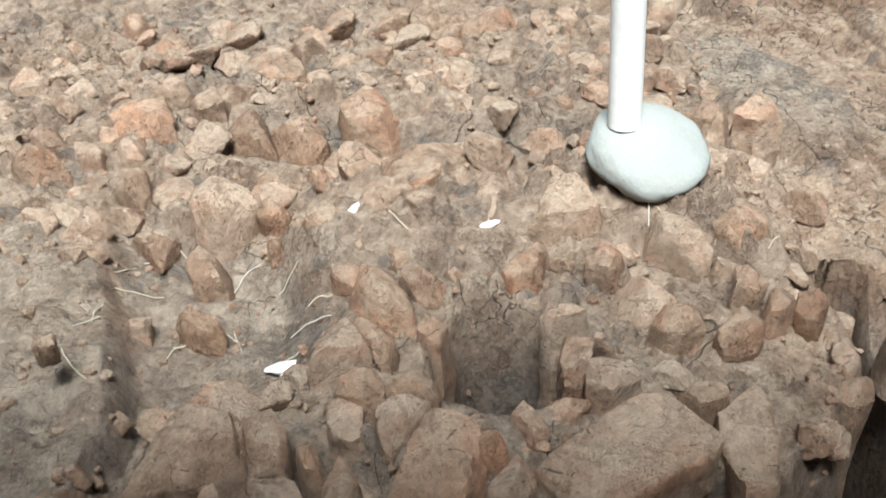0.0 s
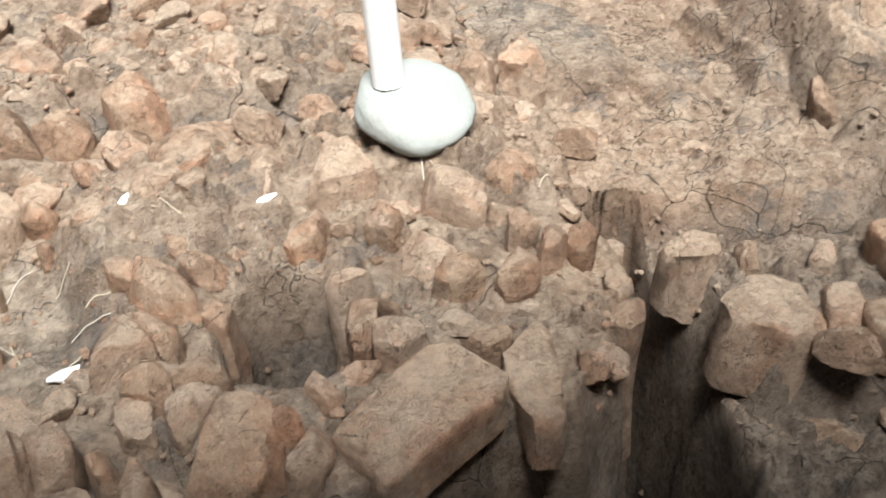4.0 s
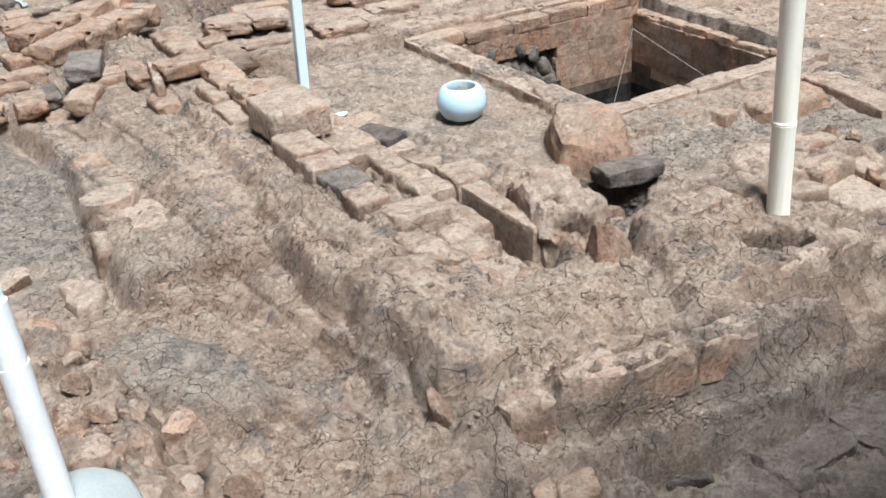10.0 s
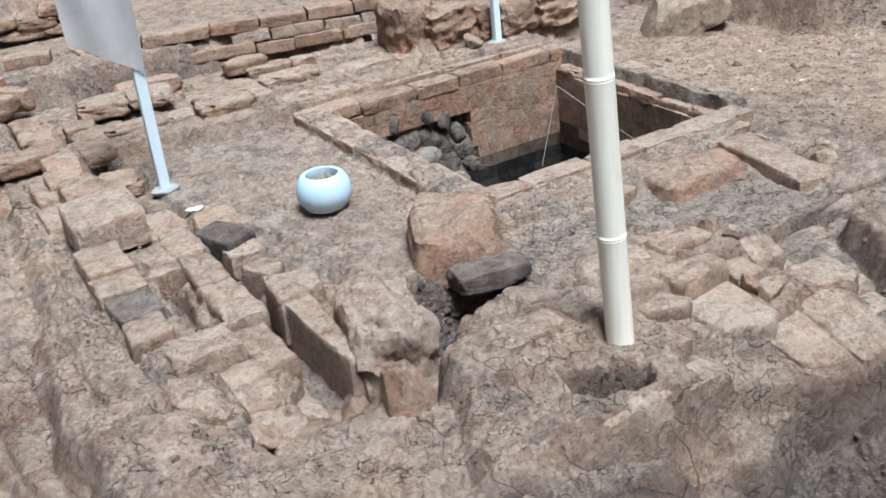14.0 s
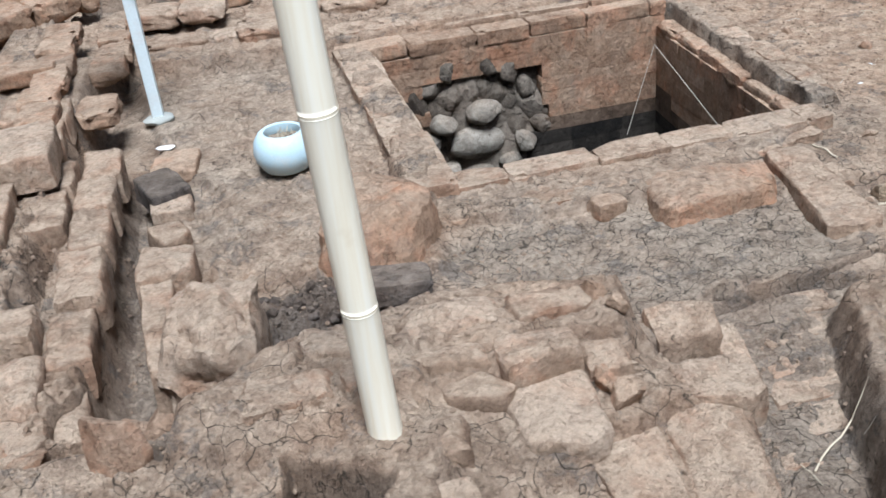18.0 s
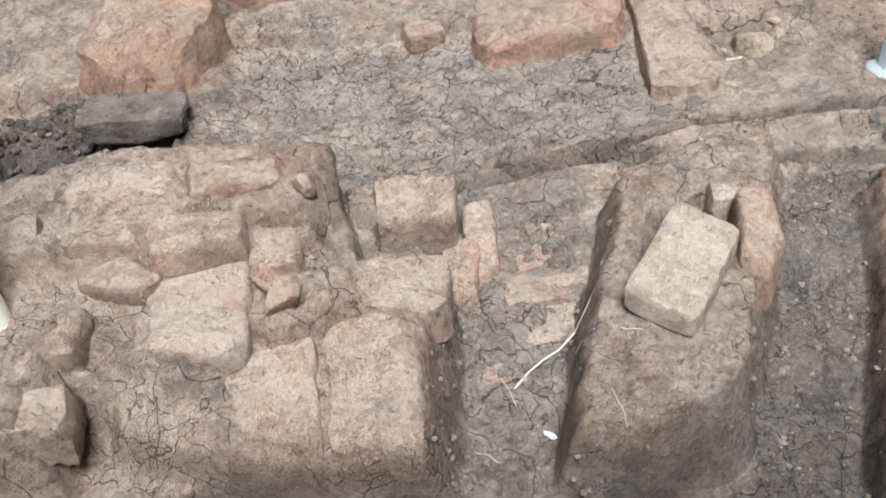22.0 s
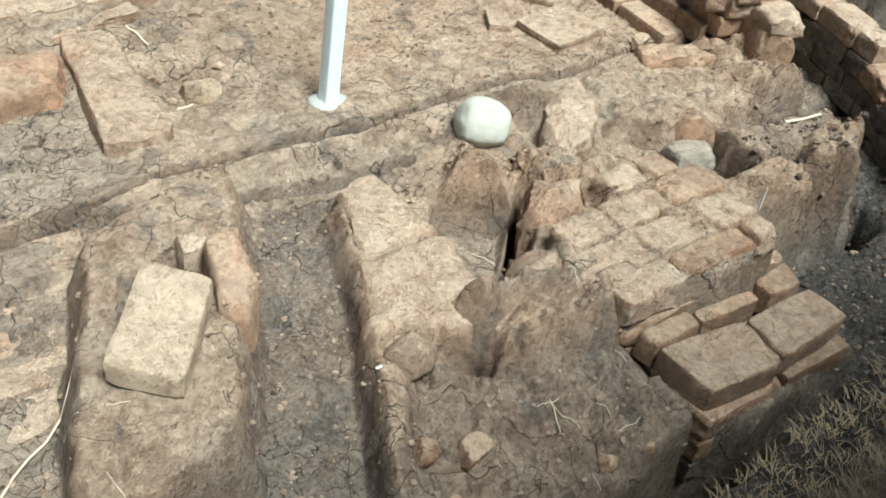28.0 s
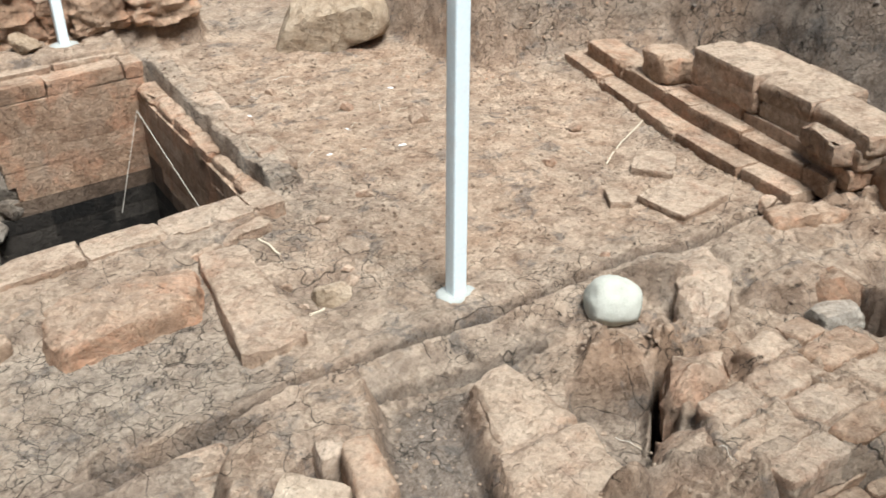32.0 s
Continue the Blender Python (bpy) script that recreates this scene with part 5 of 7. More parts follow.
STONES_BACK = [
    (0.24, (-0.90, 2.25), (-0.83, 2.32), (-0.74, 2.36), (-0.69, 2.20), (-0.76, 2.17), (-0.86, 2.21)),
    (0.22, (-0.98, 2.21), (-0.92, 2.29), (-0.83, 2.21), (-0.87, 2.15)),
    (0.24, (-0.69, 2.33), (-0.62, 2.42), (-0.59, 2.31), (-0.64, 2.26)),
    (0.26, (-0.59, 2.19), (-0.58, 2.34), (-0.52, 2.37), (-0.47, 2.23), (-0.45, 2.03), (-0.51, 1.98), (-0.57, 2.09)),
    (0.26, (-0.49, 2.32), (-0.40, 2.36), (-0.34, 2.25), (-0.32, 2.13), (-0.36, 2.00), (-0.45, 2.14)),
    (0.26, (-0.32, 2.10), (-0.29, 2.14), (-0.25, 2.05), (-0.27, 1.97), (-0.31, 2.00)),
    (0.25, (-0.30, 2.33), (-0.25, 2.43), (-0.18, 2.29), (-0.14, 2.20), (-0.16, 2.06), (-0.25, 2.06), (-0.30, 2.24)),
    (0.22, (-0.27, 2.62), (-0.20, 2.73), (-0.17, 2.63), (-0.19, 2.45), (-0.24, 2.52)),
    (0.22, (-0.47, 2.81), (-0.41, 2.87), (-0.35, 2.74), (-0.37, 2.62), (-0.43, 2.67)),
    (0.22, (-0.75, 2.83), (-0.72, 2.94), (-0.65, 2.84), (-0.65, 2.70), (-0.71, 2.70)),
]
STONES_REAR = [
    (0.22, (-1.02, 2.85), (-1.02, 3.00), (-0.96, 3.00), (-0.92, 2.72), (-0.97, 2.72)),
    (0.22, (-0.59, 2.62), (-0.54, 2.69), (-0.41, 2.65), (-0.40, 2.50), (-0.51, 2.47), (-0.58, 2.55)),
    (0.22, (-0.01, 2.66), (0.02, 2.86), (0.13, 2.96), (0.18, 2.85), (0.16, 2.65), (0.08, 2.58)),
    (0.21, (0.16, 2.79), (0.25, 2.78), (0.33, 2.68), (0.29, 2.60), (0.18, 2.67)),
    (0.2, (0.31, 2.59), (0.39, 2.68), (0.41, 2.56), (0.40, 2.42), (0.30, 2.44)),
    (0.2, (-0.10, 2.32), (-0.06, 2.42), (-0.01, 2.38), (-0.03, 2.29)),
    (0.16, (0.08, 2.56), (0.21, 2.55), (0.21, 2.46), (0.09, 2.47)),
    (0.18, (0.13, 2.35), (0.17, 2.41), (0.20, 2.33), (0.16, 2.25), (0.13, 2.29)),
    (0.22, (0.50, 2.21), (0.55, 2.26), (0.58, 2.20), (0.55, 2.10), (0.50, 2.08)),
    (0.22, (0.59, 2.19), (0.65, 2.24), (0.67, 2.15), (0.64, 2.00), (0.58, 2.02)),
]
STONES_SMALL = [
    (0.19, (0.17, 2.11), (0.22, 2.14), (0.26, 2.06), (0.22, 2.01), (0.16, 2.04)),
    (0.26, (-1.05, 2.04), (-0.99, 2.10), (-0.90, 2.00), (-0.98, 1.98)),
    (0.25, (-1.05, 2.18), (-1.00, 2.20), (-0.94, 2.14), (-0.98, 2.10)),
    (0.24, (-0.92, 2.12), (-0.84, 2.12), (-0.83, 2.05), (-0.89, 2.06)),
    (0.24, (-0.81, 2.13), (-0.75, 2.14), (-0.73, 2.05), (-0.78, 2.04)),
    (0.22, (-0.41, 2.52), (-0.35, 2.54), (-0.33, 2.44), (-0.38, 2.43)),
    (0.24, (0.49, 1.87), (0.55, 1.89), (0.55, 1.80), (0.49, 1.77)),
    (0.2, (0.26, 2.15), (0.30, 2.17), (0.30, 2.08), (0.26, 2.09)),
    (0.2, (0.06, 2.99), (0.18, 2.98), (0.20, 2.82), (0.16, 2.65), (0.05, 2.74)),
    (0.2, (0.20, 2.80), (0.35, 2.74), (0.33, 2.64), (0.27, 2.63), (0.19, 2.72)),
    (0.2, (0.45, 2.39), (0.49, 2.42), (0.53, 2.30), (0.48, 2.24)),
]
random.seed(11)
taken = [(0.27, 1.10, 0.34), (0.45, 1.14, 0.2), (0.35, 1.83, 0.24), (0.08, 1.45, 0.26), (-0.5, 1.55, 0.5), (-1.0, 1.3, 0.9)]
for bed in (STONES_FRONT, STONES_LEDGE, STONES_EDGE, STONES_CREST, STONES_HOLLOW, STONES_BANK, STONES_BACK, STONES_REAR, STONES_SMALL):
    for top, *outline in bed:
        wide = max(c[0] for c in outline) - min(c[0] for c in outline)
        deep = max(c[1] for c in outline) - min(c[1] for c in outline)
        mid = ground(sum(c[0] for c in outline) / len(outline), sum(c[1] for c in outline) / len(outline))
        ob = shaped("stone", outline, top + 0.012, 0.16 if mid > 0.1 else 0.36, random.choice((STONE, STONE, BRICK)), None, min(0.02, wide * 0.12), 0.006 + wide * 0.02, (random.uniform(-0.2, 0.2), random.uniform(-0.05, 0.3)), random.uniform(0.005, 0.02), 0.15, 0.95 if bed is STONES_FRONT else min(0.82, 1.25 * wide / deep), (0.11 if bed is STONES_FRONT else min(0.075, 0.7 * wide)) if mid > 0.1 else None, 6)
        tagged(ob, "angular reddish-brown stone bedded in dry clay", "stone", "stones of the rubble mound")
        taken.append((ob.location.x, ob.location.y, wide))
small = 0
while small < 190:
    x, y, w = random.uniform(-1.2, 0.72), random.uniform(0.95, 2.9), random.uniform(0.03, 0.10)
    if ground(x, y) > 0.12 and all(math.hypot(x - a, y - b) > (w + c) * 0.42 for a, b, c in taken):
        taken.append((x, y, w))
        stone(x, y, w, w * random.uniform(0.7, 1.2), w * random.uniform(0.6, 0.9), sink=0.5, mat=random.choice((STONE, STONE, BRICK_PALE)), group="stones of the rubble mound", meshes=ROCKS)
        small += 1
ob = shaped("brick", [(0.10, 1.08), (0.29, 1.22), (0.33, 1.21), (0.40, 1.12), (0.38, 1.08), (0.17, 0.96), (0.15, 1.01)], 0.25, 0.09, BRICK, None, 0.012, 0.005, (0.06, 0.10), 0.004, 0.0)
tagged(ob, "large reddish whole brick lying on the edge of the rubble mound", "brick", "loose bricks")
ob = shaped("brick", [(0.40, 1.19), (0.48, 1.25), (0.50, 1.22), (0.48, 1.07), (0.45, 1.02), (0.41, 1.02), (0.40, 1.10)], 0.235, 0.11, BRICK, None, 0.014, 0.007, (-0.1, 0.05), 0.004, 0.0)
tagged(ob, "weathered brick wedged beside a larger one", "brick", "loose bricks")
b = lay("brick_fragment", WORN[2], BRICK, -0.68, 1.27, 0.325, (0.035, 0.03, 0.05), 20, (10, 0))
tagged(b, "bright orange brick chip sticking from a clay bank", "brick")

# broken block beside the slot
random.seed(12)
BLOCK_BRICKS = [
    (0.08, (1.29, 1.42), (1.51, 1.41), (1.48, 1.23), (1.27, 1.23)),
    (0.08, (1.31, 1.54), (1.42, 1.55), (1.43, 1.45), (1.29, 1.42)),
    (0.08, (1.47, 1.55), (1.55, 1.57), (1.54, 1.51), (1.47, 1.45), (1.45, 1.46)),
    (0.08, (1.55, 1.55), (1.67, 1.53), (1.63, 1.44), (1.60, 1.42), (1.51, 1.47)),
    (0.06, (1.18, 1.33), (1.25, 1.33), (1.25, 1.25), (1.19, 1.21), (1.15, 1.25)),
    (0.05, (0.92, 1.42), (1.01, 1.48), (1.09, 1.44), (1.09, 1.29), (1.02, 1.27), (0.91, 1.35)),
    (0.04, (0.88, 1.63), (0.99, 1.65), (1.01, 1.57), (0.96, 1.54), (0.88, 1.58)),
    (0.03, (1.04, 1.60), (1.10, 1.61), (1.08, 1.53), (1.02, 1.53)),
    (0.03, (1.20, 1.56), (1.25, 1.55), (1.22, 1.48), (1.17, 1.51)),
    (0.05, (1.15, 1.41), (1.21, 1.40), (1.18, 1.31), (1.12, 1.27), (1.10, 1.31)),
]
for k, (top, *outline) in enumerate(BLOCK_BRICKS):
    ob = shaped("brick" if k < 5 else "stone", outline, top + 0.01, 0.18 if k in (5, 6) else 0.11, BRICK_PALE if k in (0, 4) else BRICK if k < 5 else STONE, None, 0.012 if k < 5 else 0.018, 0.005 if k < 5 else 0.012, (random.uniform(-0.05, 0.05), random.uniform(-0.05, 0.05)), 0.003, 0.02 if k < 5 else 0.12)
    tagged(ob, "squared loose brick set on a broken masonry block" if k < 5 else "weathered stone on a broken masonry block", "brick" if k < 5 else "stone", "bricks of the broken block" if k < 5 else "stones of the broken block")
for _ in range(34):
    x, y = (random.uniform(0.99, 1.03), random.uniform(1.44, 1.66)) if random.random() < 0.25 else (random.uniform(1.08, 1.75), random.uniform(1.17, 1.25))
    w = random.uniform(0.05, 0.13)
    stone(x, y, w, w * 0.9, w * 0.8, sink=0.5, z=random.uniform(-0.22, 0.02), mat=random.choice((STONE, BRICK)), label="broken brick end in the side of a masonry block", name="brick_fragment", group="broken ends of the block")
# slope between mound and wall
for outline in ([(0.40, 2.17), (0.46, 2.33), (0.54, 2.32), (0.54, 2.19), (0.48, 2.16)], [(0.55, 2.20), (0.61, 2.28), (0.66, 2.26), (0.65, 2.16), (0.58, 2.14)], [(0.66, 2.18), (0.69, 2.27), (0.76, 2.28), (0.79, 2.18), (0.74, 2.13)]):
    ob = shaped("stone", outline, 0.25, 0.16, STONE, None, 0.035, 0.012, (0, 0.1), 0.015, 0.1, 0.8)
    tagged(ob, "weathered stone in a row at the edge of the rubble", "stone", "stones of the slope")
for x, y, w, d, h in ((1.44, 1.98, 0.07, 0.09, 0.12), (0.45, 2.45, 0.10, 0.10, 0.1), (0.86, 2.1, 0.1, 0.09, 0.08), (0.35, 3.45, 0.2, 0.16, 0.14), (1.12, 2.0, 0.06, 0.05, 0.04), (0.55, 3.85, 0.12, 0.1, 0.08)):
    stone(x, y, w, d, h, sink=0.3, label="weathered stone lying on a clay slope", group="stones of the slope")


# ---------------------------------------------------------------- long wall
random.seed(21)
long_wall = empty("wall_long", "long worn brick foundation wall of dry orange-brown brick", "wall", "structure")
course(long_wall, 1.92, 4.25, 1.98, 6.2, 0.34, 0.28, 0.18, 0.08, BRICK, True, 0.12, 0.015)
course(long_wall, 2.17, 4.7, 2.24, 6.0, 0.26, 0.28, 0.18, 0.08, BRICK, True, 0.2)
course(long_wall, 1.62, 4.9, 1.70, 6.2, 0.27, 0.27, 0.16, 0.08, BRICK, True, 0.25, 0.02)
course(long_wall, 1.12, 4.3, 1.14, 5.8, 0.13, 0.27, 0.16, 0.1, BRICK, True, 0.3, 0.02)
brick(1.82, 5.26, 0.36, 0.32, 0.17, 0.08, 8, BRICK, long_wall)
brick(1.39, 5.76, 0.34, 0.32, 0.2, 0.1, 70, BRICK_DARK, long_wall)
brick(1.28, 5.4, 0.26, 0.26, 0.16, 0.1, 60, BRICK, long_wall)
course(long_wall, 1.62, 5.05, 1.70, 5.5, 0.33, 0.14, 0.05, 0.1, BRICK_PALE, True)

WALL_FOOT = [
    (0.2, (0.96, 4.20), (1.11, 4.24), (1.19, 4.15), (1.11, 4.00), (0.97, 4.01), (0.91, 4.12)),
    (0.17, (0.88, 3.91), (0.96, 3.88), (0.95, 3.70), (0.86, 3.69)),
    (0.22, (0.68, 3.68), (0.78, 3.73), (0.85, 3.56), (0.80, 3.45), (0.69, 3.42)),
    (0.09, (1.04, 3.86), (1.23, 3.88), (1.20, 3.39), (0.98, 3.30)),
    (0.12, (1.04, 4.16), (1.25, 4.08), (1.23, 3.77), (1.03, 3.79)),
    (0.2, (0.44, 3.47), (0.61, 3.38), (0.59, 3.23), (0.46, 3.21)),
]
for top, *outline in WALL_FOOT:
    shaped("brick", outline, top + 0.006, 0.13, BRICK if top == 0.2 and outline[0][0] < 0.6 else BRICK_PALE, long_wall, 0.022, 0.010, (random.uniform(-0.04, 0.04), random.uniform(-0.04, 0.04)), 0.004, 0.01, 1.0, 0.05)
# two columns of brick on the wall, end to end, and the worn slabs of its near end: x0, y0, x1, y1, top
WALL_COLUMNS = (
    (1.78, 3.90, 2.07, 4.26, 0.42), (1.75, 3.61, 1.92, 3.895, 0.335), (1.74, 3.425, 1.91, 3.605, 0.325), (1.74, 3.21, 1.90, 3.42, 0.318), (1.74, 3.02, 1.89, 3.205, 0.315),
    (1.93, 3.62, 2.10, 3.93, 0.255), (1.93, 3.94, 2.12, 4.24, 0.25), (2.10, 3.48, 2.25, 3.79, 0.215), (2.11, 3.80, 2.26, 4.10, 0.21), (2.12, 4.11, 2.27, 4.42, 0.20),
    (2.08, 3.11, 2.235, 3.47, 0.225), (2.075, 2.78, 2.215, 3.10, 0.20), (1.81, 2.84, 2.06, 3.03, 0.285), (1.93, 2.60, 2.08, 2.83, 0.225), (1.93, 2.31, 2.09, 2.59, 0.185), (2.085, 2.50, 2.20, 2.77, 0.12),
)
for k, (x0, y0, x1, y1, top) in enumerate(WALL_COLUMNS):
    e = [random.uniform(-0.012, 0.012) for _ in range(4)]
    shaped("brick", [(x0 + e[0], y0), (x1 + e[1], y0 + e[2] * 0.5), (x1 + e[1], y1), (x0 + e[3], y1 + e[2] * 0.5)], top, 0.14, BRICK_DARK if k == 3 else BRICK_PALE, long_wall, 0.012 if k < 5 else 0.02, 0.006 if k < 5 else 0.010, (random.uniform(-0.05, 0.05), random.uniform(-0.04, 0.04)), 0.004, 0.0)
shaped("brick", [(1.52, 2.36), (1.62, 2.74), (1.75, 2.68), (1.86, 2.48), (1.76, 2.24)], 0.275, 0.14, BRICK_PALE, long_wall, 0.05, 0.016, (0, 0), 0.01, 0.05, 1.0, 0.03)
shaped("brick", [(1.74, 2.68), (1.76, 2.83), (1.89, 2.81), (1.91, 2.56), (1.85, 2.46)], 0.275, 0.14, BRICK_PALE, long_wall, 0.03, 0.012, (0, 0), 0.008, 0.03, 1.0, 0.035)
for x, y, top in ((1.98, 4.45, 0.30), (1.99, 4.75, 0.31), (2.16, 4.58, 0.21), (1.82, 4.5, 0.36), (1.84, 4.83, 0.38)):
    shaped("brick", box(x - 0.078, y - 0.15, x + 0.078, y + 0.15), top, 0.12, BRICK_PALE, long_wall, 0.018, 0.009, (0, 0), 0.004, 0.01, 1.0, 0.035)

# tumbled brickwork to the north-west
for k in range(26):
    x, y = random.uniform(0.6, 1.7), random.uniform(5.6, 8.2)
    tagged(brick(x, y, ground(x, y) + random.uniform(0.03, 0.07), random.uniform(0.22, 0.34), random.uniform(0.14, 0.2), 0.09, random.choice((5, 90)) + random.uniform(-12, 12), random.choice((BRICK, BRICK, BRICK_DARK)), worn=True), "worn brick half sunk in dry earth", "brick", "tumbled bricks")
ridge = empty("wall_fallen", "fallen rounded ridge of old brickwork", "wall", "structure")
course(ridge, 1.2, 6.15, 2.05, 6.75, 0.37, 0.30, 0.26, 0.14, BRICK, True, 0.0, 0.01)
course(ridge, 1.15, 6.3, 1.95, 6.95, 0.42, 0.30, 0.22, 0.14, BRICK, True, 0.0, 0.01)

# ---------------------------------------------------------------- trench side
random.seed(22)
trench_wall = empty("wall_trench", "row of brick blocks along a narrow trench", "wall", "structure")
TRENCH_BLOCKS = [
    (0.115, (2.30, 4.22), (2.45, 4.31), (2.55, 4.05), (2.38, 3.98)),
    (0.1, (2.35, 3.76), (2.49, 3.81), (2.52, 3.67), (2.42, 3.57)),
    (0.17, (2.35, 3.48), (2.54, 3.43), (2.52, 3.26), (2.32, 3.23)),
    (0.14, (2.34, 3.29), (2.45, 3.27), (2.43, 2.76), (2.36, 2.73)),
]
for k, (top, *outline) in enumerate(TRENCH_BLOCKS):
    shaped("brick", outline, top + 0.004, (0.09, 0.12, 0.20, 0.40)[k], (BRICK_DARK, BRICK_PALE, BRICK_PALE, BRICK_PALE)[k], trench_wall, 0.014, 0.006, (0, 0.05 if k == 3 else 0), 0.003, 0.01)
shaped("brick", [(2.37, 3.92), (2.53, 3.90), (2.54, 4.05), (2.37, 4.06)], 0.085, 0.1, BRICK_PALE, trench_wall, 0.012, 0.005)
course(trench_wall, 2.44, 3.3, 2.42, 4.3, -0.10, 0.3, 0.1, 0.1, BRICK, True)
b = lay("masonry_lump", CRAGS[3], BRICK_PALE, 2.56, 2.88, 0.0, (0.29, 0.40, 0.48), -10, (2, 4))
tagged(b, "tall crumbling lump of pale masonry standing beside the trench", "masonry")
for x, y, z, w, h in ((2.19, 2.78, -0.10, 0.11, 0.09), (2.27, 2.77, -0.11, 0.10, 0.09), (2.35, 2.77, -0.10, 0.11, 0.10), (2.14, 2.53, -0.05, 0.12, 0.10), (2.25, 2.52, -0.10, 0.10, 0.10), (1.92, 2.42, 0.19, 0.12, 0.07), (2.05, 2.36, 0.17, 0.13, 0.08)):
    stone(x, y, w, w * 0.8, h, sink=0.4, z=z, mat=BRICK if y < 2.45 else STONE, label="clod of old masonry wedged across the trench's end", group="stones of the trench")
brick(2.48, 4.42, 0.085, 0.24, 0.2, 0.07, 80, BRICK, trench_wall)
for x, y, w, d, h in ((2.30, 2.22, 0.13, 0.10, 0.16), (2.42, 2.30, 0.09, 0.08, 0.16), (2.66, 2.52, 0.1, 0.08, 0.1), (2.9, 2.86, 0.1, 0.08, 0.12), (2.98, 2.98, 0.09, 0.07, 0.1)):
    stone(x, y, w, d, h, sink=0.35, z=max(ground(x, y), -0.10), label="weathered clod of old masonry beside the trench", group="stones of the trench")
b = lay("stone_slab", BRICKS[4], BRICK_DARK, 3.14, 3.06, 0.06, (0.31, 0.17, 0.08), -5, (-4, 3))
tagged(b, "dark grey stone slab lying across the trench end", "stone slab")

# ---------------------------------------------------------------- pit
random.seed(31)
# pit shade painted into two darker brick colours for the lower courses
BRICK_DEEP_SHADE = brick_material("deep_shade_brick", (0.012, 0.011, 0.010), (0.03, 0.026, 0.022), (0.065, 0.056, 0.047), 0.0, soil=0.0, speck=0.08)
BRICK_HALF_SHADE = brick_material("half_shade_brick", (0.05, 0.034, 0.024), (0.12, 0.082, 0.057), (0.20, 0.145, 0.105), 0.0, soil=0.1, speck=0.3)
pit_rim = empty("wall_pit_rim", "brick rim round a deep square pit", "wall", "structure")
course(pit_rim, 3.47, 3.62, 3.465, 5.48, 0.105, 0.30, 0.205, 0.09, BRICK_PALE, None, 0.0, 0.006)
course(pit_rim, 3.55, 3.80, 3.55, 5.5, 0.05, 0.27, 0.08, 0.09, BRICK_PALE, True, 0.0, 0.008)
course(pit_rim, 3.45, 3.715, 5.2, 3.70, 0.07, 0.36, 0.16, 0.09, BRICK_PALE, None, 0.0, 0.006)
course(pit_rim, 3.48, 3.52, 4.25, 3.46, 0.05, 0.30, 0.16, 0.09, BRICK, False, 0.0, 0.008)
course(pit_rim, 4.62, 3.55, 5.1, 3.60, 0.05, 0.28, 0.14, 0.08, BRICK_PALE, True, 0.0, 0.008)
course(pit_rim, 3.38, 5.47, 5.26, 5.47, 0.10, 0.36, 0.2, 0.08, BRICK, None, 0.0, 0.006)
course(pit_rim, 3.38, 5.68, 4.1, 5.66, 0.15, 0.40, 0.2, 0.08, BRICK_PALE, None, 0.0, 0.008)
course(pit_rim, 4.0, 5.60, 5.2, 5.58, 0.13, 0.40, 0.18, 0.08, BRICK_PALE, None, 0.1, 0.008)
course(pit_rim, 5.36, 3.95, 5.42, 5.52, 0.075, 0.30, 0.13, 0.09, BRICK_PALE, True, 0.05, 0.01)
course(pit_rim, 5.25, 3.86, 5.30, 5.43, -0.005, 0.28, 0.13, 0.09, BRICK, True, 0.0, 0.008)

pit_north = empty("wall_pit_north", "brick lining of the pit, pale orange courses with fine joints", "wall", "structure")
pit_east = empty("wall_pit_east", "brick lining of the pit, grey in shade", "wall", "structure")
# courses step down from plain brick to the two painted shade colours
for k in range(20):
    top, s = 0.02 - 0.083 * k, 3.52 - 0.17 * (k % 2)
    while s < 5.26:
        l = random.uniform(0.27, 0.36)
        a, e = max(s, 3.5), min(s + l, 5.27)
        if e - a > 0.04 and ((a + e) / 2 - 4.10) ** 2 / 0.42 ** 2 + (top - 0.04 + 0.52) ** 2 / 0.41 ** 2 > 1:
            brick((a + e) / 2, 5.432 + random.uniform(-0.002, 0.002), top, e - a + 0.004, 0.12, 0.0845, 0, BRICK_DEEP_SHADE if k > 6.2 + random.random() * 0.8 else BRICK_HALF_SHADE if k > 5.2 + random.random() * 0.8 else BRICK, pit_north, "lining", (0, 0.01))
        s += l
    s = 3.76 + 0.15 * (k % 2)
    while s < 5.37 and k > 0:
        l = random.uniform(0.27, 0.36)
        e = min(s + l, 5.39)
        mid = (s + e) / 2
        brick(5.185 + 0.055 * (mid - 3.76) / 1.74 + 0.05 + random.uniform(-0.002, 0.002), mid, top, e - s + 0.004, 0.12, 0.0845, 88.2, BRICK_DEEP_SHADE if k > 6 else BRICK_HALF_SHADE if k > 4.6 + random.random() * 0.8 else BRICK, pit_east, "lining", (0, 0.01))
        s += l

CLAY_FILL = brick_material("damp_grey_clay", (0.07, 0.06, 0.05), (0.16, 0.14, 0.115), (0.28, 0.245, 0.205), 0.2, soil=0.2)
cavity = lay("clay_fill", ROCKS[3], CLAY_FILL, 4.10, 5.52, -0.52, (1.30, 0.28, 1.20), 0, (0, 0))
tagged(cavity, "grey clay packed in a broken hollow of the pit wall", "clay")
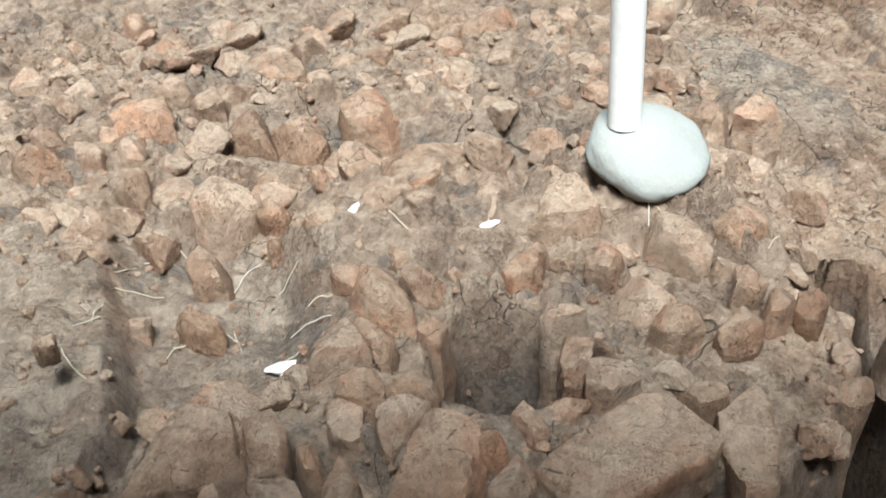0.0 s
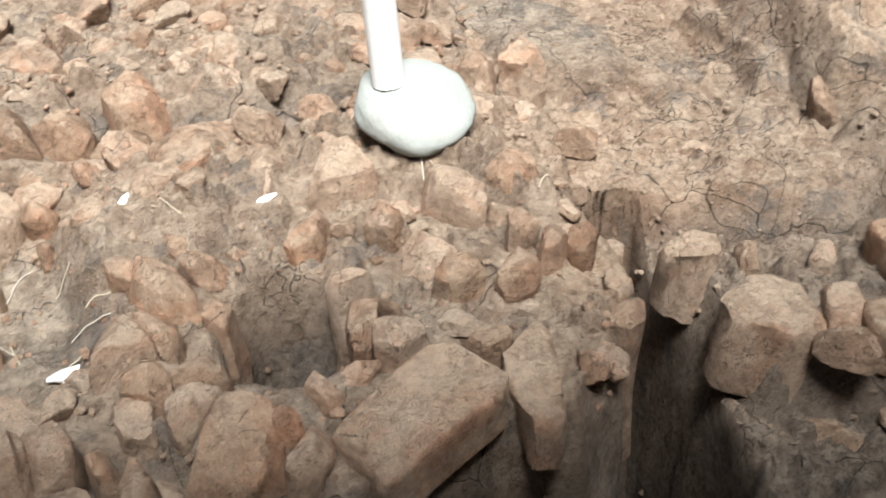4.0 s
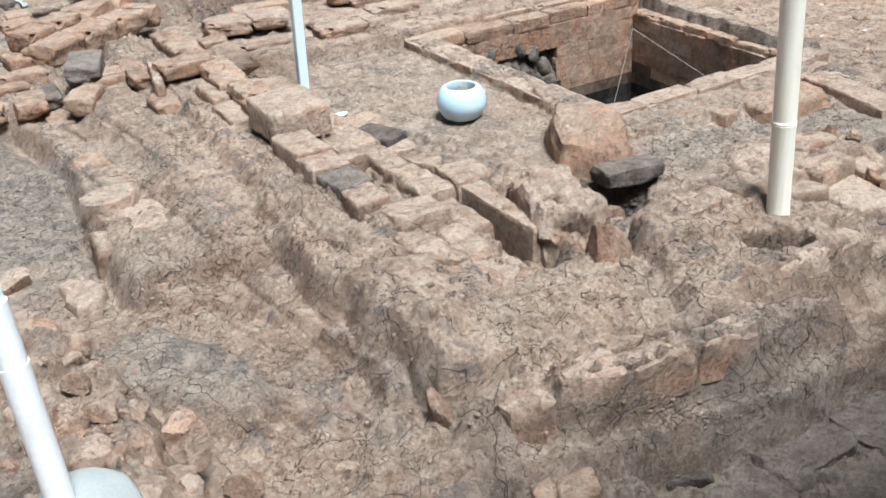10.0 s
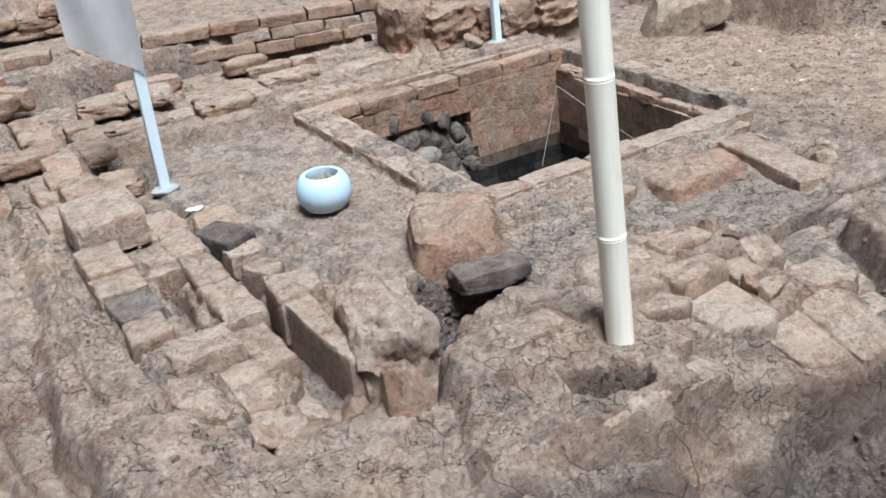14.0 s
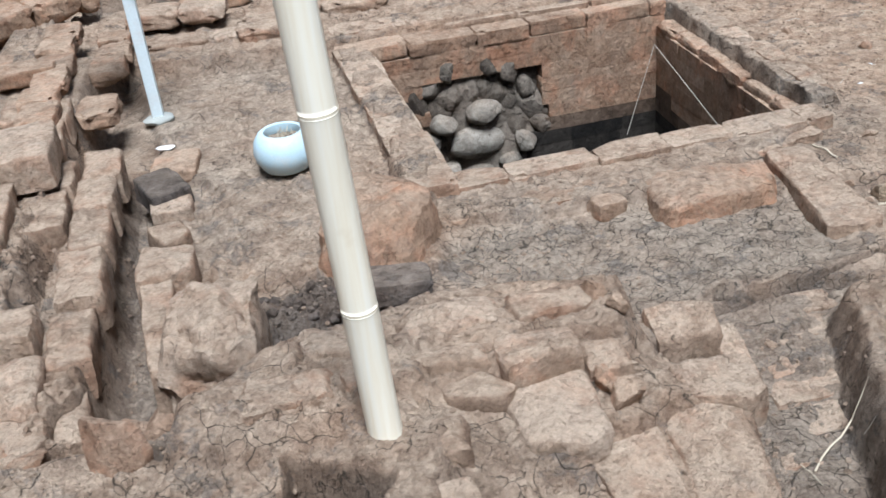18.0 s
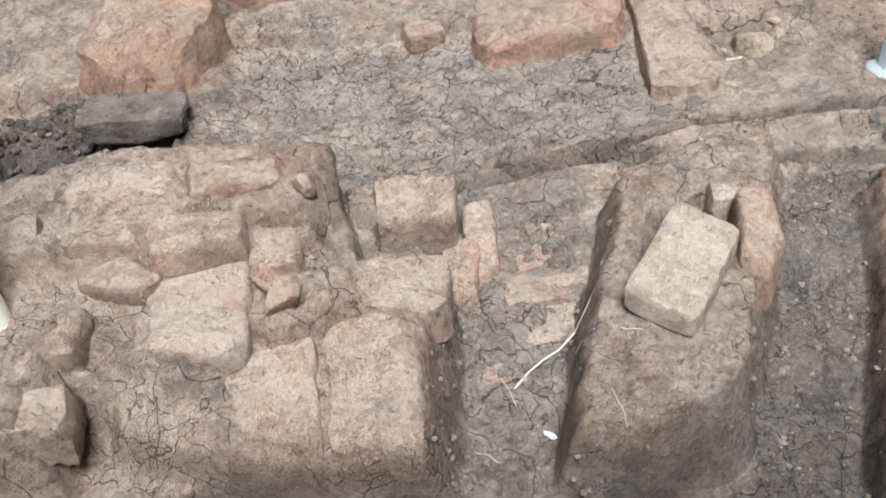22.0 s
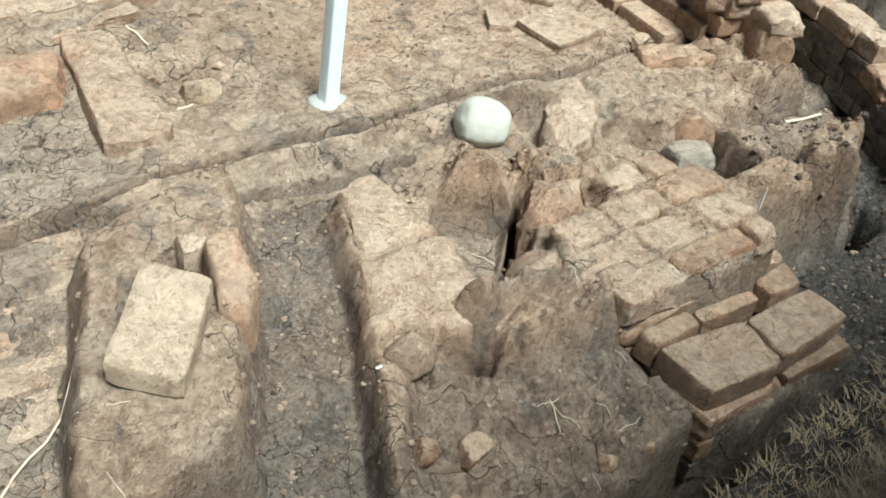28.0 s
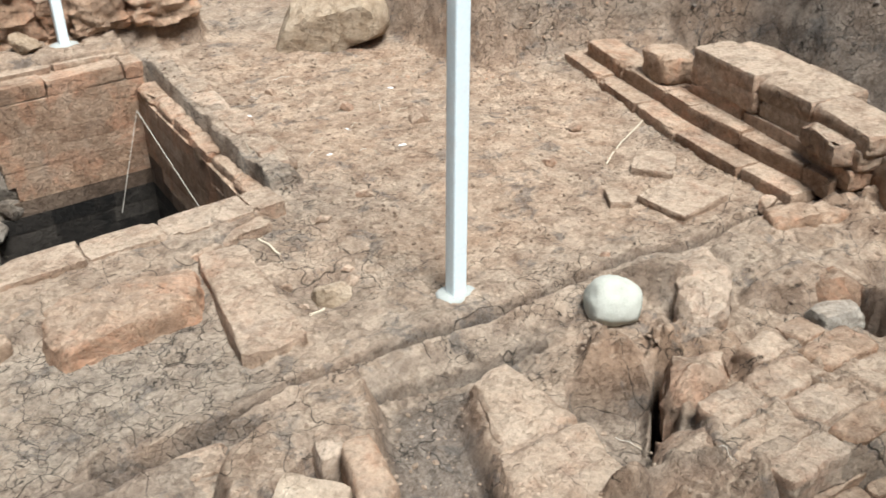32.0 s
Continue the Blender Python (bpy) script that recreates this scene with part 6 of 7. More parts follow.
for x, z, w, h, meshes in ((4.165, -0.37, 0.20, 0.13, SMOOTH), (4.10, -0.54, 0.31, 0.19, SMOOTH), (4.40, -0.58, 0.15, 0.11, LUMPS), (3.80, -0.50, 0.15, 0.13, LUMPS), (3.93, -0.40, 0.14, 0.11, LUMPS), (4.30, -0.70, 0.15, 0.12, SMOOTH), (3.90, -0.72, 0.22, 0.16, LUMPS), (4.10, -0.76, 0.2, 0.13, SMOOTH)):
    ob = lay("cobble", random.choice(meshes), COBBLE, x, 5.375, z, (w, 0.15, h), 0, (random.uniform(-8, 8), random.uniform(-12, 12)))
    tagged(ob, "round grey river stone set in clay of the pit wall", "stone", "stones in the pit wall")
for k in range(40):
    a, r = 2 * math.pi * k / 20, 0.40 if k < 20 else 0.27
    w = random.uniform(0.11, 0.17)
    ob = lay("clay_lump", random.choice(LUMPS), CLAY_FILL, 4.10 + r * math.cos(a), 5.415 if k < 20 else 5.425, -0.50 + r * 1.02 * math.sin(a), (w * 1.25, 0.09, w), 0, (0, random.uniform(0, 90)))
    tagged(ob, "broken lump of grey clay round the hollow in the pit wall", "clay", "clay lumps of the hollow")
for a, b in (((5.20, 5.345, -0.14), (5.02, 5.32, -0.66)), ((5.20, 5.345, -0.14), (5.155, 4.12, -0.40))):
    tagged(link("string", tube(bmesh.new(), a, b, 0.0016, 0.0016, 6), STRING), "thin pale string stretched in the pit corner", "string")

b = shaped("masonry_lump", [(3.12, 3.66), (3.36, 3.66), (3.42, 3.42), (3.28, 3.20), (3.10, 3.14), (2.96, 3.34)], 0.20, 0.36, BRICK, None, 0.04, 0.014, (0.0, 0.28), 0.02, 0.16, 1.0, None, 4)
tagged(b, "broad reddish stump of worn masonry at the pit's corner", "masonry")
# bricks beside the pit
b = shaped("brick", [(4.80, 3.48), (4.97, 3.47), (4.91, 2.83), (4.69, 2.84)], 0.05, 0.10, BRICK_PALE, None, 0.016, 0.008, (0.02, 0.02), 0.004, 0.02)
tagged(b, "long pale brick slab lying beside the pit", "brick slab", "slabs beside the pit")
b = shaped("brick", [(4.25, 3.44), (4.37, 3.50), (4.78, 3.42), (4.70, 3.19), (4.25, 3.15), (4.21, 3.26)], 0.055, 0.14, BRICK, None, 0.034, 0.013, (0, 0.05), 0.008, 0.06)
tagged(b, "thick worn orange brick lump beside the pit", "brick slab", "slabs beside the pit")
tagged(brick(4.07, 3.35, 0.055, 0.13, 0.09, 0.08, 12, BRICK), "half brick lying against the pit rim", "brick", "loose bricks")
stone(5.10, 3.08, 0.12, 0.08, 0.07, mat=BOULDER, label="small yellowish stone in a shallow hollow", name="stone", sink=0.2)
for x, y, w in ((5.0, 3.18, 0.04), (5.2, 3.1, 0.05), (5.22, 3.16, 0.04), (5.0, 3.05, 0.03), (6.0, 2.72, 0.03), (5.3, 3.5, 0.05), (5.55, 3.6, 0.06), (6.3, 3.4, 0.05), (6.1, 4.1, 0.09), (5.9, 4.4, 0.06), (5.7, 4.8, 0.05), (6.6, 3.6, 0.05)):
    stone(x, y, w, w * 0.8, w * 0.6, sink=0.3, mat=STONE, label="small clod on dry brown floor", name="clod", group="clods on the floor")

# ---------------------------------------------------------------- bamboo block
random.seed(41)
block_wall = empty("wall_block", "eroded brick block of grey and orange brick", "wall", "structure")
for bed in (BLOCK_TOP, BLOCK_NOTCH):
    for k, (top, *outline) in enumerate(bed):
        shaped("brick", outline, top + 0.004, 0.12, BRICK if bed is BLOCK_NOTCH and k == 2 else BRICK_DARK if bed is BLOCK_NOTCH and k == 3 else BRICK_PALE, block_wall, 0.018, 0.008, (0, 0.0 if top > 0.3 else 0.28 if top < 0.17 else 0.06), 0.003, 0.01, 1.0, None if bed is BLOCK_TOP else 0.04)
for x0, y0, x1, y1, top in ((2.62, 2.14, 2.86, 2.27, 0.362), (2.88, 2.16, 3.04, 2.30, 0.365), (2.80, 2.31, 3.06, 2.44, 0.35), (3.08, 2.30, 3.34, 2.43, 0.36), (3.36, 2.27, 3.60, 2.40, 0.355), (2.66, 1.74, 2.92, 1.83, 0.285), (2.95, 1.74, 3.12, 1.86, 0.27), (3.0, 1.90, 3.14, 2.05, 0.29)):
    shaped("brick", box(x0, y0, x1, y1), top, 0.12, BRICK_PALE, block_wall, 0.022, 0.012, (0, 0), 0.004, 0.01, 1.0, 0.014)
for x, y, w in ((3.60, 2.33, 0.06), (3.64, 2.26, 0.05), (3.52, 2.06, 0.06), (3.56, 2.0, 0.07)):
    stone(x, y, w, w, 0.06, mat=BRICK, sink=0.3, label="orange brick lump in worn masonry", name="brick_lump", group="brick lumps")
for x, y, w in ((2.80, 1.90, 0.06), (2.76, 1.885, 0.05), (2.86, 1.88, 0.04)):
    stone(x, y, w, w, w * 0.9, mat=COBBLE, sink=0.3, label="small grey stone in a crack of worn masonry", group="stones of the block")
ridge_wall = empty("wall_ridge", "low worn brick ridge of pale brick", "wall", "structure")
for outline in ([(1.52, 1.86), (1.72, 1.82), (1.70, 1.70), (1.54, 1.74)], [(1.73, 1.82), (1.93, 1.76), (1.90, 1.64), (1.71, 1.70)], [(1.94, 1.755), (2.16, 1.71), (2.14, 1.60), (1.92, 1.64)], [(2.17, 1.705), (2.38, 1.66), (2.37, 1.555), (2.15, 1.60)]):
    shaped("brick", outline, 0.262 if outline[0][0] > 1.6 else 0.205, 0.14, BRICK_PALE, ridge_wall, 0.026, 0.014, (0.04, 0.05), 0.004, 0.02, 1.0, 0.014)
course(ridge_wall, 1.75, 1.78, 2.85, 1.62, 0.07, 0.3, 0.12, 0.09, BRICK, True, 0.4, 0.012)
course(ridge_wall, 1.80, 1.73, 3.0, 1.60, -0.01, 0.3, 0.12, 0.09, BRICK, True, 0.4, 0.012)
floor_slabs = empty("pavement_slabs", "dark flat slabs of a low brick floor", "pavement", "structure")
# slabs coloured dark for the roof shade they lie in
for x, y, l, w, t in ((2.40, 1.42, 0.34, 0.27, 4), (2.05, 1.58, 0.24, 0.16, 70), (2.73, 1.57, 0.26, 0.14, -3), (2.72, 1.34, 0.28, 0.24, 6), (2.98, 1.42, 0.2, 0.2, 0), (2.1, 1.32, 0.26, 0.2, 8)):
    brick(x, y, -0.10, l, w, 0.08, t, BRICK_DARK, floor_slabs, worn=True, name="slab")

# ---------------------------------------------------------------- low blocks
BRICK_LOOSE = brick_material("pale_loose_brick", (0.50, 0.38, 0.28), (0.62, 0.50, 0.375), (0.70, 0.60, 0.47), 0.3, soil=0.1, speck=0.5)
random.seed(51)
b = shaped("brick", [(4.50, 2.14), (4.62, 2.02), (4.43, 1.79), (4.30, 1.91)], 0.212, 0.06, BRICK_LOOSE, None, 0.008, 0.003, (0.02, 0.12), 0.002, 0.0)
tagged(b, "pale loose brick lying slanted on a low masonry block", "brick", "loose bricks")
low_wall = empty("wall_low", "low block of worn brick with a loose brick on it", "wall", "structure")
shaped("brick", [(4.68, 2.21), (4.77, 2.20), (4.74, 2.02), (4.66, 1.92), (4.61, 1.98)], 0.17, 0.12, BRICK, low_wall, 0.025, 0.008, (0, 0.12), 0.004, 0.04)
shaped("brick", [(4.63, 2.28), (4.74, 2.29), (4.70, 2.20), (4.62, 2.19)], 0.155, 0.1, BRICK_PALE, low_wall, 0.03, 0.010, (0, 0), 0.006, 0.05)
for k in range(6):
    course(low_wall, 3.98 + 0.05 * k, 1.95 + 0.12 * k, 4.26 + 0.05 * k, 1.98 + 0.115 * k, -0.062 + 0.012 * k, 0.3, 0.12, 0.07, BRICK_PALE, True, 0.1, 0.008)
east_wall = empty("wall_east_block", "worn brick block with a grey stone on its edge", "wall", "structure")
for outline in ([(5.16, 2.34), (5.30, 2.36), (5.33, 2.05), (5.07, 2.06)], [(5.06, 2.05), (5.32, 2.04), (5.27, 1.76), (5.17, 1.70), (4.92, 1.84)]):
    shaped("brick", outline, 0.062, 0.12, BRICK_PALE, east_wall, 0.03, 0.010, (0.03, 0.02), 0.006, 0.03)
stone(4.98, 1.71, 0.10, 0.11, 0.11, mat=CLOD, sink=0.5, z=0.03, meshes=LUMPS, label="smooth grey stone set on a brick block's edge")
for x, y, w in ((4.78, 1.34, 0.05), (4.86, 1.36, 0.03), (4.72, 1.42, 0.04), (5.0, 1.46, 0.07), (4.88, 1.52, 0.06), (5.3, 1.3, 0.04), (5.42, 1.27, 0.03)):
    stone(x, y, w, w * 0.9, w * 0.8, sink=0.25, mat=STONE, label="small stone on dark earth", group="small stones")
random.seed(52)
white = lay("stone", rock_mesh(611, 6, 0.62), PALE_STONE, 5.765, 2.42, ground(5.765, 2.42) + 0.045, (0.19, 0.16, 0.15), 30, (0, 0))
tagged(white, "rounded whitish stone resting on cracked clay", "stone")
b = lay("brick", BRICKS[1], COBBLE, 6.30, 1.99, 0.02, (0.17, 0.10, 0.08), -8, (-8, 4))
tagged(b, "grey squared stone beside a dark hole", "stone")
faced = empty("wall_brick_faced", "brick-faced block with crumbling top", "wall", "structure")
for k in range(2):
    course(faced, 5.56, 1.585, 6.22, 1.57, -0.012 - 0.08 * k, 0.28, 0.12, 0.08, BRICK, True, 0.0, 0.006, 0.5 * (k % 2))
for x0, x1, y0, y1 in ((5.56, 6.20, 1.545, 1.635), (5.52, 6.22, 1.64, 1.775), (5.60, 6.22, 1.78, 1.905), (5.88, 6.16, 1.91, 2.02)):
    x = x0
    while x < x1 - 0.08:
        l = random.uniform(0.16, 0.30)
        e = min(x + l, x1)
        shaped("brick", [(x, y0 + random.uniform(-0.008, 0.008)), (e, y0 + random.uniform(-0.008, 0.008)), (e, y1), (x, y1)], 0.076 + random.uniform(-0.006, 0.006), 0.09, random.choice((BRICK_PALE, BRICK_PALE, BRICK)), faced, 0.014, 0.009, (random.uniform(-0.06, 0.06), random.uniform(-0.06, 0.06)), 0.003, 0.01)
        x = e + 0.004
FACED_BRICKS = [
    (-0.04, (5.61, 1.53), (5.81, 1.52), (5.80, 1.46), (5.62, 1.46)),
    (-0.04, (5.82, 1.51), (6.04, 1.48), (6.04, 1.44), (5.81, 1.46)),
    (-0.04, (6.08, 1.51), (6.24, 1.51), (6.21, 1.42), (6.07, 1.43)),
    (-0.04, (5.62, 1.46), (5.92, 1.41), (5.89, 1.24), (5.63, 1.27)),
    (-0.04, (5.93, 1.41), (6.21, 1.40), (6.22, 1.26), (5.91, 1.25)),
]
for k, (top, *outline) in enumerate(FACED_BRICKS):
    shaped("brick", outline, top, 0.085, BRICK_PALE if k > 2 else BRICK, faced, 0.008, 0.004, (0, 0), 0.002, 0.0)
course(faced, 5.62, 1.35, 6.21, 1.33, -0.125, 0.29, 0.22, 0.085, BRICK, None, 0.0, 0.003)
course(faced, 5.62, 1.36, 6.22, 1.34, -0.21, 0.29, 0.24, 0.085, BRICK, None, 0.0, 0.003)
# lowest course in a darker brick than those above
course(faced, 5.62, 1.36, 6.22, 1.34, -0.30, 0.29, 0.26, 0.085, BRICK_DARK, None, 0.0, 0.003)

for top, height, mat, label, *outline in (
    (0.085, 0.22, BRICK, "rounded orange knob of eroded masonry beside a dark hole", (6.30, 2.08), (6.36, 2.16), (6.48, 2.17), (6.53, 2.07), (6.42, 1.99), (6.29, 2.00)),
    (0.11, 0.22, BRICK_PALE, "rounded crumbling stump of orange masonry beside a white stone", (6.04, 2.43), (6.19, 2.43), (6.16, 2.29), (6.02, 2.16), (5.86, 2.14), (5.90, 2.28)),
    (0.055, 0.26, BRICK_PALE, "bulging head of worn masonry over a dark slit", (5.37, 1.84), (5.47, 1.90), (5.58, 1.84), (5.60, 1.76), (5.48, 1.70), (5.34, 1.74)),
    (0.055, 0.22, BRICK_PALE, "worn lump of masonry between a hollow and a brick block", (5.72, 2.14), (5.88, 2.06), (5.80, 1.95), (5.67, 1.93), (5.58, 1.99)),
):
    ob = shaped("masonry_lump", outline, top, height, mat, None, 0.05, 0.014, (0, 0.08), 0.02, -0.05, 1.0, None, 3)
    tagged(ob, label, "masonry", "eroded lumps of masonry")

# ---------------------------------------------------------------- steps and far walls
random.seed(61)
steps = empty("wall_steps", "two low brick steps and a wall of pale brick", "wall", "structure")
for pts, top, w, mat in (
    (((7.20, 4.3), (6.93, 3.25), (6.86, 2.58)), 0.05, 0.15, BRICK), (((7.27, 4.2), (7.06, 3.3), (6.97, 2.5)), 0.12, 0.15, BRICK),
    (((7.20, 3.42), (7.07, 2.70), (7.00, 2.42)), 0.17, 0.18, BRICK), (((7.21, 3.42), (7.09, 2.70), (7.01, 2.40)), 0.25, 0.19, BRICK_PALE), (((7.22, 3.42), (7.10, 2.70), (7.02, 2.38)), 0.325, 0.2, BRICK_PALE), (((7.40, 3.4), (7.30, 2.75)), 0.29, 0.17, BRICK_PALE),
):
    for (ax, ay), (bx, by) in zip(pts, pts[1:]):
        course(steps, ax, ay, bx, by, top, 0.40, w, 0.085, mat, None, 0.0, 0.005)
brick(6.98, 2.56, 0.27, 0.26, 0.16, 0.09, 66, BRICK_PALE, steps)
brick(7.05, 2.29, 0.245, 0.17, 0.15, 0.09, 68, BRICK_PALE, steps, worn=True)
lay("brick", WORN[2], BRICK, 7.05, 2.30, 0.07, (0.18, 0.16, 0.26), 64, (0, 0), steps)
brick(7.18, 3.62, 0.24, 0.22, 0.18, 0.14, 74, BRICK, steps, worn=True)
course(steps, 6.62, 2.52, 6.98, 2.40, 0.06, 0.22, 0.12, 0.09, BRICK, True)
edge_wall = empty("wall_edge", "row of brick beside a sunken dark path", "wall", "structure")
# courses under the top one use the darker brick
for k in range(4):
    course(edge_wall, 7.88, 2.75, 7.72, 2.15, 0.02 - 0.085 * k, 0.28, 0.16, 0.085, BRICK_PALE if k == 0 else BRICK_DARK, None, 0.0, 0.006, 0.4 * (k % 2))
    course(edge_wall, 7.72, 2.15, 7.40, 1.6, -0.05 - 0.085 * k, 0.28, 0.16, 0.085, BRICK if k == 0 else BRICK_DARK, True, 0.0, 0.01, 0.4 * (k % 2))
for x, y, l, w, t in ((6.51, 2.85, 0.27, 0.23, 6), (6.63, 3.13, 0.21, 0.17, 40), (6.32, 3.0, 0.13, 0.09, 60)):
    tagged(brick(x, y, ground(x, y) + 0.028, l, w, 0.05, t, BRICK_PALE, worn=None, name="brick_tile"), "pale flat brick tile lying on the dry floor", "brick tile", "flat tiles")
stone(6.72, 2.62, 0.06, 0.05, 0.05, label="small stone at the foot of a brick step", mat=STONE)
b = lay("boulder", ROCKS[7], BOULDER, 6.28, 5.32, 0.14, (0.52, 0.46, 0.42), 20, (0, 0))
tagged(b, "large smooth sandstone boulder on brown floor beside an earth bank", "boulder")

# brick platform and walls north of the pit
random.seed(71)
north = empty("wall_north", "stepped old brick walls behind the platform", "wall", "structure")
for ax, ay, bx, by, top, w, mat, worn, skip in (
    (2.32, 5.74, 2.85, 5.72, 0.14, 0.16, BRICK, True, 0.1), (2.9, 5.72, 3.34, 5.70, 0.15, 0.16, BRICK, True, 0.0), (2.9, 5.84, 3.35, 5.84, 0.25, 0.2, BRICK_PALE, False, 0.0), (2.35, 5.95, 2.9, 5.95, 0.20, 0.2, BRICK_PALE, True, 0.2),
    (2.3, 6.3, 2.85, 6.22, 0.30, 0.28, BRICK_PALE, False, 0.0), (2.95, 6.05, 3.38, 6.05, 0.24, 0.18, BRICK_PALE, True, 0.1), (3.42, 6.10, 3.85, 6.08, 0.24, 0.2, BRICK_PALE, False, 0.0), (3.9, 6.0, 4.4, 5.95, 0.2, 0.16, BRICK_PALE, True, 0.3), (2.6, 6.6, 3.6, 6.5, 0.28, 0.18, BRICK, True, 0.2),
    (2.55, 7.3, 2.95, 7.45, 0.42, 0.3, BRICK_PALE, False, 0.0), (3.45, 6.42, 3.9, 6.36, 0.24, 0.12, BRICK_PALE, True, 0.3),
):
    course(north, ax, ay, bx, by, top - 0.03, 0.38, w, 0.09, mat, True, skip, 0.01)
back = empty("wall_back", "far brick wall in four courses", "wall", "structure")
for k in range(3):
    off = 0.015 * k
    course(back, 2.1, 7.32 + off, 3.1, 7.02 + off, 0.26 + 0.083 * k, 0.34, 0.2, 0.08, BRICK if k % 2 else BRICK_PALE, None, 0.1, 0.01, 0.5 * (k % 2))
    course(back, 3.1, 7.02 + off, 4.55, 6.62 + off, 0.26 + 0.083 * k, 0.34, 0.2, 0.08, BRICK_PALE if k % 2 else BRICK, None, 0.1, 0.01, 0.5 * (k % 2))
    course(back, 1.5, 8.25, 3.0, 7.95, 0.45 + 0.08 * k, 0.34, 0.2, 0.08, BRICK, True, 0.06, 0.01, 0.5 * (k % 2))
for x, y, w, d, h in ((4.55, 6.15, 0.3, 0.34, 0.34), (4.78, 5.98, 0.34, 0.28, 0.26), (5.08, 5.92, 0.3, 0.22, 0.22), (5.22, 5.86, 0.28, 0.24, 0.22), (5.55, 5.82, 0.34, 0.24, 0.2), (4.9, 6.3, 0.3, 0.3, 0.3)):
    ob = lay("masonry_lump", random.choice(CRAGS), BRICK, x, y, ground(x, y) + h * 0.15, (w * 1.1, d * 1.1, h * 1.1), random.uniform(-12, 12), (random.uniform(-6, 6), random.uniform(-6, 6)))
    tagged(ob, "worn orange brick block behind the pit", "brick block", "brick blocks behind the pit")
stone(4.80, 5.72, 0.13, 0.10, 0.10, mat=BOULDER, label="pale broken stone on the pit's brick edge", sink=0.2)


# ---------------------------------------------------------------- clods, straw, litter
def scatter(name, label, count, where, size, mat, seed, shapes=PEBBLES):
    """Crumbs of earth strewn over the ground, too many to count: one mesh."""
    rnd = np.random.RandomState(seed)
    source = []
    for me in shapes:
        co, tri = np.zeros(len(me.vertices) * 3), np.zeros(len(me.polygons) * 3, int)
        me.vertices.foreach_get("co", co)
        me.polygons.foreach_get("vertices", tri)
        source.append((co.reshape(-1, 3), tri.reshape(-1, 3)))
    verts, faces, base = [], [], 0
    for _ in range(count):
        x, y = where(rnd)
        co, tri = source[rnd.randint(len(source))]
        s, a = size[0] + (size[1] - size[0]) * rnd.rand() ** 2.5, rnd.rand() * 6.28
        c, d = math.cos(a), math.sin(a)
        p = co * (s, s * rnd.uniform(0.6, 1), s * rnd.uniform(0.4, 0.8))
        p = np.stack([c * p[:, 0] - d * p[:, 1] + x, d * p[:, 0] + c * p[:, 1] + y, p[:, 2] + ground(x, y) + s * 0.08], -1)
        verts.append(p)
        faces.append(tri + base)
        base += len(co)
    me = bpy.data.meshes.new(name)
    me.from_pydata(np.concatenate(verts).tolist(), [], np.concatenate(faces).tolist())
    me.materials.append(mat)
    return tagged(new(name, me), label, "clods", kind="stuff")


CRUMB = [rock_mesh(400 + k, 8, 0.1, 1) for k in range(5)]
scatter("clods", "small stones and crumbs of clay over the rubble mound", 2300, lambda r: (r.uniform(-1.4, 0.75), r.uniform(0.85, 3.1)), (0.006, 0.032), STONE, 1, CRUMB)
scatter("clods", "crumbs of dry clay over slopes and brickwork", 7000, lambda r: (r.uniform(0.8, 4.0), r.uniform(1.2, 4.2)), (0.005, 0.022), CLOD, 2, CRUMB)
scatter("clods", "crumbs of dry clay over the low blocks", 3000, lambda r: (r.uniform(3.7, 7.0), r.uniform(1.0, 2.5)), (0.005, 0.022), CLOD, 3, CRUMB)
scatter("clods", "crumbs of dry earth over the brown floor", 2200, lambda r: (r.uniform(5.3, 7.2), r.uniform(2.9, 5.6)), (0.006, 0.022), CLOD, 4, CRUMB)
scatter("clods", "dark crumbs of earth in the sunken path", 1200, lambda r: (r.uniform(6.5, 8.0), r.uniform(1.0, 2.0)), (0.008, 0.03), BRICK_DARK, 5, CRUMB)


scatter("clods", "burnt black crumbs at the trench end", 500, lambda r: (r.uniform(2.7, 3.25), r.uniform(2.8, 3.2)), (0.012, 0.05), BRICK_DARK, 6, CRUMB)
scatter("clods", "dark lumps of earth on the far bank", 900, lambda r: (r.uniform(7.5, 9.0), r.uniform(2.0, 4.8)), (0.008, 0.04), BRICK_DARK, 7, CRUMB)
scatter("clods", "crumbs on the north bank", 1000, lambda r: (r.uniform(6.3, 7.4), r.uniform(4.3, 6.2)), (0.006, 0.025), BRICK, 8, CRUMB)


def straw(x, y, length, turn, mat, thick=0.0011, lift=0.004):
    rnd = random.Random(int(x * 977 + y * 331))
    bm, last = bmesh.new(), None
    a, px, py = turn, x, y
    for k in range(6):
        p = (px, py, ground(px, py) + lift + (0.004 if 1 < k < 4 else 0))
        if last:
            tube(bm, last, p, thick, thick, 6)
        last, a = p, a + rnd.uniform(-0.15, 0.15)
        px, py = px + math.cos(a) * length / 5, py + math.sin(a) * length / 5
    return link("straw", bm, mat)


random.seed(81)
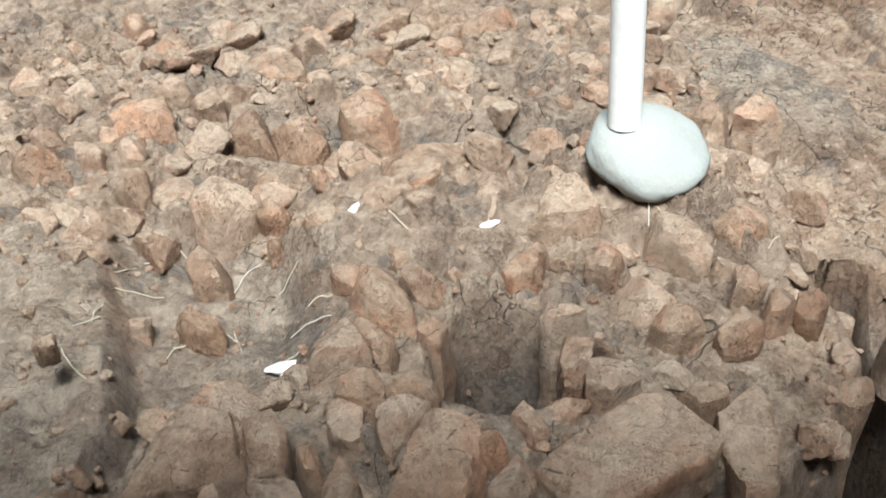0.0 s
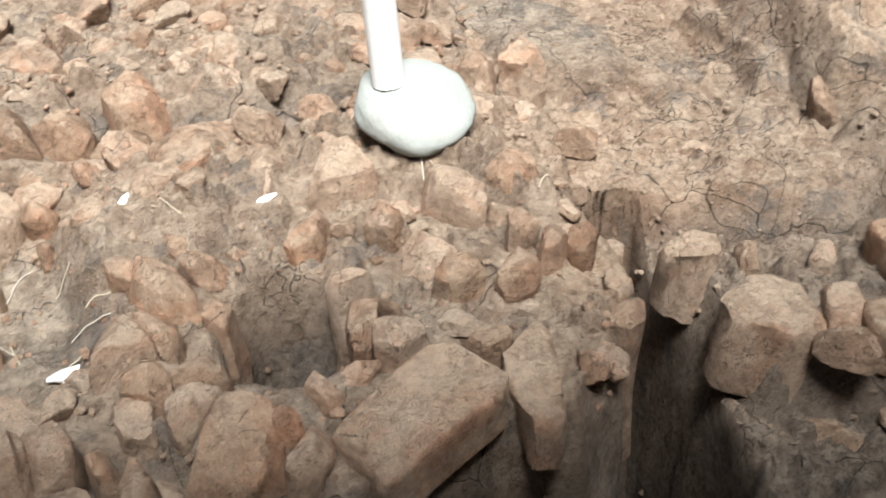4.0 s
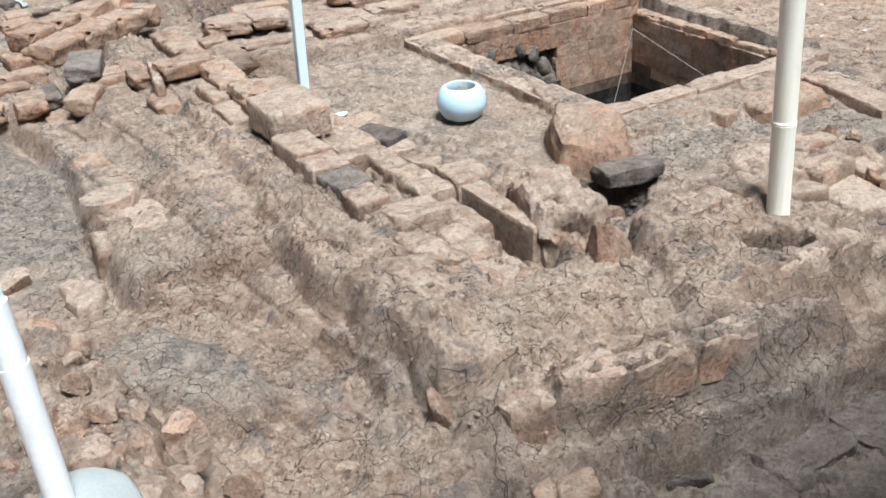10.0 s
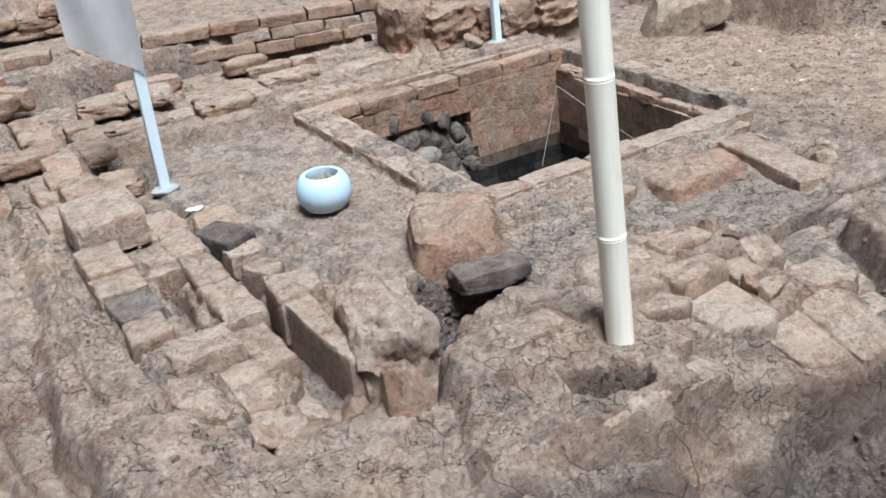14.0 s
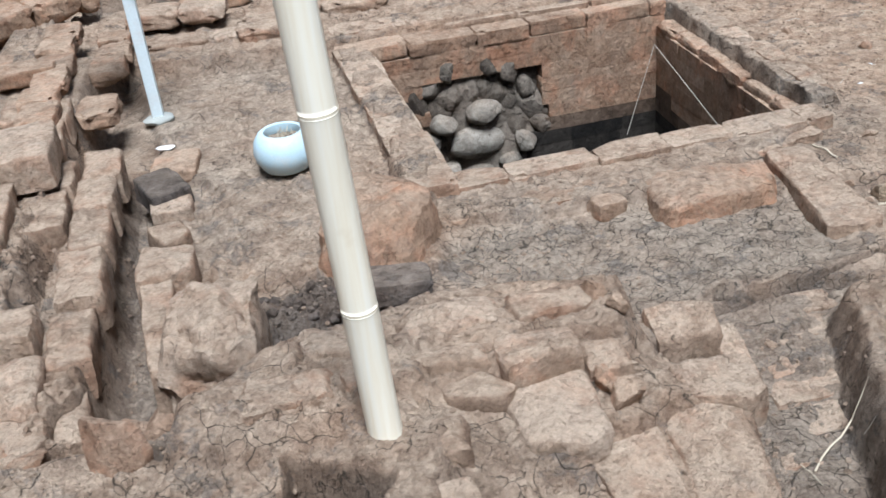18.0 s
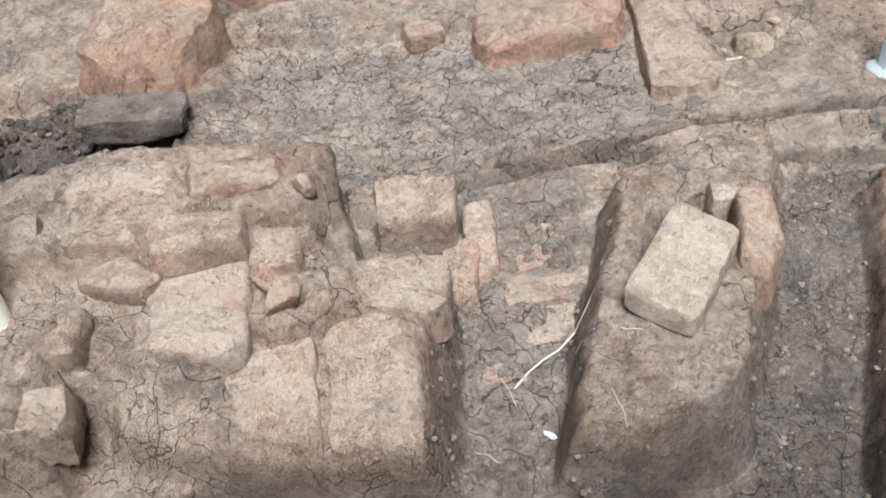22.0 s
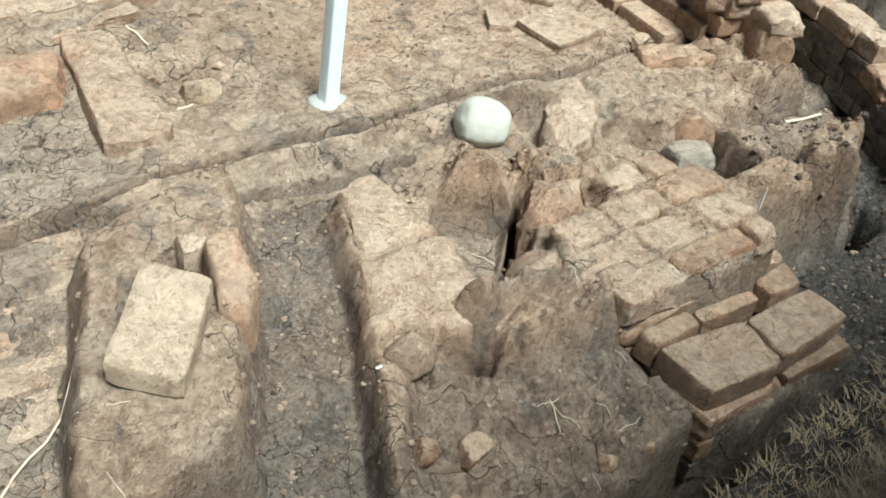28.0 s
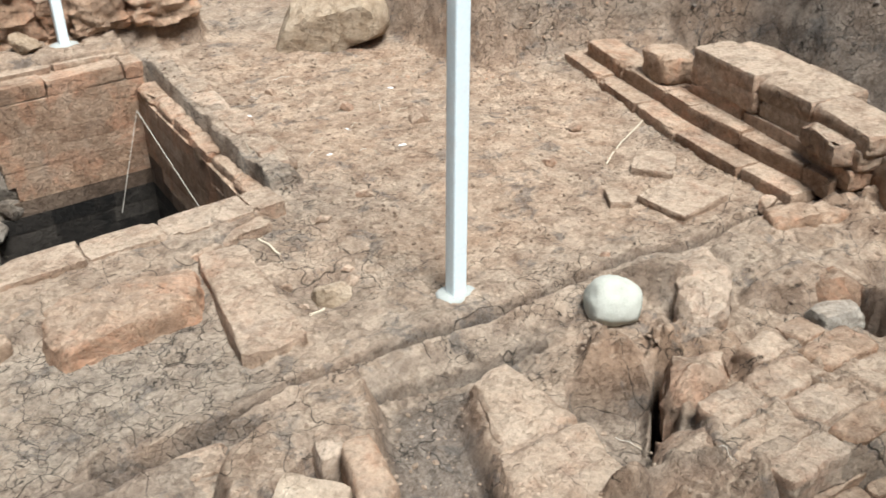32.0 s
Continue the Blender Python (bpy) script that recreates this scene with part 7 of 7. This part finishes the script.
for x0, y0, x1, y1, n in ((-0.75, 1.25, -0.1, 1.8, 22), (0.0, 1.4, 0.6, 1.8, 6), (3.9, 1.6, 4.3, 2.3, 5), (5.0, 1.2, 5.6, 1.7, 10), (5.4, 1.9, 5.6, 2.2, 4), (5.3, 3.4, 6.6, 5.2, 26), (6.3, 1.3, 7.4, 2.1, 10)):
    for _ in range(n):
        ob = straw(random.uniform(x0, x1), random.uniform(y0, y1), random.uniform(0.04, 0.10), random.uniform(0, 6.28), random.choice((STRAW, STRAW, STRING)))
        tagged(ob, "thin dry straw lying on the clay", "straw", "straws on the ground")
for x, y, l, t, w in ((5.06, 3.36, 0.16, 1.5, 0.004), (4.98, 2.97, 0.10, 0.5, 0.005), (4.05, 1.9, 0.26, 0.6, 0.003), (6.75, 1.95, 0.45, -0.25, 0.005), (7.0, 3.55, 0.6, -2.6, 0.003)):
    tagged(straw(x, y, l, t, STRAW, w), "pale dry twig lying on the clay", "twig", "twigs")
for x, y, w in ((-0.33, 1.42, 0.05), (-0.3, 1.36, 0.03), (-0.22, 1.78, 0.03), (0.06, 1.72, 0.03), (4.10, 1.76, 0.022), (5.0, 1.24, 0.025), (4.89, 1.72, 0.012), (5.5, 4.6, 0.02), (5.8, 4.2, 0.02), (5.9, 3.9, 0.025), (6.2, 4.5, 0.02), (5.6, 4.0, 0.02), (2.44, 4.62, 0.06)):
    bm = lump((w * 1.6, w * 0.7, w * 0.35), x * 10, rough=0.5, level=2)
    ob = link("litter", bm, LITTER)
    ob.location = (x, y, ground(x, y) + w * 0.12)
    ob.rotation_euler = (0, 0, x * 9)
    tagged(ob, "small crumpled white scrap on the ground", "litter", "scraps")


def plant(x, y, height, seed):
    rnd = random.Random(seed)
    z = ground(x, y)
    top = empty("plant", "small green weed growing from the earth bank", "plant")
    top.location = (x, y, z)
    for k in range(7):
        a, l = rnd.uniform(0, 6.28), height * rnd.uniform(0.6, 1.0)
        tip = Vector((math.cos(a) * l * 0.5, math.sin(a) * l * 0.5, l * 0.8))
        part("stem", tube(bmesh.new(), (0, 0, -0.01), tip, 0.003, 0.0015, 6), LEAF, top)
        for j in range(8):
            p = tip * (0.3 + 0.7 * j / 7)
            bm = bmesh.new()
            d = Vector((rnd.uniform(-1, 1), rnd.uniform(-1, 1), rnd.uniform(-0.2, 0.7))).normalized() * height * rnd.uniform(0.16, 0.3)
            s = d.cross(Vector((0, 0, 1))).normalized() * d.length * 0.28
            v = [bm.verts.new(q) for q in (p, p + d * 0.45 + s, p + d, p + d * 0.45 - s)]
            bm.faces.new(v)
            part("leaf", bm, LEAF, top)


for x, y, h, s in ((8.1, 2.86, 0.22, 1), (8.2, 3.05, 0.26, 2), (8.02, 2.66, 0.2, 3), (8.15, 3.35, 0.2, 4)):
    plant(x, y, h, s)


def dry_grass(name, label, count, where, seed):
    """Dry blades lying and standing on the bank: one mesh."""
    rnd = random.Random(seed)
    verts, faces = [], []
    for _ in range(count):
        x, y = where(rnd)
        a, l, lift, w = rnd.gauss(0.8, 0.7), rnd.uniform(0.02, 0.06), rnd.uniform(0.0, 0.14), rnd.uniform(0.0004, 0.001)
        z = ground(x, y) + 0.003
        dx, dy = math.cos(a) * l, math.sin(a) * l
        sx, sy = -math.sin(a) * w, math.cos(a) * w
        n = len(verts)
        verts += [(x + sx, y + sy, z), (x - sx, y - sy, z), (x + dx * 0.5 - sx, y + dy * 0.5 - sy, z + l * lift * 0.6 + 0.004), (x + dx * 0.5 + sx, y + dy * 0.5 + sy, z + l * lift * 0.6 + 0.004), (x + dx, y + dy, z + l * lift * 0.5)]
        faces += [(n, n + 1, n + 2, n + 3), (n + 3, n + 2, n + 4)]
    me = bpy.data.meshes.new(name)
    me.from_pydata(verts, [], faces)
    me.materials.append(STRAW_BROWN)
    tagged(new(name, me), label, "grass", kind="stuff")


STRAW_BROWN = plain_material("brown_dry_grass", (0.36, 0.28, 0.18), 0.85, 0.0, (0.22, 0.17, 0.11), 0.6, 60)
dry_grass("dry_grass", "brown dry grass matted on the earth bank", 10000, lambda r: (r.uniform(4.4, 7.2), r.uniform(0.55, 1.0)), 5)
dry_grass("dry_grass", "dry grass and roots hanging on the far earth bank", 900, lambda r: (r.uniform(7.7, 8.6), r.uniform(2.2, 4.6)), 6)
